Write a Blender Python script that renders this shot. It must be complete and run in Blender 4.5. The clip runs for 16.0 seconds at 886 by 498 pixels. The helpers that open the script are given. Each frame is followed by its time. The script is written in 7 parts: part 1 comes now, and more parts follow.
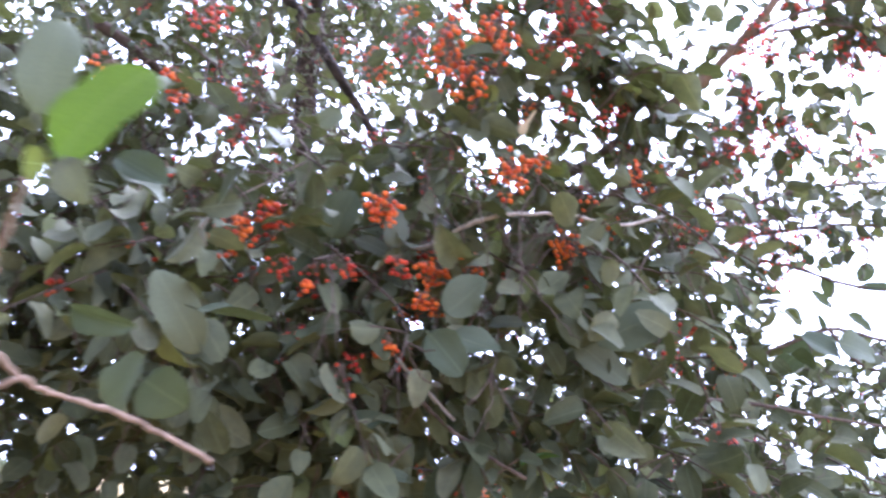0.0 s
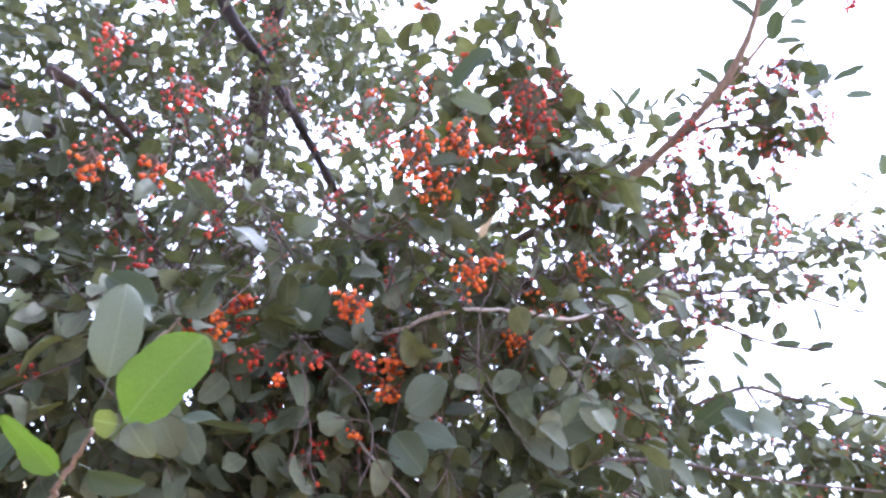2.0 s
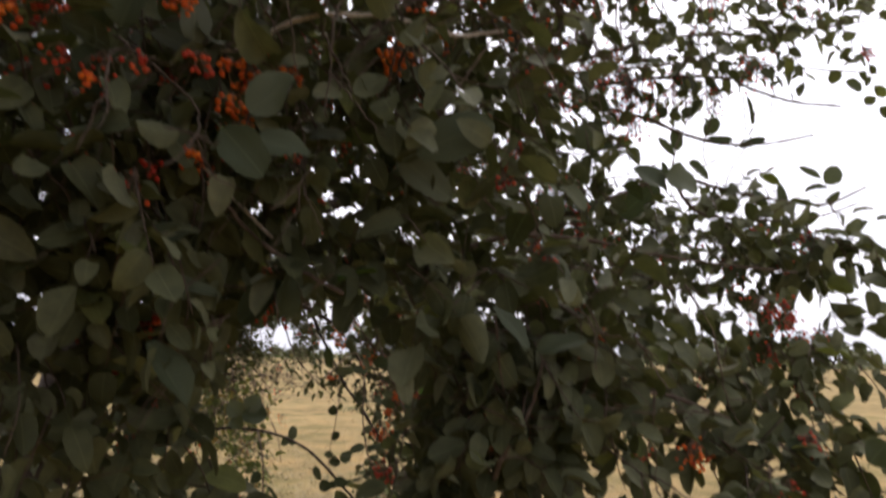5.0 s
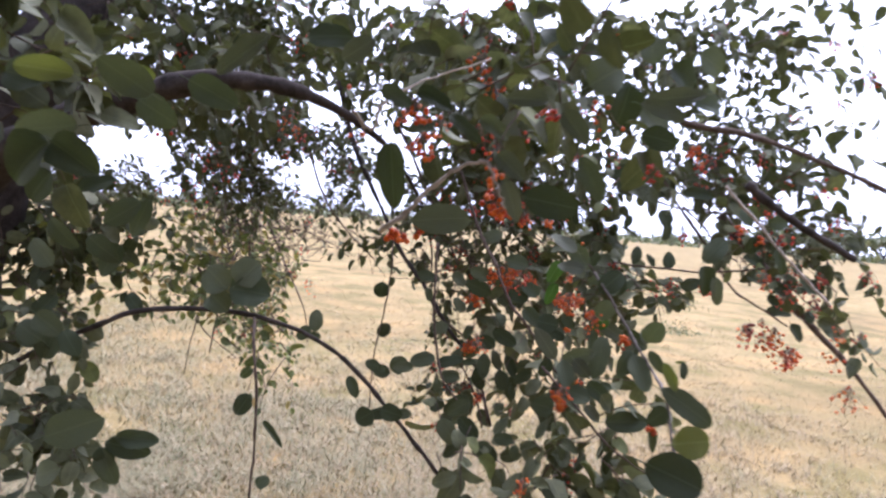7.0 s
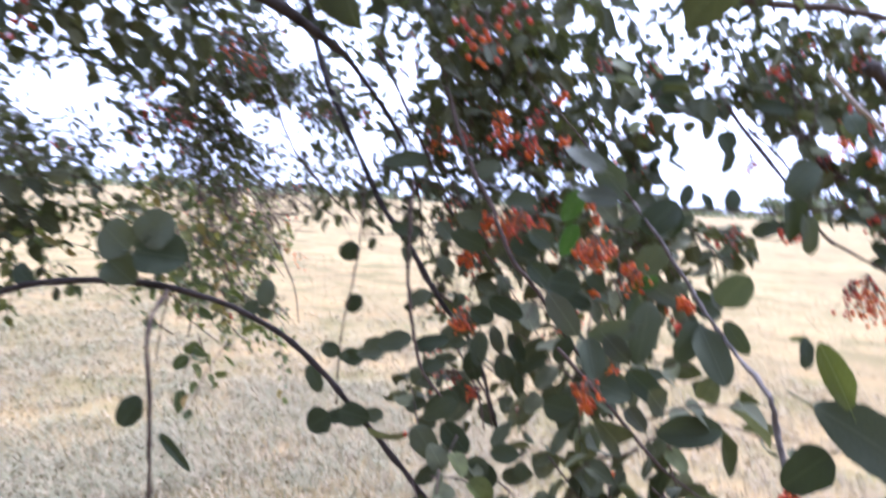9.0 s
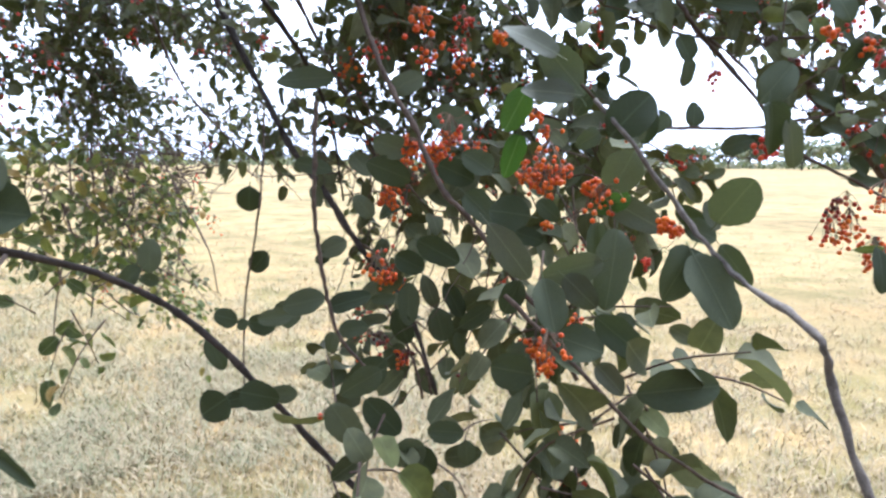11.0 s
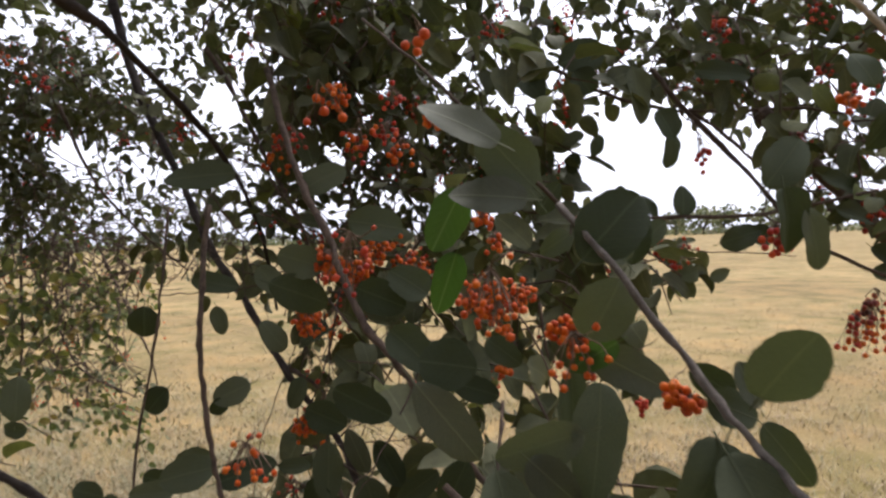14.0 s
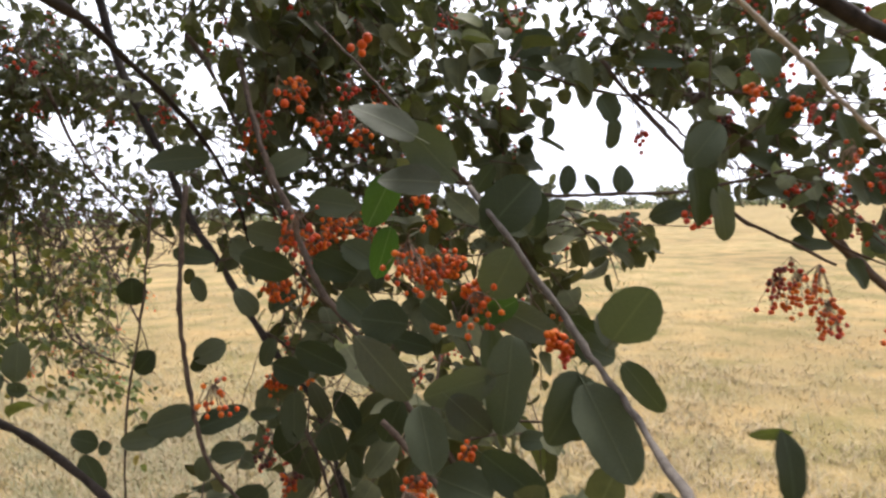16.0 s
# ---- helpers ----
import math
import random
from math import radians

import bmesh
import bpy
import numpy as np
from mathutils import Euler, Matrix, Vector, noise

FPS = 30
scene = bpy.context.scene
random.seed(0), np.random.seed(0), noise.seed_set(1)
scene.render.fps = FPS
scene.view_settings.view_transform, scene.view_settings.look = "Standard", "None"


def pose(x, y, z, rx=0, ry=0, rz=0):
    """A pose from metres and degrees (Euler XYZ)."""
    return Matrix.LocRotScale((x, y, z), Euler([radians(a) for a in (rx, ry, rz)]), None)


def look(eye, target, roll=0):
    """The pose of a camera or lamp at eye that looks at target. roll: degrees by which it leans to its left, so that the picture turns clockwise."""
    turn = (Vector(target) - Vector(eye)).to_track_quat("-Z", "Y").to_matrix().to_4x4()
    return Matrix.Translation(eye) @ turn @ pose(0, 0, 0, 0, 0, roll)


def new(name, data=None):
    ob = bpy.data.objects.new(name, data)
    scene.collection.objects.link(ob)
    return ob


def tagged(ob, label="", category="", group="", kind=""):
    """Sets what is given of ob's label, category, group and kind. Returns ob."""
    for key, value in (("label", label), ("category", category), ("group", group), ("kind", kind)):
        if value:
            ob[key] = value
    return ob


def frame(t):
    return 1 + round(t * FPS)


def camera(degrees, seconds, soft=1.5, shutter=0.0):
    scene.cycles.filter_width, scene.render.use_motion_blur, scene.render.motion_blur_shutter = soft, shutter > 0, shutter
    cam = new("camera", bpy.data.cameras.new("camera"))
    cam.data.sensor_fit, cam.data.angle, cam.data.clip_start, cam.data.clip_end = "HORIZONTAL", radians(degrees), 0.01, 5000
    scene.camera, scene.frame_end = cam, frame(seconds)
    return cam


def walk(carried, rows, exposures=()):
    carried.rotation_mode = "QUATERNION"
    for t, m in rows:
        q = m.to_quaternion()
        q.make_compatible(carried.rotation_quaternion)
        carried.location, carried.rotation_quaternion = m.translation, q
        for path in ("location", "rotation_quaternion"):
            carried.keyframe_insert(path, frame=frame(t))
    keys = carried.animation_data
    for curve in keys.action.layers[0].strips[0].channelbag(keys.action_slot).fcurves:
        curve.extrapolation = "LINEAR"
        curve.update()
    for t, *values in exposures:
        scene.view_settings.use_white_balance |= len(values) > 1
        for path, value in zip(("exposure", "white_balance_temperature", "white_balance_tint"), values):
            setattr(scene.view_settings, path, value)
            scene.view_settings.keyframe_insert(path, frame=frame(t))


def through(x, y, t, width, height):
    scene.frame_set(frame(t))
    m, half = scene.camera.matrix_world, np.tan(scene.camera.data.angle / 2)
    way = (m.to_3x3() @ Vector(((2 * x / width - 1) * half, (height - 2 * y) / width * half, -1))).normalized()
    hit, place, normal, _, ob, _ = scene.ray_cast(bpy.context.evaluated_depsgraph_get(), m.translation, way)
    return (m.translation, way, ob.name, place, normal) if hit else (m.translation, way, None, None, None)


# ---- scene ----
cam = camera(67.3, 16.0, soft=2.5, shutter=0.45)
PATH = [
    (0, (0.04, 0.034, 1.617), (-0.009, 1.918, 2.287), 2.4),
    (0.5, (-0.044, -0.031, 1.633), (-0.096, 1.857, 2.291), 5.0),
    (1, (-0.047, -0.054, 1.679), (-0.008, 1.83, 2.35), 4.6),
    (1.5, (-0.026, -0.059, 1.699), (0.071, 1.828, 2.353), 2.9),
    (2, (0.003, -0.064, 1.706), (0.138, 1.812, 2.386), 2.6),
    (2.5, (0.026, -0.058, 1.706), (0.212, 1.798, 2.426), 2.0),
    (3, (0.037, -0.047, 1.702), (0.231, 1.8, 2.443), 2.0),
    (3.5, (0.047, -0.035, 1.703), (0.236, 1.826, 2.412), 2.1),
    (4, (0.064, -0.01, 1.675), (0.232, 1.874, 2.325), 2.2),
    (4.5, (0.109, 0.033, 1.631), (0.341, 1.959, 2.12), 2.2),
    (5, (0.129, 0.089, 1.561), (0.41, 2.043, 1.879), 1.1),
    (5.2, (0.142, 0.095, 1.536), (0.418, 2.059, 1.793), 0.7),
    (7.3, (0.073, 1.24, 1.515), (0.253, 3.23, 1.423), 5.2),
    (7.5, (0.063, 1.236, 1.509), (0.284, 3.223, 1.436), 4.8),
    (8, (0.06, 1.265, 1.5), (0.246, 3.253, 1.399), 5.3),
    (8.5, (0.124, 1.385, 1.493), (0.077, 3.384, 1.535), 5.0),
    (9, (0.206, 1.551, 1.451), (0.305, 3.543, 1.298), 3.0),
    (9.2, (0.212, 1.576, 1.446), (0.393, 3.551, 1.188), 0.4),
    (11.3, (0.252, 1.775, 1.401), (0.563, 3.734, 1.145), 1.2),
    (11.5, (0.259, 1.81, 1.403), (0.58, 3.774, 1.209), 2.3),
    (12, (0.282, 1.887, 1.405), (0.632, 3.85, 1.256), 2.2),
    (12.5, (0.296, 1.934, 1.412), (0.662, 3.9, 1.351), 1.2),
    (13, (0.303, 1.964, 1.438), (0.69, 3.926, 1.41), 0.4),
    (13.5, (0.308, 1.967, 1.442), (0.697, 3.929, 1.441), -0.1),
    (14, (0.319, 1.91, 1.439), (0.658, 3.881, 1.402), -1.6),
    (14.5, (0.336, 1.871, 1.448), (0.684, 3.838, 1.352), -2.9),
    (15, (0.349, 1.868, 1.444), (0.722, 3.831, 1.353), -2.5),
    (15.5, (0.348, 1.861, 1.442), (0.662, 3.835, 1.36), -2.8),
    (16, (0.348, 1.822, 1.44), (0.705, 3.786, 1.325), -1.9),
]
EXPOSURES = [
    (0, 3.06, 4880, 29), (0.4, 3.66, 4780, 32), (1.2, 3.84, 4650, 32), (2, 3.03, 4880, 31), (3, 1.86, 4950, 23), (4, 1.46, 5750, 21), (5.2, 0.74, 6450, 18),
    (6.3, 1.34, 5550, 25), (7.3, 1.78, 5250, 27), (8, 1.70, 4950, 26), (8.5, 1.90, 4800, 27), (9.2, 2.10, 4900, 28), (10.3, 2.08, 5000, 14), (11.4, 2.20, 5200, 14),
    (12.5, 2.00, 5250, 20), (13.2, 1.40, 5700, 19), (14, 1.10, 6050, 18), (14.6, 1.12, 6200, 17), (16, 1.50, 6150, 15),
]
walk(cam, [(t, look(eye, target, roll)) for t, eye, target, roll in PATH], EXPOSURES)

# ---- light: a bright hazy sky and a veiled sun beyond the tree ----
SUN_HEIGHT, SUN_TURN = radians(60), radians(25)
world = bpy.data.worlds.new("hazy_sky")
scene.world = world
world.use_nodes = True
wn, wl = world.node_tree.nodes, world.node_tree.links
sky = wn.new("ShaderNodeTexSky")
sky.sky_type, sky.sun_disc = "NISHITA", False
sky.sun_elevation, sky.sun_rotation = SUN_HEIGHT, SUN_TURN
sky.air_density, sky.dust_density, sky.ozone_density = 1.0, 6.0, 1.0
veil = wn.new("ShaderNodeHueSaturation")
veil.inputs["Saturation"].default_value = 0.25
bg = wn["Background"]
bg.inputs["Strength"].default_value = 0.14
haze = wn.new("ShaderNodeMixRGB")
haze.inputs["Fac"].default_value = 0.42
haze.inputs["Color2"].default_value = (8.6, 8.9, 9.6, 1)
wl.new(sky.outputs["Color"], veil.inputs["Color"])
wl.new(veil.outputs["Color"], haze.inputs["Color1"])
wl.new(haze.outputs["Color"], bg.inputs["Color"])
lamp = bpy.data.lights.new("sun", "SUN")
lamp.energy, lamp.angle, lamp.color = 1.5, radians(20), (1.0, 0.93, 0.82)
sun = new("sun", lamp)
sun_way = Vector((math.sin(SUN_TURN) * math.cos(SUN_HEIGHT), math.cos(SUN_TURN) * math.cos(SUN_HEIGHT), math.sin(SUN_HEIGHT)))
sun.matrix_world = look(sun_way * 50, (0, 0, 0))

# ---- materials ----


def material(name):
    m = bpy.data.materials.new(name)
    m.use_nodes = True
    return m, m.node_tree.nodes, m.node_tree.links, m.node_tree.nodes["Principled BSDF"]


def ramp(nodes, stops):
    r = nodes.new("ShaderNodeValToRGB")
    while len(r.color_ramp.elements) < len(stops):
        r.color_ramp.elements.new(0.5)
    for e, (at, colour) in zip(r.color_ramp.elements, stops):
        e.position, e.color = at, (*colour, 1)
    return r


def noise_node(nodes, links, scale, detail=4.0, coords="Object", rough=0.6):
    c, n = nodes.new("ShaderNodeTexCoord"), nodes.new("ShaderNodeTexNoise")
    n.inputs["Scale"].default_value, n.inputs["Detail"].default_value = scale, detail
    n.inputs["Roughness"].default_value = rough
    links.new(c.outputs[coords], n.inputs["Vector"])
    return n


def mix(nodes, links, kind, fac, a, b):
    m = nodes.new("ShaderNodeMixRGB")
    m.blend_type = kind
    for slot, v in zip(("Fac", "Color1", "Color2"), (fac, a, b)):
        if isinstance(v, bpy.types.NodeSocket):
            links.new(v, m.inputs[slot])
        else:
            m.inputs[slot].default_value = v if isinstance(v, float) else (*v, 1)
    return m.outputs["Color"]


def leaf_material(name, stops, vein, through, joined=False, gloss=0.72):
    """A leaf: its green varies from leaf to leaf, with a paler midrib and side veins, dust, and light that comes through."""
    m, n, l, bsdf = material(name)
    if joined:
        which = n.new("ShaderNodeNewGeometry").outputs["Random Per Island"]
    else:
        which = n.new("ShaderNodeObjectInfo").outputs["Random"]
    tone = ramp(n, stops)
    l.new(which, tone.inputs["Fac"])
    uv = n.new("ShaderNodeUVMap")
    uv.uv_map = "leaf"
    sep = n.new("ShaderNodeSeparateXYZ")
    l.new(uv.outputs["UV"], sep.inputs[0])
    # distance from the midrib, and slanting side veins
    off = n.new("ShaderNodeMath")
    off.operation = "ABSOLUTE"
    l.new(sep.outputs["X"], off.inputs[0])
    rib = n.new("ShaderNodeMapRange")
    rib.inputs["From Min"].default_value, rib.inputs["From Max"].default_value = 0.0, 0.035
    rib.inputs["To Min"].default_value, rib.inputs["To Max"].default_value = 1.0, 0.0
    l.new(off.outputs[0], rib.inputs["Value"])
    slant = n.new("ShaderNodeMath")
    slant.operation = "MULTIPLY_ADD"
    slant.inputs[1].default_value = -0.75
    l.new(off.outputs[0], slant.inputs[0])
    l.new(sep.outputs["Y"], slant.inputs[2])
    many = n.new("ShaderNodeMath")
    many.operation = "MULTIPLY"
    many.inputs[1].default_value = 7.0
    l.new(slant.outputs[0], many.inputs[0])
    part_of = n.new("ShaderNodeMath")
    part_of.operation = "PINGPONG"
    part_of.inputs[1].default_value = 0.5
    l.new(many.outputs[0], part_of.inputs[0])
    side = n.new("ShaderNodeMapRange")
    side.inputs["From Max"].default_value = 0.09
    side.inputs["To Min"].default_value, side.inputs["To Max"].default_value = 0.22, 0.0
    l.new(part_of.outputs[0], side.inputs["Value"])
    lines = n.new("ShaderNodeMath")
    lines.operation = "MAXIMUM"
    l.new(rib.outputs[0], lines.inputs[0])
    l.new(side.outputs[0], lines.inputs[1])
    weak = n.new("ShaderNodeMath")
    weak.operation = "MULTIPLY"
    weak.inputs[1].default_value = vein
    l.new(lines.outputs[0], weak.inputs[0])
    dust = noise_node(n, l, 60.0, 5.0)
    dusty = ramp(n, [(0.35, (0.8, 0.8, 0.8)), (0.75, (1.25, 1.22, 1.15))])
    l.new(dust.outputs["Fac"], dusty.inputs["Fac"])
    col = mix(n, l, "MULTIPLY", 1.0, tone.outputs["Color"], dusty.outputs["Color"])
    col = mix(n, l, "MIX", weak.outputs[0], col, (0.34, 0.36, 0.2))
    l.new(col, bsdf.inputs["Base Color"])
    bsdf.inputs["Roughness"].default_value = gloss
    bsdf.inputs["Specular IOR Level"].default_value = 0.2
    bump = n.new("ShaderNodeBump")
    bump.inputs["Strength"].default_value, bump.inputs["Distance"].default_value = 0.3, 0.0006
    l.new(lines.outputs[0], bump.inputs["Height"])
    l.new(bump.outputs[0], bsdf.inputs["Normal"])
    glow = n.new("ShaderNodeBsdfTranslucent")
    bright = mix(n, l, "MULTIPLY", 1.0, col, (1.1, 1.22, 0.62))
    l.new(bright, glow.inputs["Color"])
    both = n.new("ShaderNodeMixShader")
    both.inputs[0].default_value = through
    l.new(bsdf.outputs[0], both.inputs[1])
    l.new(glow.outputs[0], both.inputs[2])
    l.new(both.outputs[0], n["Material Output"].inputs["Surface"])
    return m


DULL = [(0.0, (0.045, 0.05, 0.022)), (0.4, (0.068, 0.073, 0.034)), (0.75, (0.095, 0.1, 0.052)), (0.93, (0.13, 0.132, 0.078)), (1.0, (0.115, 0.13, 0.036))]
BROAD = [(0.0, (0.032, 0.041, 0.019)), (0.4, (0.047, 0.058, 0.03)), (0.75, (0.067, 0.079, 0.045)), (1.0, (0.094, 0.104, 0.062))]
LIGHT = [(0.0, (0.0546, 0.0677, 0.0262)), (0.45, (0.0928, 0.1092, 0.0393)), (0.8, (0.1638, 0.1693, 0.0546)), (1.0, (0.2402, 0.1529, 0.0546))]
leaf_mat = leaf_material("leaf_dusty_green", BROAD, 0.07, 0.18)
foliage_mat = leaf_material("foliage_dusty_green", DULL, 0.12, 0.18, joined=True)
small_mat = leaf_material("foliage_pale_green", LIGHT, 0.3, 0.3, joined=True)
lime_mat = leaf_material("leaf_lime", [(0.0, (0.062, 0.102, 0.010)), (1.0, (0.075, 0.118, 0.013))], 0.08, 0.32)
olive_mat = leaf_material("leaf_yellow_green", [(0.0, (0.1, 0.115, 0.03)), (1.0, (0.14, 0.148, 0.042))], 0.2, 0.3)
dry_mat = leaf_material("leaf_dry", [(0.0, (0.504, 0.36, 0.204)), (1.0, (0.6, 0.456, 0.3))], 0.2, 0.2)
grey_mat = leaf_material("leaf_underside", [(0.0, (0.066, 0.074, 0.05)), (1.0, (0.098, 0.104, 0.072))], 0.14, 0.15)
green_mat = leaf_material("leaf_mid_green", [(0.0, (0.036, 0.075, 0.016)), (1.0, (0.05, 0.092, 0.021))], 0.16, 0.42)


def bark_material(name, dark, pale, scale):
    m, n, l, bsdf = material(name)
    big, fine = noise_node(n, l, scale, 6.0), noise_node(n, l, scale * 7, 4.0)
    tone = ramp(n, [(0.3, dark), (0.7, pale)])
    l.new(big.outputs["Fac"], tone.inputs["Fac"])
    speck = ramp(n, [(0.35, (0.75, 0.75, 0.75)), (0.7, (1.2, 1.18, 1.15))])
    l.new(fine.outputs["Fac"], speck.inputs["Fac"])
    l.new(mix(n, l, "MULTIPLY", 1.0, tone.outputs["Color"], speck.outputs["Color"]), bsdf.inputs["Base Color"])
    bsdf.inputs["Roughness"].default_value = 0.9
    bsdf.inputs["Specular IOR Level"].default_value = 0.12
    bump = n.new("ShaderNodeBump")
    bump.inputs["Strength"].default_value, bump.inputs["Distance"].default_value = 0.7, 0.25 / scale
    l.new(big.outputs["Fac"], bump.inputs["Height"])
    l.new(bump.outputs[0], bsdf.inputs["Normal"])
    return m


bark_mat = bark_material("bark_dark_brown", (0.02, 0.016, 0.014), (0.062, 0.05, 0.043), 30)
tan_mat = bark_material("stem_tan", (0.115, 0.078, 0.053), (0.22, 0.155, 0.108), 120)
stem_mat = bark_material("stem_brown", (0.05, 0.036, 0.027), (0.12, 0.087, 0.065), 90)
grey_stem_mat = bark_material("stem_grey", (0.075, 0.064, 0.054), (0.17, 0.148, 0.128), 110)
pale_mat = bark_material("stem_pale", (0.26, 0.221, 0.182), (0.468, 0.403, 0.325), 120)


def berry_material(name, stops, joined):
    m, n, l, bsdf = material(name)
    which = n.new("ShaderNodeNewGeometry").outputs["Random Per Island"] if joined else n.new("ShaderNodeObjectInfo").outputs["Random"]
    tone = ramp(n, stops)
    l.new(which, tone.inputs["Fac"])
    spots = noise_node(n, l, 350.0, 3.0)
    mott = ramp(n, [(0.35, (0.75, 0.7, 0.7)), (0.6, (1.1, 1.1, 1.1))])
    l.new(spots.outputs["Fac"], mott.inputs["Fac"])
    col = mix(n, l, "MULTIPLY", 1.0, tone.outputs["Color"], mott.outputs["Color"])
    l.new(col, bsdf.inputs["Base Color"])
    bsdf.inputs["Roughness"].default_value = 0.5
    bsdf.inputs["Specular IOR Level"].default_value = 0.25
    glow = n.new("ShaderNodeBsdfTranslucent")
    l.new(col, glow.inputs["Color"])
    both = n.new("ShaderNodeMixShader")
    both.inputs[0].default_value = 0.2
    l.new(bsdf.outputs[0], both.inputs[1])
    l.new(glow.outputs[0], both.inputs[2])
    l.new(both.outputs[0], n["Material Output"].inputs["Surface"])
    return m


ORANGE = [(0.0, (0.4805, 0.0612, 0.0105)), (0.5, (0.6287, 0.1139, 0.0070)), (0.9, (0.6817, 0.1661, 0.0105)), (1.0, (0.3494, 0.0349, 0.0105))]
RED = [(0.0, (0.3042, 0.0223, 0.0122)), (0.5, (0.5070, 0.0507, 0.0223)), (0.85, (0.6895, 0.1115, 0.0304)), (1.0, (0.1622, 0.0304, 0.0203))]
DARK = [(0.0, (0.0507, 0.0254, 0.0203)), (0.6, (0.1622, 0.0304, 0.0203)), (1.0, (0.4056, 0.0507, 0.0203))]
berry_mats = {"orange": berry_material("berry_orange", ORANGE, True), "red": berry_material("berry_red", RED, True), "dark": berry_material("berry_dark", DARK, True)}
single_mats = {"orange": berry_material("berry_orange_single", ORANGE, False), "red": berry_material("berry_red_single", RED, False), "dark": berry_material("berry_dark_single", DARK, False)}

# ---- builders ----
rng = np.random.default_rng(7)


def unit(v):
    v = np.asarray(v, float)
    return v / max(np.linalg.norm(v), 1e-9)


def mesh_of(name, verts, faces, mat, uvs=None, smooth=True, slots=None):
    me = bpy.data.meshes.new(name)
    me.from_pydata([tuple(v) for v in verts], [], [tuple(f) for f in faces])
    for m in mat if isinstance(mat, (list, tuple)) else [mat]:
        me.materials.append(m)
    if uvs is not None:
        layer = me.uv_layers.new(name="leaf")
        index = np.empty(len(me.loops), np.int32)
        me.loops.foreach_get("vertex_index", index)
        layer.data.foreach_set("uv", np.asarray(uvs, np.float32)[index].ravel())
    if smooth:
        me.polygons.foreach_set("use_smooth", [True] * len(me.polygons))
    if slots is not None:
        me.polygons.foreach_set("material_index", slots)
    me.update()
    return me


def child(name, me, parent, label="", matrix=None):
    ob = new(name, me)
    ob.parent = parent
    if matrix is not None:
        ob.matrix_parent_inverse = tree_home.inverted()
        ob.matrix_basis = matrix
    return tagged(ob, label)


def leaf_shape(rows, fold, curl, twist, blunt, teeth=0.0, columns=2):
    """A leaf of length 1 along y and width 1 along x, as verts, faces and its own map: folded at the rib, cupped, bowed, toothed."""
    verts, faces, uv = [], [], []
    wide = 2 * columns + 1
    for k in range(rows + 1):
        v = 0.5 - 0.5 * math.cos(math.pi * k / rows)
        w = 0.5 * max(0.0, math.sin(math.pi * v**blunt)) ** (0.5 if v < 0.5 else 0.43) if 0 < k < rows else 0.015
        if teeth and 0 < k < rows:
            w *= 1 + teeth * (1 if k % 2 else -1) + 0.03 * math.sin(7.3 * k + 3 * fold)
        z = -curl * v * v
        turn = twist * (v - 0.3)
        for c in range(-columns, columns + 1):
            s = c / columns
            # the blade rises from the rib and levels out, with a ripple along its rim
            x, h = s * w, w * fold * (1.35 * abs(s) - 0.55 * s * s) + 0.035 * s * s * math.sin(9 * v + 2 * s + 5 * fold)
            verts.append((x * math.cos(turn) - h * math.sin(turn), v - 0.06 * abs(s) * w, z + x * math.sin(turn) + h * math.cos(turn)))
            uv.append((s * w, v))
    for k in range(rows):
        for c in range(wide - 1):
            a = wide * k + c
            faces.append((a, a + 1, a + wide + 1, a + wide))
    return np.array(verts), faces, np.array(uv)


FINE = [leaf_shape(18, f, c, t, b, 0.02) for f, c, t, b in ((0.3, 0.16, 0.3, 0.95), (0.2, 0.24, -0.4, 0.86), (0.4, 0.12, 0.2, 1.05), (0.25, -0.12, 0.5, 0.9), (0.15, 0.3, -0.25, 1.12), (0.5, 0.34, 0.35, 0.8))]
ROUGH = [leaf_shape(6, f, c, t, b, columns=1) for f, c, t, b in ((0.25, 0.22, 0.3, 0.9), (0.12, 0.34, -0.5, 0.82), (0.4, 0.14, 0.2, 1.05), (0.3, -0.15, 0.6, 0.86), (0.6, 0.42, -0.2, 0.95), (0.75, 0.3, 0.4, 0.8))]


def leaf_meshes(mat):
    """Blade and stalk in one mesh, in several shapes."""
    made = []
    for verts, faces, uv in FINE:
        n = len(verts)
        stalk = [(0.018, 0.02, 0), (-0.018, 0.02, 0), (0, 0.02, -0.03), (0.014, -0.2, 0.02), (-0.014, -0.2, 0.02), (0, -0.2, -0.01)]
        more = [(n, n + 1, n + 4, n + 3), (n + 1, n + 2, n + 5, n + 4), (n + 2, n, n + 3, n + 5)]
        made.append(mesh_of("leaf", np.vstack([verts, stalk]), faces + more, mat, np.vstack([uv, np.zeros((6, 2))])))
    return made


LEAVES = {k: leaf_meshes(m) for k, m in (("", leaf_mat), ("lime", lime_mat), ("olive", olive_mat), ("dry", dry_mat), ("grey", grey_mat), ("green", green_mat))}
LEAF_LABEL = {"": "", "lime": "young lime-green leaf", "olive": "yellowish-green leaf", "dry": "curled dry beige leaf", "grey": "pale grey-green leaf underside", "green": "bright green leaf"}


# how a leaf is turned: towards the open side of the crown, or up to the light
TURNED, UPTURNED = (-0.1, -1.0, 0.25), (0.0, -0.6, 0.5)


def leaf_frame(way, face):
    y = unit(way)
    z = np.asarray(face, float) - y * np.dot(face, y)
    z = unit(z)
    return np.stack([np.cross(y, z), y, z], 1)


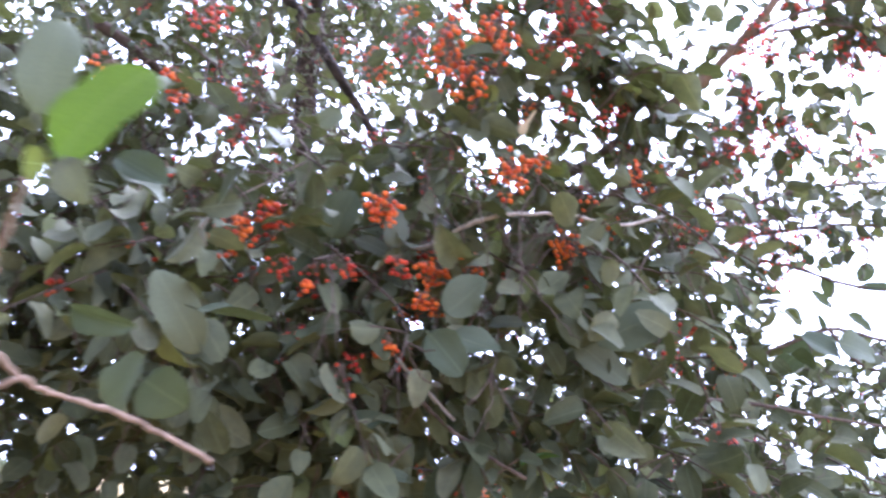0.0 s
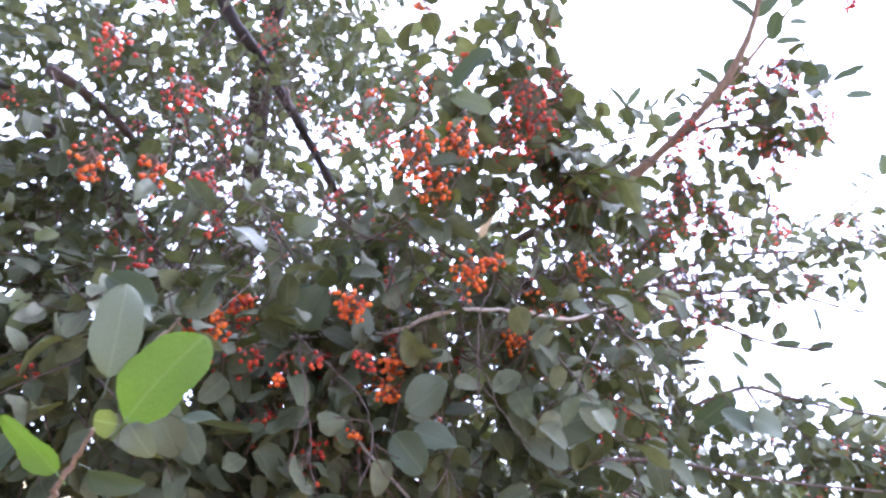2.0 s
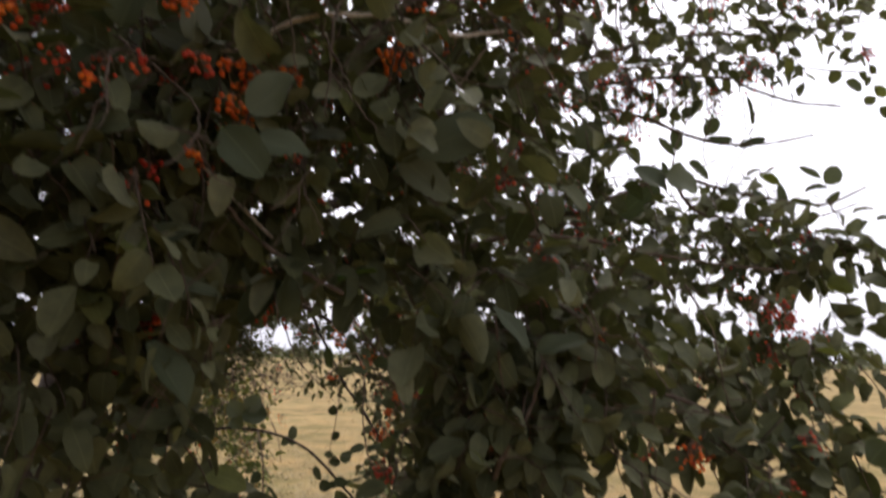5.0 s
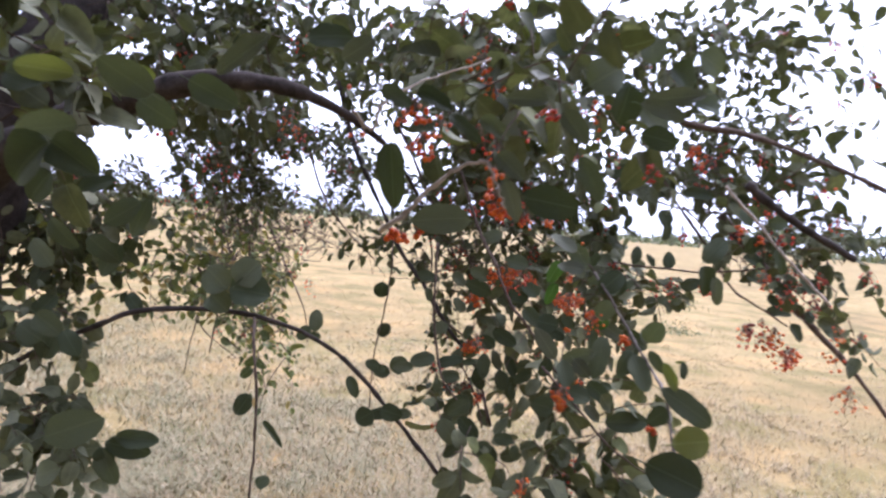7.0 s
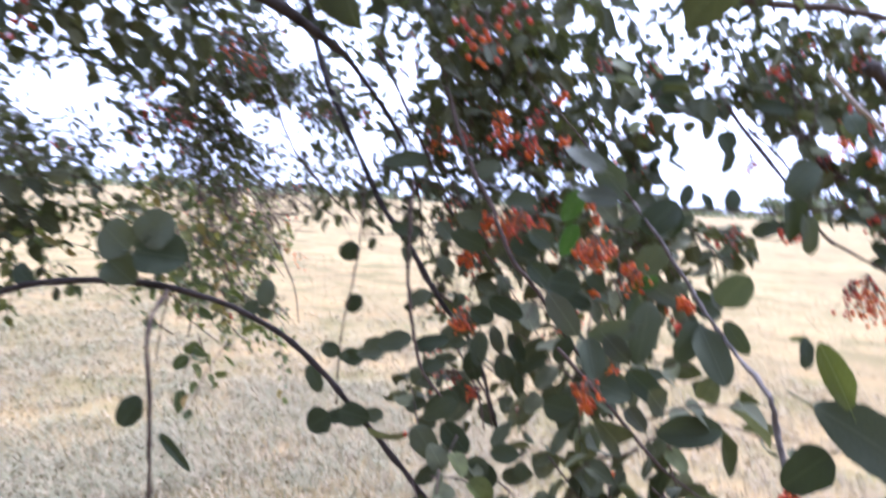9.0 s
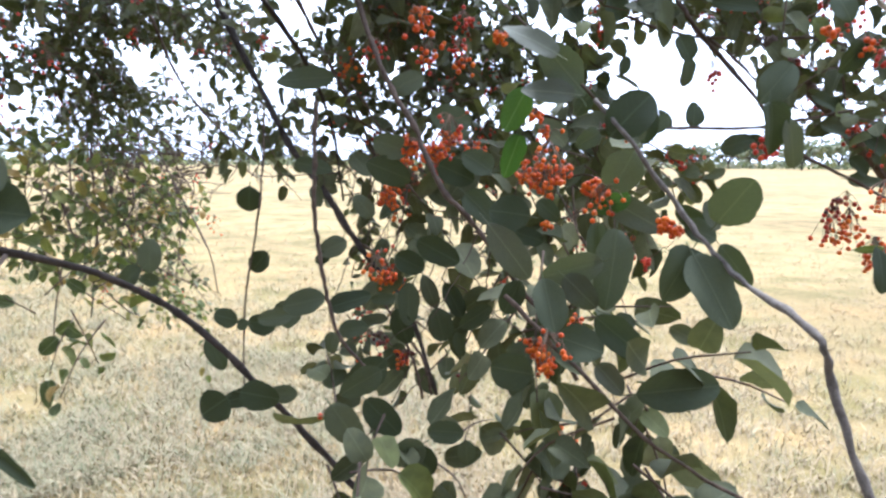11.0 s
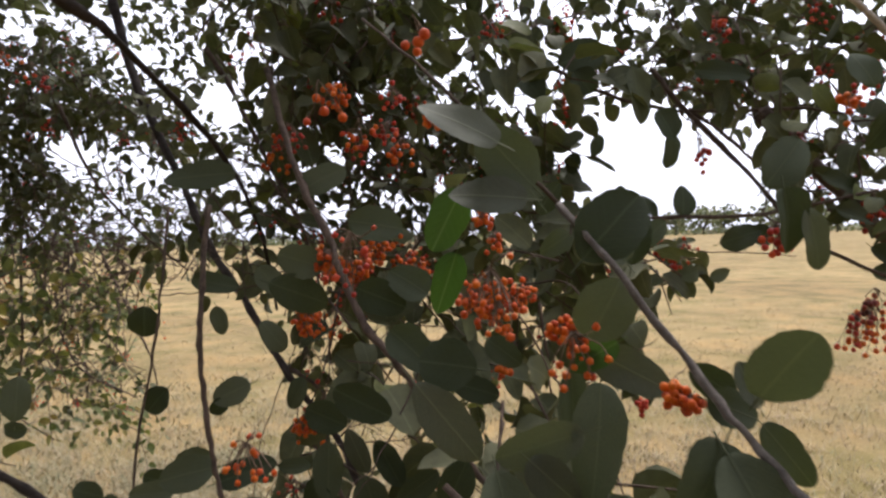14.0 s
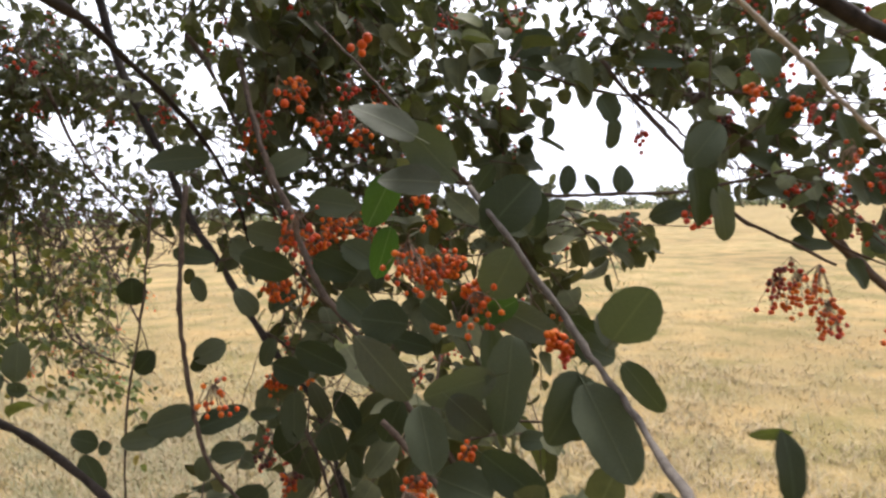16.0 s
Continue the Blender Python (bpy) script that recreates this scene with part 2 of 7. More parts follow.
def leaf(branch, base, tip, width, tone="", turn=0.0, face=(0, -1, 0.25)):
    """One leaf that can be told apart, from its stalk to its tip, as a part of its branch."""
    base, tip = np.array(base), np.array(tip)
    r = leaf_frame(tip - base, np.array(face) + rng.normal(0, 0.36 if face == UPTURNED else 0.16, 3))
    size = np.linalg.norm(tip - base)
    m = Matrix.Translation(base) @ Matrix(r.tolist()).to_4x4() @ pose(0, 0, 0, 0, turn, 0) @ Matrix.Diagonal(((0.96 if face == TURNED else 1.0) * width, size, (0.35 if face == TURNED else 0.6) * (width + size), 1))
    ob = child("leaf", LEAVES[tone][int(rng.integers(len(FINE)))], branch, LEAF_LABEL[tone], m)
    return ob


def tube(points, radii, sides=7, wobble=0.0, steps=6):
    """A tapered round stem along a smooth line through the points."""
    p = np.array(points, float)
    fine = []
    ext = np.vstack([2 * p[0] - p[1], p, 2 * p[-1] - p[-2]])
    for k in range(len(p) - 1):
        a, b, c, d = ext[k : k + 4]
        for s in np.linspace(0, 1, steps, endpoint=False):
            fine.append(0.5 * (2 * b + (c - a) * s + (2 * a - 5 * b + 4 * c - d) * s**2 + (3 * b - a - 3 * c + d) * s**3))
    fine.append(p[-1])
    fine = np.array(fine)
    along = np.linspace(0, 1, len(fine))
    rad = np.interp(along, np.linspace(0, 1, len(radii)), radii)
    if wobble:
        fine[1:-1] += rng.normal(0, wobble, (len(fine) - 2, 3))
        rad = rad * (1 + rng.normal(0, 0.12, len(rad)))
    ways = np.gradient(fine, axis=0)
    verts, faces = [], []
    side = unit(np.cross(ways[0], (0.3, 0.2, 0.93)))
    for k, (c, w) in enumerate(zip(fine, ways)):
        w = unit(w)
        side = unit(side - w * side.dot(w))
        up = np.cross(w, side)
        for s in range(sides):
            a = 2 * math.pi * s / sides
            verts.append(c + rad[k] * (math.cos(a) * side + math.sin(a) * up))
    for k in range(len(fine) - 1):
        for s in range(sides):
            t = (s + 1) % sides
            faces.append((k * sides + s, k * sides + t, (k + 1) * sides + t, (k + 1) * sides + s))
    faces += [tuple(range(sides))[::-1], tuple(range((len(fine) - 1) * sides, len(fine) * sides))]
    return np.array(verts), faces, fine



def ball(level):
    bm = bmesh.new()
    bmesh.ops.create_icosphere(bm, subdivisions=level, radius=1.0)
    v = np.array([tuple(x.co) for x in bm.verts])
    f = [tuple(x.index for x in g.verts) for g in bm.faces]
    bm.free()
    # a small dimple at the far end, as on a drupe
    low = v[:, 2] < -0.8
    v[low, 2] += 0.12
    return v, f


BALL_FINE, BALL_ROUGH = ball(2), ball(1)
BERRY = {k: mesh_of("berry", BALL_FINE[0], BALL_FINE[1], m) for k, m in single_mats.items()}

# the open air in the crown: tapered stretches (from, to, width at each) in which nothing grows
OPEN_AIR = []


def open_air(a, b, ra, rb):
    OPEN_AIR.append((*a, *(np.array(b) - np.array(a)), ra, rb - ra))


def is_open(p, more=0.0):
    air = np.array(OPEN_AIR) if len(OPEN_AIR) != len(AIR[0]) else AIR[0]
    AIR[0] = air
    d = air[:, 3:6]
    off = np.asarray(p) - air[:, :3]
    s = np.clip((off * d).sum(1) / (d * d).sum(1), 0, 1)
    away = off - s[:, None] * d
    return bool(((away * away).sum(1) < (air[:, 6] + air[:, 7] * s + more) ** 2).any())


AIR = [np.zeros((0, 8))]

# ---- the tree ----
TRUNK = (-1.26, 2.93, 0.0)
tree = new("berry_tree")
tree.location = TRUNK
bpy.context.view_layer.update()
tagged(tree, "dusty green fruiting tree hung with orange berries", "tree")
tree_home = Matrix.Translation(TRUNK)
BRANCHES = {}


def branch(name, points, r0, r1, mat=None, kind="branch", label="", wobble=0.0006):
    """A limb, branch or twig of the tree."""
    verts, faces, line = tube(points, (r0, (r0 + r1) * 0.48, r1), 9 if r0 > 0.02 else 6, wobble)
    ob = child(kind, mesh_of(kind, verts - np.array(TRUNK), faces, mat or stem_mat), tree, label)
    BRANCHES[name] = ob
    return ob


def berries(place, count, spread, tone="red", hang=0.6, single=False, size=0.0038):
    """A bunch of berries on thin forked stalks under the place where it is fixed. single: each berry a piece of its own."""
    top = np.array(place, float)
    verts, faces, slots, spots = [], [], [], []
    for k in range(count):
        off = rng.normal(0, 1, 3)
        off = unit(off) * spread * rng.uniform(0.35, 1.0)
        spots.append(top + off + (0, 0, -hang * spread * rng.uniform(0.3, 1.3)))
    start = top + np.array((0, 0, spread * 0.4))
    for s in spots:
        mid = (start * 0.45 + s * 0.55) + rng.normal(0, spread * 0.12, 3)
        v, f, _ = tube([start, mid, s], (0.0005, 0.0004), 3, steps=2)
        n = len(verts)
        verts += list(v)
        faces += [tuple(i + n for i in g) for g in f]
        slots += [0] * len(f)
    if not single:
        for s in spots:
            n = len(verts)
            r = size * rng.uniform(0.75, 1.15)
            verts += list(BALL_ROUGH[0] * r * (1, 1, rng.uniform(0.95, 1.2)) + s)
            faces += [tuple(i + n for i in g) for g in BALL_ROUGH[1]]
            slots += [1] * len(BALL_ROUGH[1])
    me = mesh_of("berry_cluster", np.array(verts) - np.array(TRUNK), faces, [tan_mat, berry_mats[tone]], slots=slots)
    ob = child("berry_cluster", me, tree, {"orange": "bunch of ripe orange berries", "red": "bunch of red berries", "dark": "bunch of dry dark berries"}[tone])
    if single:
        for s in spots:
            r = size * rng.uniform(0.82, 1.15)
            m = Matrix.LocRotScale(Vector(s - np.array(TRUNK)), Euler(rng.uniform(-0.5, 0.5, 3)), (r, r, r * rng.uniform(1.0, 1.18)))
            b = child("berry", BERRY[tone], ob)
            b.matrix_basis = m
    return ob


FOLIAGE = {"dusty": ([], [], [], []), "pale": ([], [], [], [])}
TWIGS = ([], [])


def add_leaf(store, base, way, face, length, width):
    v, f, uv = ROUGH[int(rng.integers(len(ROUGH)))]
    r = leaf_frame(way, face)
    p = (v * (width, length, 0.6 * (width + length))) @ r.T + base
    n = store[3][-1] if store[3] else 0
    store[0].append(p)
    store[1].extend([tuple(i + n for i in g) for g in f])
    store[2].append(uv)
    store[3].append(n + len(v))


def twig(base, way, length, size, store, droop=0.5, gap=0.022, facing=(0, -0.2, 0.7)):
    """A leafy shoot: a thin bent stem with leaves to either side and one at its end."""
    way = unit(way)
    pts, p, w = [base], np.array(base, float), way.copy()
    steps = max(3, int(length / gap))
    for k in range(steps):
        w = unit(w + np.array((0, 0, -droop / steps)) + rng.normal(0, 0.12, 3))
        p = p + w * (length / steps)
        if is_open(p, 0.02):
            break
        pts.append(p.copy())
    if len(pts) < 3:
        return [base, base]
    v, f, _ = tube([pts[0], pts[len(pts) // 2], pts[-1]], (0.0016, 0.0008), 3, steps=3)
    n = len(TWIGS[0])
    TWIGS[0].extend(list(v))
    TWIGS[1].extend([tuple(i + n for i in g) for g in f])
    side = unit(np.cross(way, (0, 0, 1)) + rng.normal(0, 0.5, 3))
    for k in range(1, len(pts)):
        side = -side
        d = unit((pts[k] - pts[k - 1]) * (4.0 if k == len(pts) - 1 else 0.7) / max(1e-6, np.linalg.norm(pts[k] - pts[k - 1])) + side + rng.normal(0, 0.45, 3) + (0, 0, -0.2))
        ln = size * rng.uniform(0.6, 1.15)
        at = pts[k] + d * 0.007
        if is_open(at + d * ln * 0.5, 0.4 * ln):
            continue
        add_leaf(store, at, d, np.array(facing) + rng.normal(0, 0.55, 3), ln, ln * rng.uniform(0.55, 0.78))
    return pts


def thicket(place, reach, count, size=0.05, bunches=0, tone="red", kind="dusty", length=0.13, droop=0.6, way=(0.35, -0.2, -0.15), count_berries=18, berry=0.003):
    """A part of the crown: leafy shoots through an egg-shaped stretch, with bunches of berries among them."""
    place, reach, store = np.array(place), np.array(reach), FOLIAGE[kind]
    tips = []
    for k in range(count):
        off = unit(rng.normal(0, 1, 3)) * rng.uniform(0.0, 1.0) ** 0.45
        p = place + off * reach
        if is_open(p, 0.03):
            continue
        pts = twig(p, np.array(way) + rng.normal(0, 0.75, 3), length * rng.uniform(0.6, 1.3), size, store, droop)
        tips.append(pts[1])
    for k in range(bunches):
        p = tips[int(rng.integers(len(tips)))] if tips else place
        if not is_open(p, 0.03):
            berries(p, int(count_berries * rng.uniform(0.6, 1.3)), 0.021 * rng.uniform(0.8, 1.3), tone, size=berry)


def bare_twigs(place, reach, count, length, radius):
    """Thin forking twigs with hardly a leaf on them."""
    place, reach = np.array(place), np.array(reach)
    for k in range(count):
        p = place + unit(rng.normal(0, 1, 3)) * rng.uniform(0, 1) ** 0.5 * reach
        w = unit(rng.normal(0, 0.6, 3) + (0.2, -0.1, -0.5))
        pts = [p]
        for s in range(4):
            w = unit(w + rng.normal(0, 0.3, 3) + (0, 0, -0.12))
            pts.append(pts[-1] + w * length * rng.uniform(0.15, 0.35))
        stems = [(pts, radius)]
        for s in range(int(rng.integers(1, 4))):
            a = pts[int(rng.integers(1, 4))]
            b = a + unit(w + rng.normal(0, 0.8, 3)) * length * rng.uniform(0.2, 0.4)
            stems.append(([a, (a + b) / 2 + rng.normal(0, 0.006, 3), b], radius * 0.6))
        for line, r in stems:
            if any(is_open(q) for q in line):
                continue
            v, f, _ = tube(line, (r, r * 0.45), 4, 0.001)
            n = len(TWIGS[0])
            TWIGS[0].extend(list(v))
            TWIGS[1].extend([tuple(i + n for i in g) for g in f])


# gaps through the crown, and the way beneath it
open_air((0.02, -0.05, 1.67), (0.14, 0.10, 1.54), 0.16, 0.13)
open_air((0.14, 0.10, 1.54), (0.10, 0.75, 1.50), 0.13, 0.07)
open_air((0.10, 0.75, 1.50), (0.07, 1.24, 1.51), 0.07, 0.14)
open_air((0.07, 1.24, 1.51), (0.21, 1.58, 1.45), 0.15, 0.14)
open_air((0.21, 1.58, 1.45), (0.32, 1.97, 1.43), 0.14, 0.17)
open_air((0.040, 0.083, 1.753), (0.074, 0.415, 1.863), 0.115, 0.221)
open_air((0.269, 0.667, 2.290), (0.808, 2.334, 3.661), 0.053, 0.178)
open_air((0.315, 0.665, 2.284), (0.962, 2.325, 3.642), 0.065, 0.217)
open_air((0.624, 0.657, 2.223), (2.644, 3.082, 4.017), 0.046, 0.204)
open_air((0.665, 0.632, 2.274), (2.829, 2.971, 4.244), 0.069, 0.340)
open_air((0.601, 0.699, 2.123), (2.543, 3.271, 3.571), 0.031, 0.136)
open_air((0.676, 0.765, 1.940), (2.877, 3.561, 2.760), 0.023, 0.102)
open_air((0.490, 0.804, 1.892), (2.049, 3.735, 2.544), 0.046, 0.136)
open_air((0.666, 0.792, 1.876), (2.832, 3.681, 2.474), 0.034, 0.153)
open_air((0.034, 1.667, 1.447), (-0.326, 7.295, 0.707), 0.027, 0.357)
open_air((0.290, 1.642, 1.437), (2.358, 5.040, 0.867), 0.027, 0.272)
open_air((0.271, 1.543, 1.420), (2.871, 4.970, 0.437), 0.038, 0.408)
open_air((-0.059, 1.672, 1.384), (-1.127, 5.340, 0.341), 0.041, 0.408)
open_air((0.229, 1.651, 1.506), (0.484, 2.231, 1.515), 0.020, 0.051)
open_air((0.172, 1.377, 1.548), (0.681, 2.032, 1.733), 0.020, 0.072)
open_air((0.042, 1.360, 1.534), (-0.060, 1.960, 1.658), 0.020, 0.077)
open_air((0.475, 2.106, 1.466), (2.043, 5.606, 1.792), 0.024, 0.323)
open_air((0.502, 2.100, 1.458), (2.406, 5.534, 1.679), 0.011, 0.153)
open_air((0.453, 2.110, 1.472), (1.046, 3.743, 1.655), 0.008, 0.051)
open_air((0.473, 2.000, 1.392), (3.483, 6.272, 0.235), 0.044, 1.019)
open_air((1.022, 2.663, 1.377), (3.897, 6.248, 1.112), 0.048, 0.382)
open_air((0.299, 2.133, 1.396), (-0.076, 4.523, 1.057), 0.015, 0.155)
open_air((0.303, 2.131, 1.375), (-0.040, 4.506, 0.880), 0.015, 0.132)
open_air((0.231, 2.142, 1.324), (-0.823, 5.021, 0.283), 0.031, 0.255)
open_air((0.481, 2.154, 1.391), (3.255, 5.444, 1.071), 0.028, 0.442)

open_air((-0.318, 2.187, 1.586), (-1.885, 6.098, 1.901), 0.020, 0.110)
open_air((-0.358, 2.495, 1.603), (-1.551, 6.060, 1.871), 0.020, 0.080)
open_air((-0.032, 2.260, 1.677), (-0.376, 5.945, 2.283), 0.020, 0.100)
open_air((-0.061, 2.461, 1.577), (-0.413, 5.930, 1.771), 0.020, 0.090)
open_air((0.052, 2.447, 1.556), (0.021, 5.879, 1.690), 0.020, 0.080)
open_air((0.182, 2.733, 1.587), (-0.278, 6.648, 2.431), 0.020, 0.100)
open_air((-0.075, 2.981, 1.565), (-1.324, 6.812, 2.124), 0.020, 0.070)

# trunk and limbs
branch("trunk", [(-1.265, 2.936, -0.070), (-1.090, 2.918, 0.801), (-0.915, 2.880, 1.400), (-0.815, 2.900, 1.720), (-0.679, 3.150, 2.279)], 0.14, 0.085, bark_mat, kind="trunk", label="dark grey-brown leaning trunk")
branch("limb1", [(-0.905, 2.860, 1.430), (-0.690, 2.650, 1.600), (-0.423, 2.518, 1.700), (-0.260, 2.491, 1.749), (-0.133, 2.524, 1.758), (-0.018, 2.577, 1.729), (0.087, 2.681, 1.676)], 0.042, 0.005, bark_mat, kind="limb")
branch("limb_tip", [(0.084, 2.678, 1.678), (0.167, 2.835, 1.581), (0.215, 2.940, 1.470), (0.235, 3.000, 1.330)], 0.0048, 0.002, bark_mat)
branch("limb2", [(-0.910, 2.959, 1.632), (-0.985, 2.851, 1.918), (-0.895, 2.648, 2.144), (-0.725, 2.448, 2.327)], 0.05, 0.03, bark_mat, kind="limb")
branch("limb3", [(-0.679, 3.150, 2.279), (-0.365, 3.057, 2.303), (-0.073, 2.867, 2.151), (0.165, 2.672, 2.181)], 0.05, 0.02, bark_mat, kind="limb")
branch("limb_l", [(-0.712, 1.420, 3.369), (-0.509, 1.420, 2.910), (-0.394, 1.468, 2.761), (-0.286, 1.565, 2.625), (-0.180, 1.667, 2.479)], 0.02, 0.012, bark_mat, kind="limb")
branch("limb_l2", [(-0.662, 1.043, 2.406), (-0.598, 1.050, 2.370), (-0.535, 1.113, 2.332), (-0.496, 1.190, 2.266)], 0.012, 0.008, stem_mat, kind="limb")
branch("limb_up", [(-0.180, 1.667, 2.479), (-0.002, 1.563, 2.287), (0.199, 1.303, 2.207), (0.337, 1.098, 2.224)], 0.012, 0.01, stem_mat, kind="limb")
branch("limb_r", [(0.337, 1.098, 2.224), (0.431, 1.005, 2.270), (0.509, 0.945, 2.344), (0.569, 0.908, 2.422), (0.599, 0.877, 2.489), (0.612, 0.851, 2.551), (0.623, 0.816, 2.637)], 0.012, 0.0045, tan_mat, kind="limb", label="reddish-brown limb")
branch("r2", [(0.523, 0.938, 2.357), (0.593, 0.920, 2.439), (0.659, 0.901, 2.522), (0.702, 0.885, 2.579)], 0.0055, 0.003, tan_mat)
branch("r2b", [(0.700, 0.886, 2.577), (0.727, 0.869, 2.585), (0.756, 0.844, 2.585), (0.770, 0.820, 2.589)], 0.0028, 0.0016, tan_mat)
branch("r3", [(0.481, 0.960, 2.315), (0.559, 0.935, 2.355), (0.628, 0.920, 2.376), (0.708, 0.918, 2.414), (0.827, 0.918, 2.464)], 0.004, 0.0018)
branch("r4", [(0.540, 0.945, 2.336), (0.620, 0.934, 2.343), (0.713, 0.944, 2.347), (0.792, 0.957, 2.374)], 0.0035, 0.0017)
branch("r5", [(0.242, 1.009, 2.255), (0.320, 0.986, 2.291), (0.400, 0.968, 2.315), (0.459, 0.956, 2.330)], 0.004, 0.002)
branch("r6", [(0.740, 1.115, 2.264), (0.746, 1.089, 2.329), (0.718, 1.026, 2.357)], 0.003, 0.001)
branch("r7", [(0.427, 1.464, 2.152), (0.599, 1.423, 2.208), (0.824, 1.376, 2.266), (1.084, 1.388, 2.304), (1.371, 1.385, 2.371)], 0.006, 0.002)
branch("r8", [(0.466, 1.451, 2.172), (0.702, 1.435, 2.205), (0.922, 1.431, 2.240), (1.164, 1.453, 2.257), (1.380, 1.433, 2.250)], 0.004, 0.0015)
branch("r9", [(0.630, 1.440, 2.159), (0.790, 1.413, 2.183), (0.952, 1.394, 2.188), (1.019, 1.413, 2.177), (1.151, 1.438, 2.163), (1.257, 1.428, 2.158)], 0.005, 0.0027)
branch("r10", [(0.683, 1.542, 2.161), (0.814, 1.537, 2.138), (0.932, 1.539, 2.102), (1.034, 1.535, 2.085), (1.148, 1.520, 2.092), (1.240, 1.503, 2.111)], 0.005, 0.0027)
branch("r11", [(0.461, 1.360, 1.998), (0.560, 1.357, 1.978), (0.609, 1.351, 1.979), (0.682, 1.337, 1.996)], 0.003, 0.001)
branch("r12", [(0.582, 1.422, 1.946), (0.671, 1.413, 1.945), (0.745, 1.398, 1.963), (0.782, 1.386, 1.982)], 0.0025, 0.001)
branch("r13", [(0.613, 1.449, 1.870), (0.711, 1.421, 1.915), (0.809, 1.395, 1.953), (0.912, 1.392, 1.933), (1.041, 1.387, 1.913), (1.155, 1.378, 1.905), (1.241, 1.354, 1.943)], 0.0055, 0.0025)
branch("r14", [(0.809, 1.395, 1.953), (0.878, 1.415, 1.884), (0.993, 1.409, 1.870), (1.120, 1.394, 1.874), (1.270, 1.414, 1.921)], 0.0042, 0.0017)
branch("r15", [(0.812, 1.395, 1.953), (0.811, 1.373, 2.007), (0.847, 1.400, 2.066), (0.882, 1.425, 2.129)], 0.002, 0.001)
branch("r16", [(0.303, 1.211, 1.735), (0.402, 1.188, 1.767), (0.544, 1.224, 1.774), (0.763, 1.264, 1.752), (1.021, 1.296, 1.740)], 0.006, 0.002)
branch("r17", [(0.936, 1.252, 2.277), (0.995, 1.223, 2.333), (1.054, 1.195, 2.388), (1.102, 1.178, 2.419)], 0.0034, 0.002)
branch("arc", [(-0.209, 0.880, 1.883), (-0.097, 0.861, 1.901), (-0.005, 0.829, 1.903), (0.060, 0.792, 1.924), (0.110, 0.784, 1.932), (0.177, 0.787, 1.933), (0.243, 0.813, 1.934), (0.309, 0.848, 1.963)], 0.0035, 0.0018, pale_mat, label="pale bowed twig")
branch("arc2", [(-0.282, 0.739, 1.850), (-0.258, 0.729, 1.868), (-0.241, 0.719, 1.889), (-0.240, 0.739, 1.919)], 0.003, 0.0015, pale_mat)
branch("down", [(-0.078, 0.828, 1.844), (-0.060, 0.845, 1.797), (-0.021, 0.859, 1.751), (0.041, 0.876, 1.693)], 0.003, 0.002, pale_mat)
branch("lime_twig", [(-0.107, 0.457, 1.625), (-0.137, 0.418, 1.644), (-0.159, 0.383, 1.652), (-0.170, 0.354, 1.658), (-0.172, 0.328, 1.672), (-0.162, 0.306, 1.690), (-0.149, 0.290, 1.706), (-0.134, 0.273, 1.726)], 0.0019, 0.0012, tan_mat, label="thin pale brown twig")
branch("lime_fork", [(-0.166, 0.349, 1.657), (-0.184, 0.342, 1.647), (-0.195, 0.344, 1.640), (-0.210, 0.345, 1.635)], 0.0014, 0.001, tan_mat)
branch("lime_fork2", [(-0.171, 0.329, 1.669), (-0.205, 0.343, 1.671), (-0.239, 0.351, 1.677), (-0.262, 0.349, 1.680)], 0.0016, 0.001, tan_mat)
branch("low1", [(0.326, 1.012, 1.372), (0.341, 0.946, 1.449), (0.368, 0.934, 1.499), (0.380, 0.923, 1.557)], 0.004, 0.002)
branch("low3", [(0.492, 1.171, 1.510), (0.659, 1.148, 1.504), (0.819, 1.135, 1.442), (0.960, 1.126, 1.371), (1.054, 1.117, 1.345)], 0.004, 0.002)
branch("low4", [(-0.023, 0.848, 1.745), (0.010, 0.851, 1.702), (0.068, 0.849, 1.659), (0.126, 0.846, 1.628)], 0.003, 0.002)

# hanging branches under the crown
branch("arch", [(-0.914, 2.839, 0.991), (-0.657, 2.743, 1.158), (-0.525, 2.693, 1.225), (-0.413, 2.655, 1.275), (-0.238, 2.620, 1.293), (-0.099, 2.596, 1.274), (-0.007, 2.595, 1.235), (0.060, 2.596, 1.183), (0.146, 2.574, 1.097), (0.226, 2.552, 1.012), (0.334, 2.516, 0.896)], 0.0068, 0.0042, bark_mat)
branch("vine1", [(-0.162, 2.582, 1.288), (-0.131, 2.427, 1.259), (-0.113, 2.391, 1.171), (-0.110, 2.386, 1.076), (-0.113, 2.381, 0.980)], 0.0032, 0.0024)
branch("far_up", [(0.114, 2.834, 1.488), (0.116, 2.778, 1.402), (0.109, 2.754, 1.313), (0.091, 2.729, 1.193), (0.090, 2.703, 1.078)], 0.0022, 0.0016)
branch("vine3", [(-0.149, 3.205, 1.694), (-0.089, 3.192, 1.554), (0.001, 3.178, 1.449), (0.070, 3.169, 1.391)], 0.004, 0.002)
branch("vine4", [(-0.675, 4.038, 1.275), (-0.641, 4.028, 1.141), (-0.640, 4.021, 1.003), (-0.481, 3.999, 0.880)], 0.004, 0.002)
branch("vine5", [(-0.594, 3.820, 1.103), (-0.623, 3.815, 0.951), (-0.635, 3.811, 0.844)], 0.003, 0.0015)
branch("near_pale", [(0.088, 1.645, 1.510), (0.106, 1.644, 1.526), (0.127, 1.643, 1.549), (0.143, 1.642, 1.561), (0.159, 1.641, 1.565)], 0.0021, 0.0014, pale_mat, label="thin pale twig")
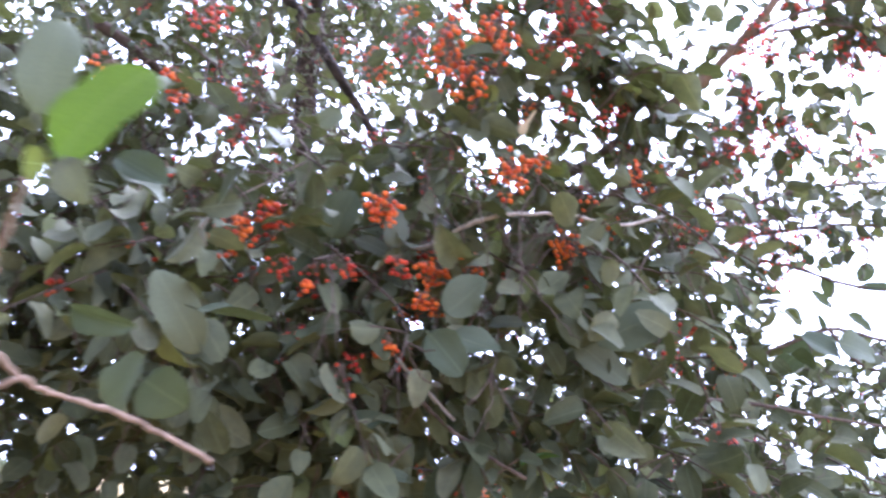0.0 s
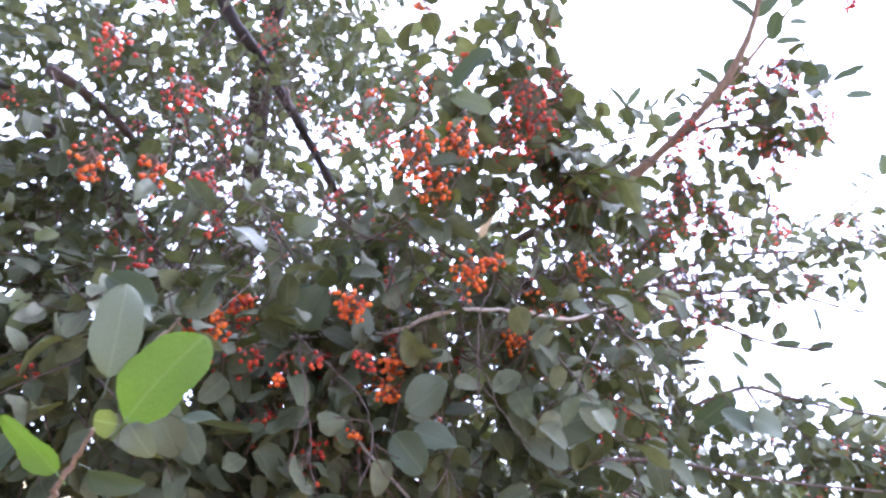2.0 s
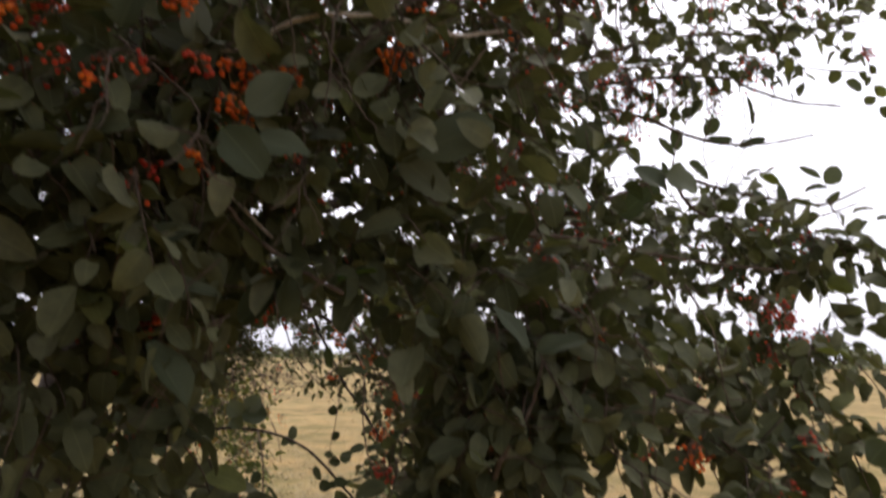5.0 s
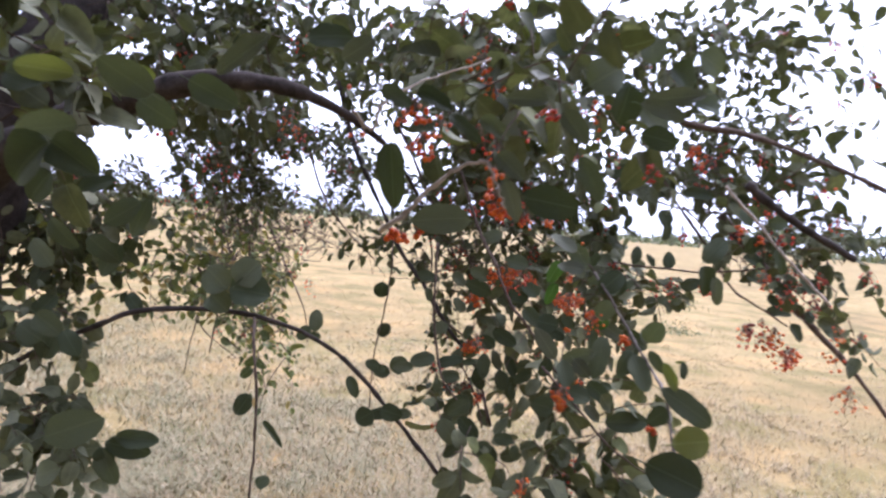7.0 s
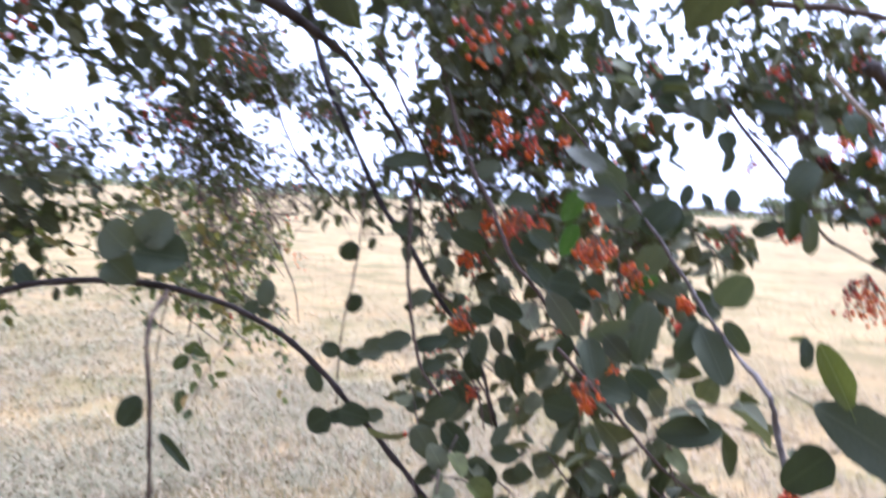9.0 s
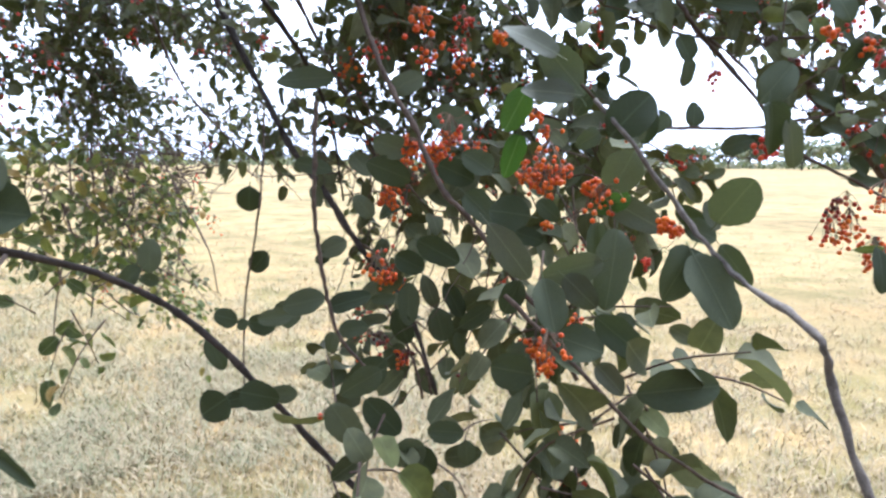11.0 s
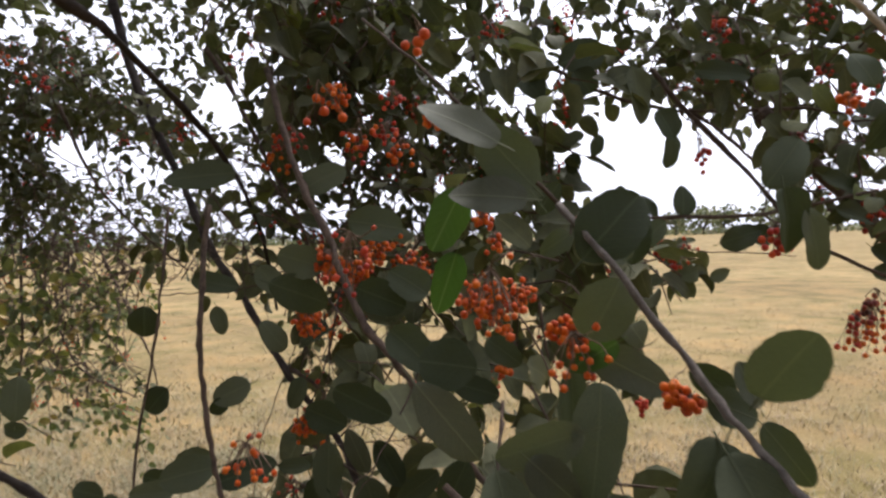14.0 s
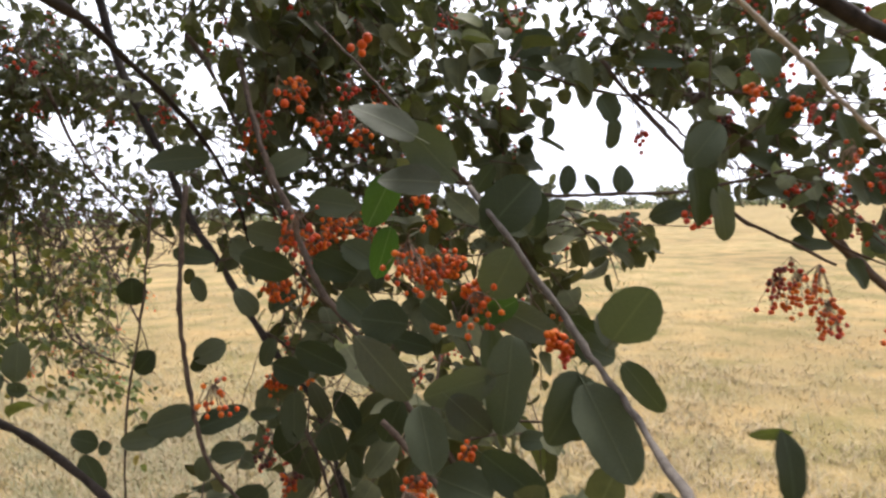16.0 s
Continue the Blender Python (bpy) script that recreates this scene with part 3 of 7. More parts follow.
branch("near_pale2", [(0.158, 1.641, 1.565), (0.167, 1.651, 1.579), (0.186, 1.681, 1.609)], 0.0008, 0.0006, stem_mat)
branch("near_pale3", [(0.158, 1.641, 1.565), (0.165, 1.640, 1.552), (0.175, 1.648, 1.534)], 0.0014, 0.0008, pale_mat)
branch("near_pale4", [(0.055, 1.774, 1.611), (0.073, 1.771, 1.596), (0.083, 1.772, 1.622), (0.126, 1.820, 1.657), (0.186, 1.866, 1.691)], 0.0016, 0.001, pale_mat)
branch("right_bough", [(0.553, 2.645, 1.857), (0.701, 2.576, 1.779), (0.833, 2.512, 1.750), (0.978, 2.445, 1.693), (1.193, 2.370, 1.596)], 0.008, 0.004, stem_mat)
branch("right_bough2", [(0.881, 2.701, 1.591), (1.006, 2.683, 1.462), (1.118, 2.666, 1.344), (1.229, 2.650, 1.240), (1.400, 2.624, 1.038)], 0.011, 0.004, stem_mat)
branch("low_sprig", [(0.388, 2.329, 1.279), (0.441, 2.271, 1.224), (0.488, 2.214, 1.175), (0.542, 2.157, 1.150)], 0.0026, 0.0015)

# branches met at the end of the walk
branch("main_top", [(0.351, 2.442, 1.613), (0.386, 2.371, 1.558), (0.415, 2.323, 1.510), (0.453, 2.281, 1.455)], 0.0011, 0.0016, stem_mat)
branch("main", [(0.452, 2.282, 1.456), (0.469, 2.246, 1.421), (0.492, 2.219, 1.378), (0.505, 2.190, 1.346), (0.512, 2.152, 1.324), (0.485, 2.040, 1.315), (0.488, 2.027, 1.291), (0.488, 1.989, 1.234), (0.495, 1.963, 1.199)], 0.0024, 0.0022, grey_stem_mat, label="slender grey-brown stem")
branch("stout", [(0.255, 2.704, 1.638), (0.292, 2.565, 1.503), (0.318, 2.495, 1.444), (0.340, 2.445, 1.381), (0.365, 2.408, 1.348), (0.390, 2.380, 1.312), (0.414, 2.363, 1.277), (0.443, 2.345, 1.239), (0.461, 2.328, 1.194)], 0.0036, 0.0024, stem_mat, label="grey-brown stem")
branch("dark1", [(-0.085, 3.304, 1.935), (-0.023, 3.230, 1.739), (0.074, 3.100, 1.551), (0.143, 2.978, 1.428), (0.212, 2.859, 1.343), (0.263, 2.794, 1.265), (0.331, 2.726, 1.181), (0.369, 2.661, 1.064)], 0.0085, 0.003, bark_mat)
branch("dark2", [(0.105, 3.210, 1.801), (0.146, 3.199, 1.733), (0.201, 3.131, 1.615), (0.262, 3.062, 1.494), (0.302, 2.947, 1.395)], 0.006, 0.003)
branch("upright", [(0.206, 2.582, 1.475), (0.204, 2.537, 1.387), (0.205, 2.524, 1.342), (0.210, 2.510, 1.288), (0.219, 2.496, 1.246), (0.235, 2.480, 1.199), (0.269, 2.461, 1.165)], 0.0032, 0.002, stem_mat)
branch("far_left", [(-0.629, 4.255, 1.715), (-0.605, 4.132, 1.436), (-0.562, 4.007, 1.165), (-0.590, 3.996, 0.894)], 0.006, 0.003)
branch("far_left2", [(-0.666, 4.347, 1.435), (-0.557, 4.214, 1.246), (-0.436, 4.081, 1.074), (-0.264, 4.044, 0.979)], 0.005, 0.002)
branch("far_left3", [(-0.454, 4.310, 1.467), (-0.335, 4.176, 1.276), (-0.224, 4.044, 1.103), (-0.195, 4.030, 0.959)], 0.004, 0.002)
branch("mid_stem", [(0.287, 2.735, 1.205), (0.319, 2.706, 1.150), (0.339, 2.679, 1.105), (0.348, 2.665, 1.058)], 0.0024, 0.002)
branch("mid_stem2", [(0.330, 2.673, 1.145), (0.350, 2.668, 1.115), (0.362, 2.662, 1.064)], 0.0025, 0.002)
branch("pair", [(0.212, 2.859, 1.343), (0.245, 2.829, 1.285), (0.302, 2.786, 1.248)], 0.004, 0.003)
branch("orange_twig", [(0.510, 2.501, 1.375), (0.514, 2.498, 1.328), (0.517, 2.495, 1.292)], 0.0016, 0.001)
branch("window1", [(0.554, 2.856, 1.487), (0.613, 2.742, 1.463), (0.681, 2.699, 1.455), (0.749, 2.666, 1.455), (0.814, 2.634, 1.454), (0.868, 2.604, 1.463), (0.941, 2.581, 1.478)], 0.0032, 0.002, stem_mat)
branch("window2", [(0.769, 2.776, 1.664), (0.799, 2.747, 1.604), (0.838, 2.705, 1.537), (0.863, 2.667, 1.482), (0.886, 2.619, 1.422), (0.930, 2.589, 1.392), (0.985, 2.556, 1.355)], 0.004, 0.002, stem_mat)
branch("window3", [(0.817, 2.764, 1.607), (0.863, 2.733, 1.556), (0.885, 2.695, 1.511), (0.913, 2.658, 1.484)], 0.0028, 0.0015)
branch("window4", [(0.635, 2.801, 1.668), (0.725, 2.782, 1.623), (0.815, 2.744, 1.599), (0.928, 2.692, 1.594), (0.985, 2.661, 1.581)], 0.003, 0.002)
branch("window5", [(0.612, 2.853, 1.627), (0.692, 2.839, 1.634), (0.734, 2.802, 1.644)], 0.0018, 0.001)
branch("pale_right", [(0.718, 2.376, 1.631), (0.742, 2.370, 1.603), (0.781, 2.361, 1.566), (0.814, 2.353, 1.526), (0.853, 2.344, 1.487), (0.915, 2.329, 1.426)], 0.003, 0.0024, pale_mat)
branch("top_right", [(0.729, 2.323, 1.633), (0.774, 2.313, 1.598), (0.828, 2.302, 1.564), (0.918, 2.282, 1.514)], 0.009, 0.006, bark_mat)
branch("right_a", [(0.922, 2.635, 1.459), (0.975, 2.604, 1.449), (1.003, 2.578, 1.433), (1.037, 2.560, 1.403), (1.079, 2.551, 1.380)], 0.002, 0.0012)
branch("right_b", [(0.991, 2.623, 1.480), (1.004, 2.618, 1.426), (1.032, 2.610, 1.379), (1.080, 2.579, 1.349)], 0.0025, 0.0015)
branch("win_hang", [(0.783, 2.740, 1.607), (0.783, 2.697, 1.579), (0.783, 2.686, 1.558), (0.783, 2.685, 1.535)], 0.0012, 0.0008)
branch("win_twig", [(0.610, 2.844, 1.625), (0.637, 2.815, 1.573), (0.660, 2.789, 1.549), (0.687, 2.784, 1.543)], 0.0016, 0.0009)
branch("win_twig2", [(0.758, 2.724, 1.600), (0.758, 2.712, 1.582), (0.756, 2.702, 1.565)], 0.0011, 0.0008)
branch("right_twig", [(0.613, 2.742, 1.459), (0.643, 2.685, 1.447), (0.676, 2.627, 1.433), (0.732, 2.616, 1.416), (0.789, 2.585, 1.411), (0.834, 2.576, 1.406)], 0.0012, 0.0006)

# leaves of the lime-tipped twig
leaf(BRANCHES["lime_twig"], (-0.117, 0.264, 1.729), (-0.092, 0.249, 1.769), 0.034, "lime", face=(0, -1, -0.35))
leaf(BRANCHES["lime_twig"], (-0.128, 0.262, 1.749), (-0.125, 0.252, 1.792), 0.023, face=(0, -1, -0.35))
leaf(BRANCHES["lime_twig"], (-0.113, 0.259, 1.728), (-0.103, 0.264, 1.713), 0.015, "grey", face=(0, -1, -0.35))
leaf(BRANCHES["lime_twig"], (-0.120, 0.264, 1.728), (-0.132, 0.264, 1.729), 0.014, "olive", face=(0, -1, -0.35))
leaf(BRANCHES["lime_twig"], (-0.154, 0.290, 1.706), (-0.179, 0.282, 1.732), 0.016, "lime", face=(0, -1, -0.3))
leaf(BRANCHES["lime_fork2"], (-0.237, 0.340, 1.677), (-0.265, 0.329, 1.708), 0.015, "olive", face=(0, -1, -0.3))
leaf(BRANCHES["lime_fork2"], (-0.240, 0.349, 1.682), (-0.255, 0.336, 1.717), 0.023, face=(0, -1, -0.3))
leaf(BRANCHES["lime_fork2"], (-0.233, 0.339, 1.681), (-0.221, 0.329, 1.712), 0.019, "green", face=(0, -1, -0.3))
leaf(BRANCHES["lime_fork2"], (-0.241, 0.359, 1.684), (-0.208, 0.346, 1.724), 0.026, face=(0, -1, -0.3))
leaf(BRANCHES["lime_fork2"], (-0.239, 0.351, 1.677), (-0.185, 0.349, 1.687), 0.016, "grey", face=(0, -1, -0.3))
leaf(BRANCHES["lime_fork2"], (-0.239, 0.351, 1.676), (-0.243, 0.360, 1.651), 0.024, face=(0, -1, -0.3))
leaf(BRANCHES["lime_fork"], (-0.195, 0.344, 1.640), (-0.207, 0.331, 1.675), 0.024, face=(0, -1, -0.3))
leaf(BRANCHES["lime_fork"], (-0.195, 0.344, 1.640), (-0.246, 0.349, 1.622), 0.017, face=(0, -1, -0.3))
leaf(BRANCHES["lime_fork"], (-0.195, 0.344, 1.639), (-0.208, 0.355, 1.606), 0.021, face=(0, -1, -0.3))
leaf(BRANCHES["lime_fork"], (-0.192, 0.344, 1.639), (-0.186, 0.355, 1.608), 0.018, face=(0, -1, -0.3))
leaf(BRANCHES["lime_fork"], (-0.197, 0.353, 1.644), (-0.185, 0.344, 1.670), 0.019, "olive", face=(0, -1, -0.3))
leaf(BRANCHES["lime_fork2"], (-0.280, 0.369, 1.682), (-0.309, 0.364, 1.696), 0.024, face=(0, -1, -0.3))
leaf(BRANCHES["lime_fork2"], (-0.288, 0.390, 1.681), (-0.303, 0.403, 1.643), 0.029, face=(0, -1, -0.3))
leaf(BRANCHES["lime_fork2"], (-0.306, 0.390, 1.680), (-0.336, 0.399, 1.654), 0.029, face=(0, -1, -0.3))
leaf(BRANCHES["lime_twig"], (-0.189, 0.415, 1.709), (-0.157, 0.422, 1.694), 0.019, face=(0, -1, -0.3))
leaf(BRANCHES["lime_twig"], (-0.182, 0.465, 1.658), (-0.155, 0.456, 1.687), 0.033, face=(0, -1, -0.3))
leaf(BRANCHES["lime_twig"], (-0.168, 0.480, 1.676), (-0.141, 0.487, 1.658), 0.038, face=(0, -1, -0.3))

# leaves that stand out in the crown
leaf(BRANCHES["arc"], (0.110, 0.748, 2.021), (0.130, 0.736, 2.046), 0.018, "dry", face=UPTURNED)
leaf(BRANCHES["arc"], (0.022, 0.769, 1.938), (0.041, 0.750, 1.980), 0.026, "olive", face=UPTURNED)
leaf(BRANCHES["arc"], (-0.135, 0.769, 1.871), (-0.137, 0.796, 1.805), 0.060, face=UPTURNED)
leaf(BRANCHES["arc"], (-0.037, 0.758, 1.874), (-0.031, 0.739, 1.919), 0.034, "grey", face=UPTURNED)
leaf(BRANCHES["arc"], (-0.109, 0.761, 1.885), (-0.086, 0.738, 1.936), 0.051, face=UPTURNED)
leaf(BRANCHES["arc"], (-0.131, 0.781, 1.895), (-0.114, 0.759, 1.944), 0.049, face=UPTURNED)
leaf(BRANCHES["arc"], (-0.085, 0.778, 1.890), (-0.039, 0.778, 1.879), 0.024, "grey", face=UPTURNED)
leaf(BRANCHES["down"], (-0.055, 0.793, 1.792), (-0.023, 0.776, 1.824), 0.041, face=UPTURNED)
leaf(BRANCHES["arc"], (0.079, 0.829, 1.802), (0.118, 0.820, 1.813), 0.022, "grey", face=UPTURNED)
leaf(BRANCHES["r16"], (0.185, 0.824, 1.785), (0.242, 0.836, 1.740), 0.046, face=TURNED)
leaf(BRANCHES["r16"], (0.197, 0.773, 1.774), (0.275, 0.750, 1.812), 0.054, face=TURNED)
leaf(BRANCHES["limb_l2"], (0.042, 0.419, 2.022), (0.031, 0.412, 2.044), 0.028, "grey", face=UPTURNED)
leaf(BRANCHES["limb_l2"], (0.042, 0.427, 2.030), (0.063, 0.409, 2.069), 0.024, face=UPTURNED)
leaf(BRANCHES["limb_l2"], (0.038, 0.430, 2.024), (0.076, 0.427, 2.020), 0.019, face=UPTURNED)
leaf(BRANCHES["arc2"], (-0.196, 0.625, 1.761), (-0.126, 0.624, 1.744), 0.032, face=UPTURNED)
leaf(BRANCHES["arc2"], (-0.240, 0.616, 1.794), (-0.193, 0.638, 1.727), 0.042, face=UPTURNED)
leaf(BRANCHES["arc2"], (-0.221, 0.567, 1.858), (-0.269, 0.561, 1.885), 0.031, face=UPTURNED)
leaf(BRANCHES["arc2"], (-0.225, 0.573, 1.844), (-0.268, 0.567, 1.871), 0.036, face=UPTURNED)
leaf(BRANCHES["arc2"], (-0.178, 0.646, 1.920), (-0.217, 0.664, 1.885), 0.030, face=UPTURNED)
leaf(BRANCHES["down"], (0.012, 0.690, 1.760), (0.050, 0.701, 1.723), 0.042, face=UPTURNED)
leaf(BRANCHES["down"], (0.069, 0.712, 1.825), (0.033, 0.730, 1.789), 0.051, face=UPTURNED)
leaf(BRANCHES["down"], (0.087, 0.738, 1.755), (0.035, 0.740, 1.765), 0.038, face=UPTURNED)
leaf(BRANCHES["limb_up"], (-0.191, 0.676, 1.983), (-0.146, 0.675, 1.973), 0.045, "grey", face=UPTURNED)
leaf(BRANCHES["limb_up"], (-0.115, 0.669, 1.979), (-0.097, 0.660, 1.998), 0.032, face=UPTURNED)
leaf(BRANCHES["r11"], (0.578, 1.350, 1.990), (0.630, 1.328, 2.032), 0.059, face=TURNED)
leaf(BRANCHES["r11"], (0.603, 1.352, 1.979), (0.700, 1.334, 2.000), 0.022, face=TURNED)
leaf(BRANCHES["r11"], (0.610, 1.352, 1.977), (0.667, 1.358, 1.947), 0.027, face=TURNED)
leaf(BRANCHES["r2"], (0.608, 0.863, 2.523), (0.552, 0.852, 2.564), 0.024, face=TURNED)
leaf(BRANCHES["r2"], (0.611, 0.863, 2.523), (0.654, 0.841, 2.567), 0.031, face=TURNED)
leaf(BRANCHES["r2"], (0.640, 0.875, 2.486), (0.646, 0.855, 2.533), 0.031, face=TURNED)
leaf(BRANCHES["r2"], (0.660, 0.891, 2.494), (0.706, 0.883, 2.501), 0.023, face=TURNED)
leaf(BRANCHES["r2"], (0.687, 0.864, 2.553), (0.694, 0.848, 2.592), 0.025, face=TURNED)
leaf(BRANCHES["r2"], (0.696, 0.857, 2.568), (0.740, 0.843, 2.593), 0.021, face=TURNED)
leaf(BRANCHES["r2"], (0.668, 0.860, 2.515), (0.703, 0.854, 2.521), 0.018, face=TURNED)
leaf(BRANCHES["r3"], (0.560, 0.914, 2.407), (0.512, 0.907, 2.439), 0.020, face=TURNED)
leaf(BRANCHES["r3"], (0.517, 0.933, 2.373), (0.479, 0.923, 2.407), 0.016, face=TURNED)
leaf(BRANCHES["r3"], (0.569, 0.908, 2.422), (0.581, 0.893, 2.455), 0.031, face=TURNED)
leaf(BRANCHES["r3"], (0.717, 0.913, 2.424), (0.756, 0.893, 2.464), 0.037, face=TURNED)
leaf(BRANCHES["r3"], (0.780, 0.919, 2.447), (0.836, 0.902, 2.473), 0.017, face=TURNED)
leaf(BRANCHES["r3"], (0.803, 0.928, 2.418), (0.855, 0.918, 2.430), 0.021, face=TURNED)
leaf(BRANCHES["r4"], (0.693, 0.950, 2.336), (0.737, 0.959, 2.304), 0.021, face=TURNED)
leaf(BRANCHES["r4"], (0.745, 0.956, 2.363), (0.799, 0.962, 2.335), 0.015, face=TURNED)
leaf(BRANCHES["r5"], (0.395, 0.947, 2.369), (0.357, 0.934, 2.410), 0.014, face=TURNED)
leaf(BRANCHES["r5"], (0.395, 0.947, 2.369), (0.418, 0.930, 2.405), 0.014, face=TURNED)
leaf(BRANCHES["r5"], (0.418, 0.956, 2.341), (0.443, 0.953, 2.342), 0.018, face=TURNED)
leaf(BRANCHES["r5"], (0.469, 0.952, 2.338), (0.492, 0.938, 2.367), 0.026, face=TURNED)
leaf(BRANCHES["r6"], (0.748, 1.084, 2.339), (0.766, 1.099, 2.297), 0.021, face=TURNED)
leaf(BRANCHES["r17"], (1.065, 1.187, 2.406), (1.068, 1.167, 2.453), 0.028, face=TURNED)
leaf(BRANCHES["r17"], (1.090, 1.179, 2.419), (1.141, 1.178, 2.408), 0.028, face=TURNED)
leaf(BRANCHES["r17"], (1.078, 1.187, 2.400), (1.093, 1.195, 2.377), 0.020, face=TURNED)
leaf(BRANCHES["r17"], (1.054, 1.193, 2.394), (1.014, 1.188, 2.416), 0.015, face=TURNED)
leaf(BRANCHES["r17"], (1.030, 1.205, 2.369), (0.990, 1.200, 2.392), 0.015, face=TURNED)
leaf(BRANCHES["r13"], (0.845, 1.379, 1.984), (0.898, 1.387, 1.950), 0.025, face=TURNED)
leaf(BRANCHES["r13"], (0.785, 1.405, 1.935), (0.702, 1.443, 1.861), 0.057, face=TURNED)
leaf(BRANCHES["r13"], (1.028, 1.391, 1.907), (0.988, 1.383, 1.935), 0.020, face=TURNED)
leaf(BRANCHES["r13"], (1.068, 1.393, 1.890), (1.050, 1.371, 1.949), 0.028, face=TURNED)
leaf(BRANCHES["r13"], (1.152, 1.362, 1.947), (1.175, 1.345, 1.983), 0.043, face=TURNED)
leaf(BRANCHES["r13"], (1.138, 1.359, 1.958), (1.086, 1.355, 1.980), 0.018, face=TURNED)
leaf(BRANCHES["r15"], (0.809, 1.378, 1.995), (0.772, 1.369, 2.029), 0.020, face=TURNED)
leaf(BRANCHES["r15"], (0.803, 1.398, 1.947), (0.788, 1.386, 1.982), 0.015, face=TURNED)
leaf(BRANCHES["r10"], (0.895, 1.538, 2.114), (0.920, 1.554, 2.068), 0.040, face=TURNED)
leaf(BRANCHES["r10"], (0.872, 1.530, 2.140), (0.848, 1.522, 2.166), 0.038, face=TURNED)
leaf(BRANCHES["r10"], (0.915, 1.525, 2.141), (0.948, 1.510, 2.169), 0.038, face=TURNED)
leaf(BRANCHES["r10"], (0.975, 1.534, 2.103), (1.000, 1.515, 2.144), 0.038, face=TURNED)
leaf(BRANCHES["r10"], (0.976, 1.539, 2.090), (1.047, 1.528, 2.099), 0.023, face=TURNED)
leaf(BRANCHES["r10"], (1.063, 1.535, 2.079), (1.126, 1.519, 2.101), 0.026, face=TURNED)
leaf(BRANCHES["r9"], (1.032, 1.446, 2.172), (1.064, 1.466, 2.114), 0.014, face=TURNED)
leaf(BRANCHES["r9"], (1.259, 1.407, 2.212), (1.302, 1.409, 2.194), 0.031, face=TURNED)
leaf(BRANCHES["r9"], (0.886, 1.410, 2.167), (0.831, 1.409, 2.184), 0.035, face=TURNED)
leaf(BRANCHES["low4"], (-0.102, 0.820, 1.672), (-0.041, 0.809, 1.688), 0.029, face=UPTURNED)
leaf(BRANCHES["low4"], (-0.068, 0.822, 1.632), (-0.003, 0.814, 1.624), 0.024, face=UPTURNED)
leaf(BRANCHES["low4"], (0.120, 0.845, 1.641), (0.156, 0.836, 1.664), 0.022, "green", face=UPTURNED)
leaf(BRANCHES["low1"], (0.320, 0.776, 1.569), (0.291, 0.772, 1.621), 0.034, face=UPTURNED)
leaf(BRANCHES["low1"], (0.358, 0.873, 1.570), (0.417, 0.862, 1.588), 0.027, face=UPTURNED)
leaf(BRANCHES["low4"], (0.057, 0.854, 1.640), (0.008, 0.868, 1.595), 0.038, face=UPTURNED)
leaf(BRANCHES["low4"], (0.046, 0.862, 1.602), (0.081, 0.848, 1.653), 0.038, face=UPTURNED)
leaf(BRANCHES["low3"], (0.597, 1.000, 1.836), (0.648, 0.995, 1.820), 0.059, face=UPTURNED)
leaf(BRANCHES["low3"], (0.598, 1.004, 1.811), (0.554, 1.004, 1.852), 0.051, face=UPTURNED)
leaf(BRANCHES["low3"], (0.531, 1.013, 1.818), (0.565, 1.009, 1.810), 0.034, face=UPTURNED)
leaf(BRANCHES["low3"], (0.442, 0.973, 1.512), (0.475, 0.980, 1.437), 0.053, face=UPTURNED)
leaf(BRANCHES["low3"], (0.842, 1.034, 1.413), (0.798, 1.035, 1.445), 0.042, face=UPTURNED)
leaf(BRANCHES["low3"], (0.838, 0.929, 1.429), (0.858, 0.922, 1.459), 0.046, face=UPTURNED)
leaf(BRANCHES["low1"], (-0.024, 0.795, 1.507), (-0.060, 0.790, 1.572), 0.036, face=UPTURNED)

# leaves near the low branches
leaf(BRANCHES["limb2"], (-0.208, 1.796, 1.561), (-0.248, 1.798, 1.528), 0.042)
leaf(BRANCHES["limb2"], (-0.204, 1.795, 1.562), (-0.168, 1.791, 1.539), 0.034)
leaf(BRANCHES["limb2"], (-0.267, 1.905, 1.629), (-0.314, 1.910, 1.640), 0.041)
leaf(BRANCHES["arch"], (-0.644, 2.624, 1.227), (-0.597, 2.618, 1.198), 0.049)
leaf(BRANCHES["arch"], (-0.613, 2.623, 1.252), (-0.584, 2.622, 1.299), 0.042)
leaf(BRANCHES["arch"], (-0.567, 2.617, 1.234), (-0.595, 2.617, 1.165), 0.050)
leaf(BRANCHES["arch"], (-0.430, 2.707, 1.266), (-0.474, 2.713, 1.298), 0.036)
leaf(BRANCHES["vine1"], (-0.126, 2.392, 1.180), (-0.146, 2.392, 1.144), 0.032)
leaf(BRANCHES["vine1"], (-0.098, 2.387, 1.134), (-0.058, 2.381, 1.090), 0.013)
leaf(BRANCHES["vine1"], (-0.102, 2.382, 1.020), (-0.079, 2.380, 1.031), 0.023)
leaf(BRANCHES["far_up"], (0.131, 2.750, 1.164), (0.171, 2.747, 1.181), 0.043)
leaf(BRANCHES["far_up"], (0.132, 2.749, 1.151), (0.090, 2.753, 1.160), 0.033)
leaf(BRANCHES["far_up"], (0.122, 2.756, 1.265), (0.096, 2.757, 1.237), 0.031)
leaf(BRANCHES["far_up"], (0.098, 2.763, 1.365), (0.095, 2.761, 1.327), 0.038)
leaf(BRANCHES["limb1"], (-0.224, 2.591, 1.343), (-0.271, 2.597, 1.383), 0.066)
leaf(BRANCHES["limb1"], (-0.218, 2.590, 1.344), (-0.135, 2.582, 1.340), 0.077)
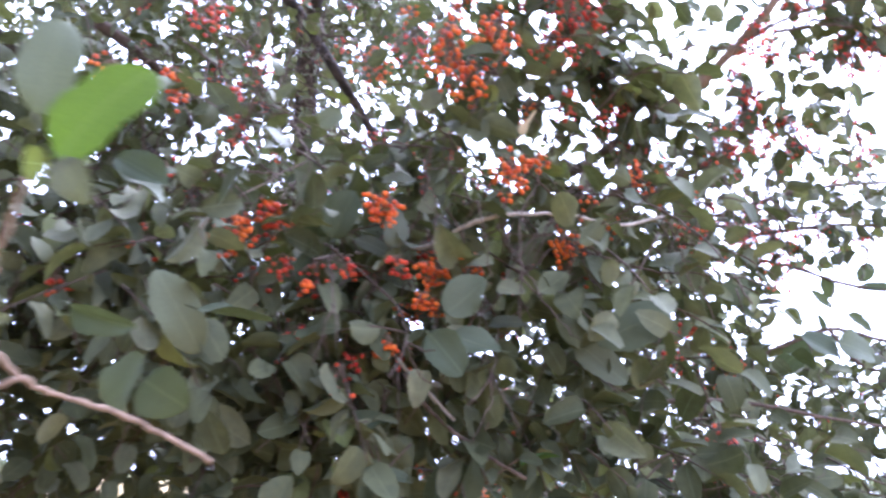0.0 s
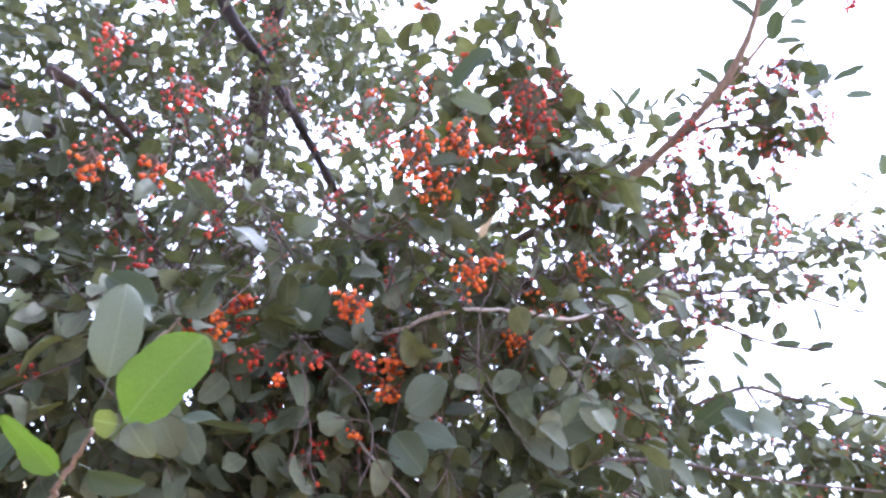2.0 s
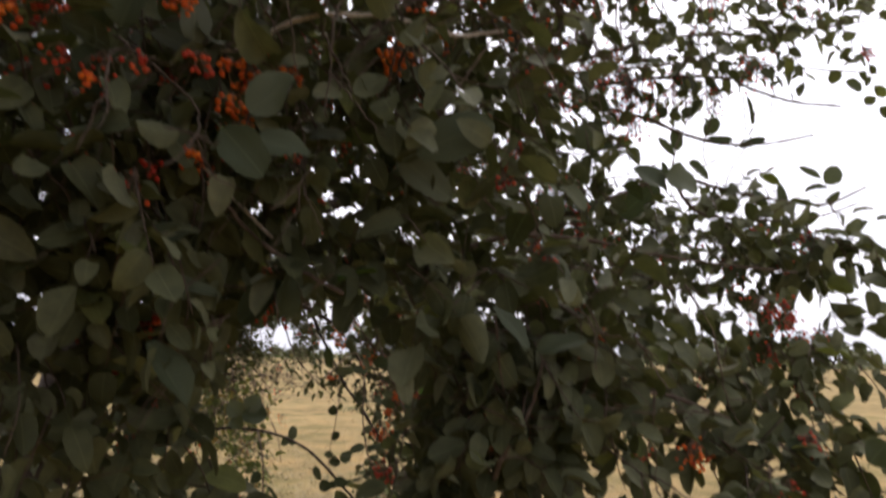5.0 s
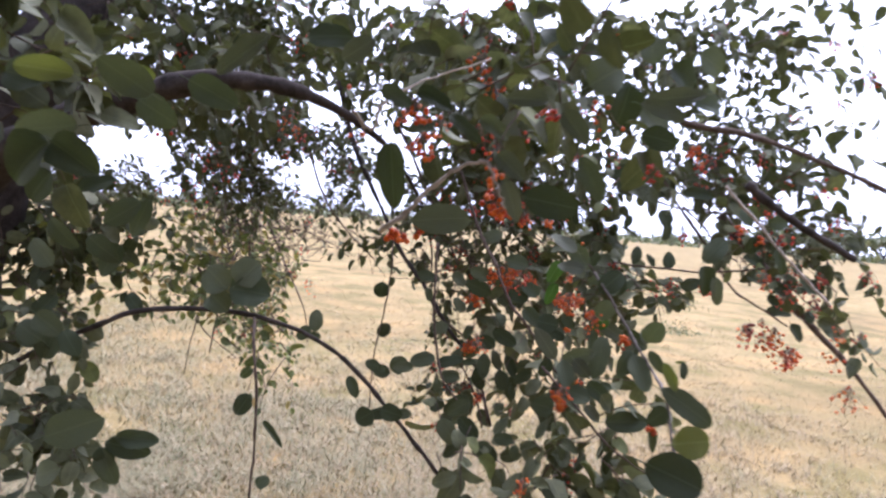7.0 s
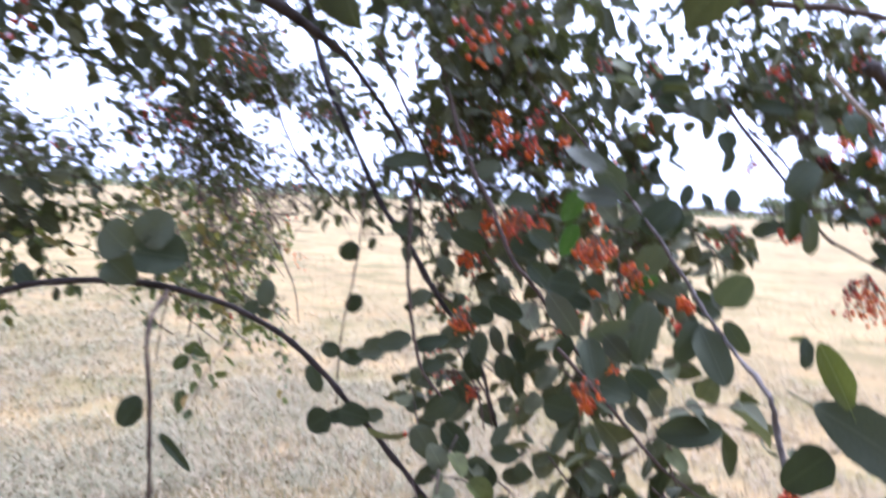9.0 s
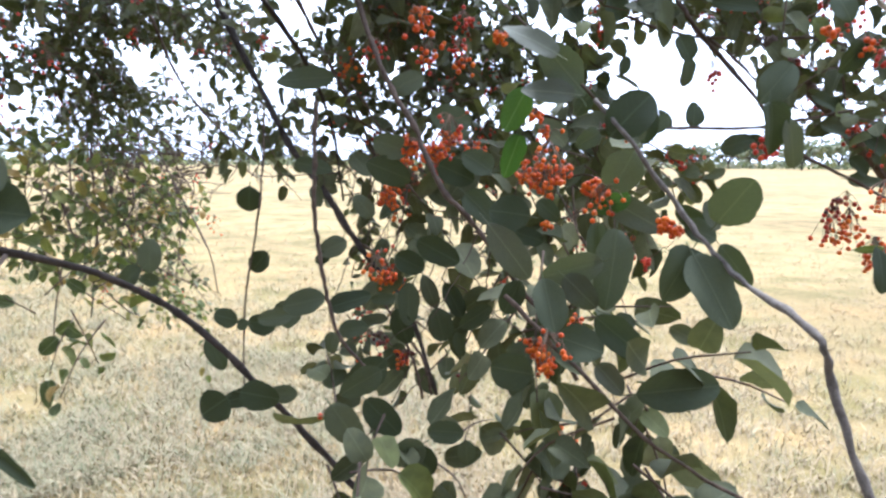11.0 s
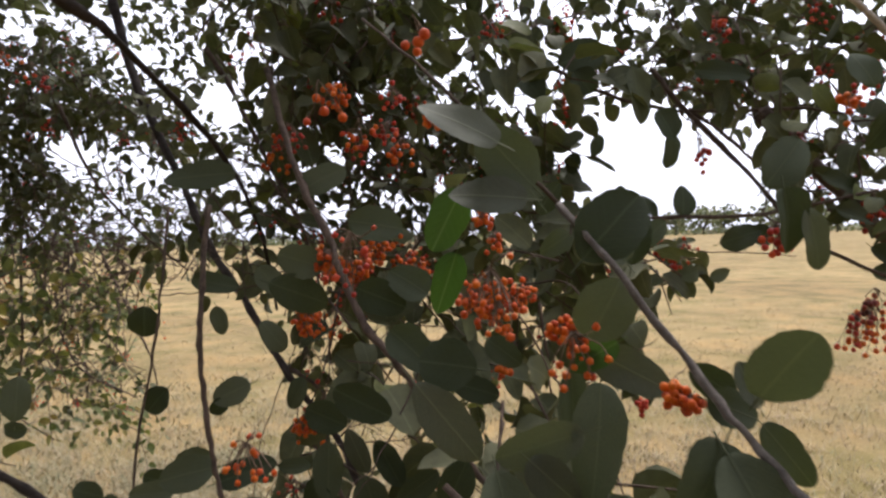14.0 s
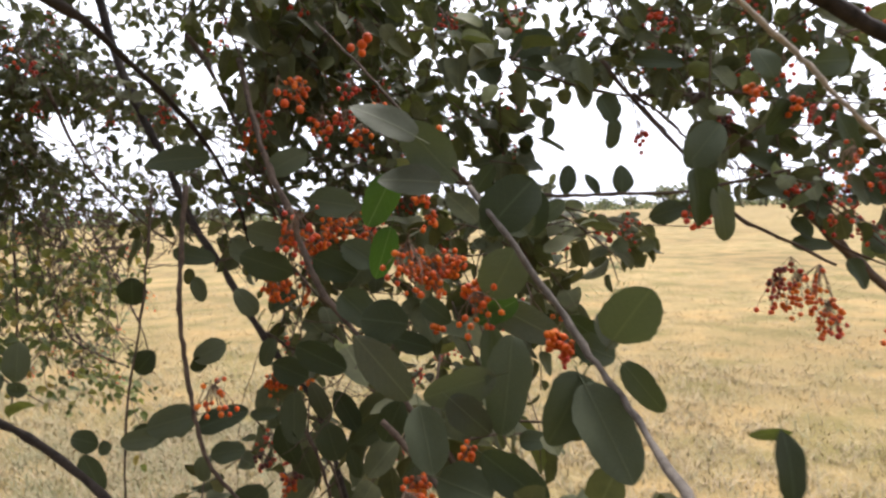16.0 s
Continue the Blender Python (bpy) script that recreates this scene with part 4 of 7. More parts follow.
leaf(BRANCHES["limb1"], (-0.203, 2.589, 1.356), (-0.163, 2.588, 1.404), 0.066)
leaf(BRANCHES["limb1"], (-0.256, 2.593, 1.329), (-0.220, 2.588, 1.299), 0.055)
leaf(BRANCHES["low_sprig"], (-0.359, 2.142, 1.173), (-0.289, 2.137, 1.201), 0.054)
leaf(BRANCHES["low_sprig"], (-0.291, 2.185, 1.147), (-0.292, 2.183, 1.117), 0.031)
leaf(BRANCHES["low_sprig"], (-0.292, 2.185, 1.155), (-0.230, 2.179, 1.145), 0.034)
leaf(BRANCHES["low_sprig"], (-0.277, 2.184, 1.164), (-0.216, 2.179, 1.162), 0.028)
leaf(BRANCHES["low_sprig"], (-0.299, 2.186, 1.147), (-0.275, 2.181, 1.091), 0.031)
leaf(BRANCHES["low_sprig"], (-0.333, 2.138, 1.132), (-0.375, 2.141, 1.114), 0.036)
leaf(BRANCHES["right_bough"], (0.414, 2.087, 1.732), (0.402, 2.088, 1.668), 0.048)
leaf(BRANCHES["right_bough"], (0.443, 2.108, 1.710), (0.477, 2.110, 1.670), 0.043)
leaf(BRANCHES["right_bough"], (0.333, 2.006, 1.706), (0.378, 2.006, 1.739), 0.050)
leaf(BRANCHES["right_bough"], (0.456, 2.048, 1.752), (0.493, 2.049, 1.721), 0.045)
leaf(BRANCHES["right_bough"], (0.511, 2.089, 1.782), (0.553, 2.090, 1.768), 0.042)
leaf(BRANCHES["right_bough"], (0.532, 2.140, 1.732), (0.584, 2.141, 1.724), 0.038)
leaf(BRANCHES["right_bough"], (0.447, 2.087, 1.765), (0.431, 2.086, 1.811), 0.042)
leaf(BRANCHES["right_bough"], (0.351, 2.185, 1.791), (0.307, 2.183, 1.828), 0.048)
leaf(BRANCHES["window4"], (0.625, 2.751, 1.661), (0.690, 2.741, 1.687), 0.047)
leaf(BRANCHES["window4"], (0.645, 2.747, 1.652), (0.667, 2.741, 1.623), 0.040)
leaf(BRANCHES["window5"], (0.617, 2.802, 1.626), (0.594, 2.808, 1.669), 0.042)
leaf(BRANCHES["window1"], (0.692, 2.727, 1.457), (0.702, 2.728, 1.501), 0.026)
leaf(BRANCHES["window1"], (0.727, 2.690, 1.455), (0.713, 2.695, 1.486), 0.017)
leaf(BRANCHES["window1"], (0.749, 2.666, 1.457), (0.754, 2.667, 1.495), 0.031)
leaf(BRANCHES["window2"], (0.772, 2.541, 1.482), (0.816, 2.536, 1.534), 0.044)
leaf(BRANCHES["window2"], (0.737, 2.466, 1.475), (0.746, 2.460, 1.415), 0.036)
leaf(BRANCHES["window2"], (0.757, 2.461, 1.456), (0.772, 2.455, 1.399), 0.025)
leaf(BRANCHES["window1"], (0.746, 2.583, 1.423), (0.788, 2.576, 1.436), 0.028)
leaf(BRANCHES["window1"], (0.801, 2.573, 1.422), (0.781, 2.578, 1.440), 0.024)
leaf(BRANCHES["win_twig2"], (0.756, 2.702, 1.565), (0.757, 2.699, 1.520), 0.025)
leaf(BRANCHES["window4"], (0.725, 2.678, 1.588), (0.746, 2.672, 1.553), 0.038)
leaf(BRANCHES["window4"], (0.697, 2.686, 1.642), (0.709, 2.680, 1.573), 0.034)
leaf(BRANCHES["window4"], (0.772, 2.672, 1.636), (0.843, 2.659, 1.630), 0.028)
leaf(BRANCHES["win_twig"], (0.682, 2.785, 1.544), (0.696, 2.784, 1.575), 0.020)
leaf(BRANCHES["win_twig"], (0.676, 2.786, 1.543), (0.715, 2.778, 1.523), 0.011)
leaf(BRANCHES["win_twig"], (0.660, 2.789, 1.549), (0.650, 2.789, 1.519), 0.022)
leaf(BRANCHES["win_twig"], (0.643, 2.793, 1.562), (0.673, 2.789, 1.578), 0.020)
leaf(BRANCHES["pale_right"], (0.809, 2.437, 1.563), (0.796, 2.442, 1.598), 0.030)
leaf(BRANCHES["pale_right"], (0.825, 2.433, 1.540), (0.804, 2.435, 1.509), 0.029)
leaf(BRANCHES["pale_right"], (0.820, 2.395, 1.571), (0.858, 2.388, 1.572), 0.030)
leaf(BRANCHES["pale_right"], (0.824, 2.371, 1.519), (0.848, 2.364, 1.476), 0.021)
leaf(BRANCHES["right_a"], (0.897, 2.588, 1.458), (0.947, 2.579, 1.445), 0.025)
leaf(BRANCHES["right_a"], (0.954, 2.577, 1.449), (1.001, 2.565, 1.390), 0.026)
leaf(BRANCHES["right_a"], (0.904, 2.620, 1.500), (0.951, 2.610, 1.480), 0.027)
leaf(BRANCHES["right_b"], (1.010, 2.615, 1.403), (1.019, 2.616, 1.433), 0.023)
leaf(BRANCHES["right_b"], (0.973, 2.623, 1.412), (1.002, 2.616, 1.388), 0.028)
leaf(BRANCHES["right_b"], (0.972, 2.621, 1.381), (1.024, 2.611, 1.372), 0.026)
leaf(BRANCHES["right_b"], (0.968, 2.519, 1.365), (0.993, 2.512, 1.330), 0.027)
leaf(BRANCHES["right_b"], (0.995, 2.515, 1.378), (1.015, 2.512, 1.391), 0.027)
leaf(BRANCHES["right_a"], (1.012, 2.568, 1.469), (1.031, 2.562, 1.428), 0.023)
leaf(BRANCHES["right_a"], (1.053, 2.558, 1.431), (1.032, 2.564, 1.461), 0.029)
leaf(BRANCHES["right_twig"], (0.722, 2.565, 1.387), (0.745, 2.561, 1.393), 0.015)
leaf(BRANCHES["right_twig"], (0.709, 2.568, 1.394), (0.692, 2.571, 1.388), 0.020)
leaf(BRANCHES["near_pale"], (0.110, 1.659, 1.519), (0.153, 1.660, 1.527), 0.025, face=TURNED)
leaf(BRANCHES["near_pale"], (0.175, 1.658, 1.554), (0.187, 1.656, 1.525), 0.015, "grey", face=TURNED)
leaf(BRANCHES["near_pale"], (0.168, 1.660, 1.573), (0.190, 1.657, 1.556), 0.016, "grey", face=TURNED)
leaf(BRANCHES["near_pale"], (0.200, 1.705, 1.545), (0.245, 1.700, 1.541), 0.029, face=TURNED)
leaf(BRANCHES["main"], (0.457, 2.259, 1.424), (0.490, 2.255, 1.462), 0.039, face=TURNED)
leaf(BRANCHES["main"], (0.438, 2.285, 1.467), (0.408, 2.292, 1.501), 0.034, face=TURNED)
leaf(BRANCHES["near_pale2"], (0.231, 1.725, 1.620), (0.253, 1.721, 1.595), 0.020, "grey", face=TURNED)
leaf(BRANCHES["near_pale2"], (0.222, 1.746, 1.631), (0.186, 1.751, 1.634), 0.018, "grey", face=TURNED)
leaf(BRANCHES["near_pale2"], (0.337, 1.835, 1.655), (0.385, 1.829, 1.647), 0.022, face=TURNED)
leaf(BRANCHES["near_pale2"], (0.410, 1.848, 1.674), (0.348, 1.854, 1.662), 0.020, "grey", face=TURNED)
leaf(BRANCHES["near_pale2"], (0.137, 1.735, 1.609), (0.167, 1.731, 1.591), 0.014, face=TURNED)
leaf(BRANCHES["near_pale2"], (0.170, 1.782, 1.617), (0.197, 1.778, 1.601), 0.019, face=TURNED)
leaf(BRANCHES["near_pale2"], (0.276, 1.820, 1.595), (0.300, 1.815, 1.553), 0.023, face=TURNED)
leaf(BRANCHES["near_pale2"], (0.369, 1.911, 1.637), (0.412, 1.906, 1.631), 0.030, face=TURNED)
leaf(BRANCHES["near_pale4"], (0.091, 1.699, 1.578), (0.096, 1.696, 1.528), 0.023, face=TURNED)
leaf(BRANCHES["near_pale4"], (0.110, 1.739, 1.627), (0.140, 1.735, 1.616), 0.019, face=TURNED)
leaf(BRANCHES["near_pale4"], (0.069, 1.765, 1.672), (0.044, 1.767, 1.652), 0.022, "grey", face=TURNED)
leaf(BRANCHES["near_pale4"], (0.080, 1.742, 1.628), (0.105, 1.739, 1.613), 0.017, face=TURNED)
leaf(BRANCHES["limb2"], (-0.196, 1.821, 1.580), (-0.257, 1.828, 1.571), 0.035, face=TURNED)
leaf(BRANCHES["limb2"], (-0.133, 1.826, 1.616), (-0.184, 1.832, 1.644), 0.034, face=TURNED)
leaf(BRANCHES["limb2"], (-0.016, 1.754, 1.664), (-0.059, 1.757, 1.629), 0.021, "grey", face=TURNED)
leaf(BRANCHES["limb2"], (-0.179, 1.770, 1.618), (-0.233, 1.777, 1.624), 0.024, "olive", face=TURNED)
leaf(BRANCHES["limb2"], (-0.143, 1.969, 1.657), (-0.087, 1.962, 1.632), 0.036, face=TURNED)
leaf(BRANCHES["limb2"], (-0.218, 2.027, 1.637), (-0.172, 2.021, 1.612), 0.039, face=TURNED)
leaf(BRANCHES["limb2"], (-0.011, 1.957, 1.716), (0.036, 1.952, 1.725), 0.036, face=TURNED)
leaf(BRANCHES["limb2"], (-0.344, 2.088, 1.541), (-0.375, 2.090, 1.504), 0.041, face=TURNED)
leaf(BRANCHES["limb2"], (-0.401, 2.295, 1.519), (-0.344, 2.289, 1.545), 0.037, face=TURNED)
leaf(BRANCHES["limb2"], (-0.299, 2.283, 1.510), (-0.351, 2.287, 1.472), 0.041, face=TURNED)
leaf(BRANCHES["limb2"], (-0.293, 2.303, 1.516), (-0.319, 2.303, 1.453), 0.038, face=TURNED)
leaf(BRANCHES["limb2"], (-0.400, 2.342, 1.445), (-0.349, 2.335, 1.409), 0.039, face=TURNED)
leaf(BRANCHES["limb2"], (-0.465, 2.350, 1.471), (-0.425, 2.344, 1.421), 0.039, face=TURNED)
leaf(BRANCHES["limb2"], (-0.350, 2.347, 1.435), (-0.382, 2.348, 1.379), 0.040, face=TURNED)
leaf(BRANCHES["limb2"], (-0.483, 2.400, 1.385), (-0.524, 2.406, 1.429), 0.043, face=TURNED)
leaf(BRANCHES["limb2"], (-0.504, 2.399, 1.299), (-0.460, 2.393, 1.266), 0.043, face=TURNED)
leaf(BRANCHES["limb2"], (-0.491, 2.396, 1.254), (-0.540, 2.402, 1.278), 0.045, face=TURNED)
leaf(BRANCHES["limb2"], (-0.424, 2.388, 1.231), (-0.456, 2.393, 1.275), 0.037, face=TURNED)
leaf(BRANCHES["low_sprig"], (0.380, 1.820, 1.371), (0.438, 1.812, 1.341), 0.028, face=TURNED)
leaf(BRANCHES["low_sprig"], (0.395, 1.818, 1.371), (0.382, 1.821, 1.398), 0.013, "olive", face=TURNED)
leaf(BRANCHES["low_sprig"], (0.388, 1.818, 1.351), (0.369, 1.820, 1.336), 0.021, face=TURNED)
leaf(BRANCHES["low_sprig"], (0.387, 1.797, 1.323), (0.425, 1.793, 1.330), 0.034, "olive", face=TURNED)
leaf(BRANCHES["low_sprig"], (0.354, 1.780, 1.309), (0.411, 1.773, 1.288), 0.045, face=TURNED)
leaf(BRANCHES["low_sprig"], (0.097, 2.527, 1.121), (0.064, 2.530, 1.097), 0.044, face=TURNED)
leaf(BRANCHES["low_sprig"], (0.113, 2.525, 1.128), (0.158, 2.520, 1.118), 0.038, face=TURNED)
leaf(BRANCHES["main"], (0.517, 2.193, 1.359), (0.532, 2.173, 1.393), 0.036, face=TURNED)
leaf(BRANCHES["main"], (0.520, 2.197, 1.353), (0.512, 2.200, 1.375), 0.015, "grey", face=TURNED)
leaf(BRANCHES["main"], (0.497, 2.190, 1.340), (0.471, 2.177, 1.306), 0.031, face=TURNED)
leaf(BRANCHES["main"], (0.495, 2.185, 1.336), (0.508, 2.149, 1.290), 0.034, face=TURNED)
leaf(BRANCHES["main"], (0.533, 2.214, 1.339), (0.559, 2.207, 1.306), 0.019, face=TURNED)
leaf(BRANCHES["main"], (0.498, 2.206, 1.356), (0.523, 2.201, 1.346), 0.021, face=TURNED)
leaf(BRANCHES["main"], (0.523, 2.222, 1.352), (0.501, 2.227, 1.369), 0.018, face=TURNED)
leaf(BRANCHES["main"], (0.467, 2.279, 1.371), (0.512, 2.269, 1.346), 0.026, "grey", face=TURNED)
leaf(BRANCHES["main"], (0.480, 2.267, 1.376), (0.452, 2.271, 1.361), 0.018, "green", face=TURNED)
leaf(BRANCHES["main"], (0.475, 2.251, 1.413), (0.458, 2.251, 1.380), 0.035, face=TURNED)
leaf(BRANCHES["main"], (0.492, 2.279, 1.421), (0.469, 2.285, 1.454), 0.027, face=TURNED)
leaf(BRANCHES["main"], (0.499, 2.287, 1.419), (0.506, 2.289, 1.452), 0.020, face=TURNED)
leaf(BRANCHES["main"], (0.508, 2.297, 1.430), (0.527, 2.294, 1.445), 0.015, face=TURNED)
leaf(BRANCHES["main"], (0.430, 2.272, 1.459), (0.387, 2.280, 1.465), 0.026, "grey", face=TURNED)
leaf(BRANCHES["main"], (0.445, 2.300, 1.460), (0.418, 2.308, 1.502), 0.026, face=TURNED)
leaf(BRANCHES["main"], (0.413, 2.267, 1.490), (0.371, 2.277, 1.516), 0.028, "grey", face=TURNED)
leaf(BRANCHES["main"], (0.402, 2.319, 1.468), (0.382, 2.319, 1.430), 0.027, "green", face=TURNED)
leaf(BRANCHES["main"], (0.401, 2.336, 1.428), (0.387, 2.336, 1.389), 0.022, "green", face=TURNED)
leaf(BRANCHES["main"], (0.498, 2.464, 1.457), (0.517, 2.462, 1.483), 0.020, face=TURNED)
leaf(BRANCHES["main"], (0.532, 2.477, 1.438), (0.506, 2.480, 1.422), 0.023, face=TURNED)
leaf(BRANCHES["stout"], (0.489, 2.314, 1.342), (0.475, 2.291, 1.272), 0.037, face=TURNED)
leaf(BRANCHES["stout"], (0.480, 2.341, 1.346), (0.479, 2.337, 1.291), 0.021, face=TURNED)
leaf(BRANCHES["stout"], (0.473, 2.304, 1.314), (0.418, 2.313, 1.298), 0.030, face=TURNED)
leaf(BRANCHES["stout"], (0.411, 2.284, 1.302), (0.416, 2.260, 1.261), 0.032, face=TURNED)
leaf(BRANCHES["stout"], (0.436, 2.300, 1.301), (0.465, 2.293, 1.272), 0.028, "grey", face=TURNED)
leaf(BRANCHES["stout"], (0.421, 2.269, 1.254), (0.454, 2.247, 1.244), 0.036, face=TURNED)
leaf(BRANCHES["stout"], (0.449, 2.255, 1.274), (0.492, 2.244, 1.238), 0.029, face=TURNED)
leaf(BRANCHES["stout"], (0.502, 2.345, 1.248), (0.526, 2.341, 1.246), 0.018, face=TURNED)
leaf(BRANCHES["stout"], (0.402, 2.279, 1.218), (0.366, 2.286, 1.224), 0.036, face=TURNED)
leaf(BRANCHES["stout"], (0.370, 2.325, 1.347), (0.409, 2.314, 1.297), 0.031, "grey", face=TURNED)
leaf(BRANCHES["stout"], (0.411, 2.329, 1.353), (0.374, 2.336, 1.360), 0.037, face=TURNED)
leaf(BRANCHES["stout"], (0.428, 2.367, 1.365), (0.451, 2.362, 1.347), 0.020, face=TURNED)
leaf(BRANCHES["stout"], (0.401, 2.370, 1.336), (0.435, 2.363, 1.326), 0.020, face=TURNED)
leaf(BRANCHES["stout"], (0.362, 2.400, 1.371), (0.394, 2.392, 1.341), 0.031, face=TURNED)
leaf(BRANCHES["stout"], (0.340, 2.447, 1.400), (0.378, 2.439, 1.383), 0.031, face=TURNED)
leaf(BRANCHES["stout"], (0.396, 2.436, 1.393), (0.367, 2.443, 1.415), 0.030, face=TURNED)
leaf(BRANCHES["stout"], (0.337, 2.492, 1.455), (0.383, 2.483, 1.447), 0.034, face=TURNED)
leaf(BRANCHES["stout"], (0.314, 2.513, 1.414), (0.273, 2.522, 1.428), 0.032, face=TURNED)
leaf(BRANCHES["stout"], (0.293, 2.553, 1.485), (0.335, 2.547, 1.509), 0.031, face=TURNED)
leaf(BRANCHES["stout"], (0.404, 2.335, 1.292), (0.389, 2.336, 1.260), 0.025, face=TURNED)
leaf(BRANCHES["mid_stem"], (0.314, 2.502, 1.261), (0.312, 2.498, 1.211), 0.028, face=TURNED)
leaf(BRANCHES["mid_stem"], (0.298, 2.502, 1.230), (0.311, 2.497, 1.187), 0.029, face=TURNED)
leaf(BRANCHES["mid_stem"], (0.344, 2.489, 1.233), (0.354, 2.485, 1.193), 0.032, face=TURNED)
leaf(BRANCHES["mid_stem"], (0.371, 2.478, 1.212), (0.407, 2.473, 1.236), 0.024, face=TURNED)
leaf(BRANCHES["mid_stem"], (0.355, 2.495, 1.261), (0.376, 2.488, 1.221), 0.024, face=TURNED)
leaf(BRANCHES["mid_stem"], (0.331, 2.510, 1.269), (0.347, 2.504, 1.228), 0.021, "grey", face=TURNED)
leaf(BRANCHES["mid_stem"], (0.367, 2.478, 1.206), (0.374, 2.475, 1.177), 0.015, face=TURNED)
leaf(BRANCHES["mid_stem"], (0.320, 2.464, 1.316), (0.365, 2.454, 1.291), 0.031, face=TURNED)
leaf(BRANCHES["mid_stem"], (0.296, 2.487, 1.296), (0.329, 2.480, 1.280), 0.029, face=TURNED)
leaf(BRANCHES["mid_stem"], (0.266, 2.521, 1.402), (0.316, 2.511, 1.382), 0.035, face=TURNED)
leaf(BRANCHES["mid_stem"], (0.429, 2.456, 1.200), (0.415, 2.457, 1.171), 0.022, face=TURNED)
leaf(BRANCHES["upright"], (0.231, 2.502, 1.206), (0.266, 2.496, 1.210), 0.023, face=TURNED)
leaf(BRANCHES["upright"], (0.219, 2.506, 1.232), (0.268, 2.499, 1.249), 0.028, face=TURNED)
leaf(BRANCHES["upright"], (0.298, 2.503, 1.242), (0.269, 2.508, 1.241), 0.015, face=TURNED)
leaf(BRANCHES["upright"], (0.215, 2.518, 1.242), (0.164, 2.526, 1.231), 0.033, face=TURNED)
leaf(BRANCHES["upright"], (0.174, 2.544, 1.214), (0.130, 2.551, 1.212), 0.024, face=TURNED)
leaf(BRANCHES["upright"], (0.104, 2.576, 1.204), (0.073, 2.582, 1.210), 0.026, face=TURNED)
leaf(BRANCHES["upright"], (0.118, 2.573, 1.202), (0.102, 2.575, 1.196), 0.016, face=TURNED)
leaf(BRANCHES["upright"], (0.225, 2.503, 1.204), (0.220, 2.502, 1.178), 0.019, face=TURNED)
leaf(BRANCHES["upright"], (0.284, 2.480, 1.175), (0.239, 2.486, 1.138), 0.039, face=TURNED)
leaf(BRANCHES["upright"], (0.211, 2.501, 1.143), (0.240, 2.497, 1.156), 0.023, face=TURNED)
leaf(BRANCHES["upright"], (0.178, 2.546, 1.115), (0.142, 2.552, 1.115), 0.024, face=TURNED)
leaf(BRANCHES["upright"], (0.137, 2.563, 1.114), (0.078, 2.572, 1.097), 0.026, face=TURNED)
leaf(BRANCHES["upright"], (0.241, 2.569, 1.303), (0.207, 2.574, 1.288), 0.028, face=TURNED)
leaf(BRANCHES["upright"], (0.217, 2.572, 1.289), (0.203, 2.574, 1.274), 0.017, face=TURNED)
leaf(BRANCHES["upright"], (0.173, 2.660, 1.401), (0.224, 2.650, 1.390), 0.025, face=TURNED)
leaf(BRANCHES["upright"], (0.198, 2.653, 1.371), (0.205, 2.650, 1.341), 0.019, face=TURNED)
leaf(BRANCHES["upright"], (0.227, 2.618, 1.510), (0.151, 2.631, 1.507), 0.033, face=TURNED)
leaf(BRANCHES["upright"], (0.248, 2.607, 1.413), (0.273, 2.600, 1.384), 0.026, face=TURNED)
leaf(BRANCHES["upright"], (0.274, 2.576, 1.333), (0.251, 2.582, 1.361), 0.024, face=TURNED)
leaf(BRANCHES["upright"], (0.292, 2.570, 1.305), (0.276, 2.571, 1.275), 0.020, face=TURNED)
leaf(BRANCHES["arch"], (0.036, 2.726, 1.143), (0.059, 2.718, 1.096), 0.029, face=TURNED)
leaf(BRANCHES["arch"], (-0.053, 2.769, 1.234), (-0.052, 2.773, 1.286), 0.036, face=TURNED)
leaf(BRANCHES["arch"], (-0.039, 2.766, 1.222), (-0.070, 2.772, 1.228), 0.021, face=TURNED)
leaf(BRANCHES["arch"], (-0.060, 2.751, 1.246), (-0.093, 2.754, 1.218), 0.031, face=TURNED)
leaf(BRANCHES["stout"], (0.475, 2.226, 1.216), (0.543, 2.216, 1.223), 0.037, face=TURNED)
leaf(BRANCHES["stout"], (0.443, 2.234, 1.239), (0.466, 2.227, 1.215), 0.021, "grey", face=TURNED)
leaf(BRANCHES["mid_stem"], (0.275, 2.397, 1.189), (0.234, 2.401, 1.165), 0.030, face=TURNED)
leaf(BRANCHES["mid_stem"], (0.223, 2.400, 1.153), (0.254, 2.390, 1.109), 0.036, face=TURNED)
leaf(BRANCHES["mid_stem"], (0.259, 2.396, 1.159), (0.293, 2.386, 1.123), 0.032, face=TURNED)
leaf(BRANCHES["mid_stem"], (0.355, 2.357, 1.134), (0.319, 2.363, 1.136), 0.025, face=TURNED)
leaf(BRANCHES["mid_stem"], (0.315, 2.362, 1.123), (0.284, 2.364, 1.102), 0.032, face=TURNED)
leaf(BRANCHES["mid_stem"], (0.300, 2.363, 1.118), (0.326, 2.356, 1.092), 0.033, face=TURNED)
leaf(BRANCHES["mid_stem"], (0.357, 2.355, 1.127), (0.359, 2.352, 1.101), 0.019, face=TURNED)
leaf(BRANCHES["main"], (0.495, 2.015, 1.364), (0.494, 2.004, 1.344), 0.013, face=TURNED)
leaf(BRANCHES["main"], (0.498, 2.014, 1.363), (0.485, 2.017, 1.362), 0.004, "olive", face=TURNED)

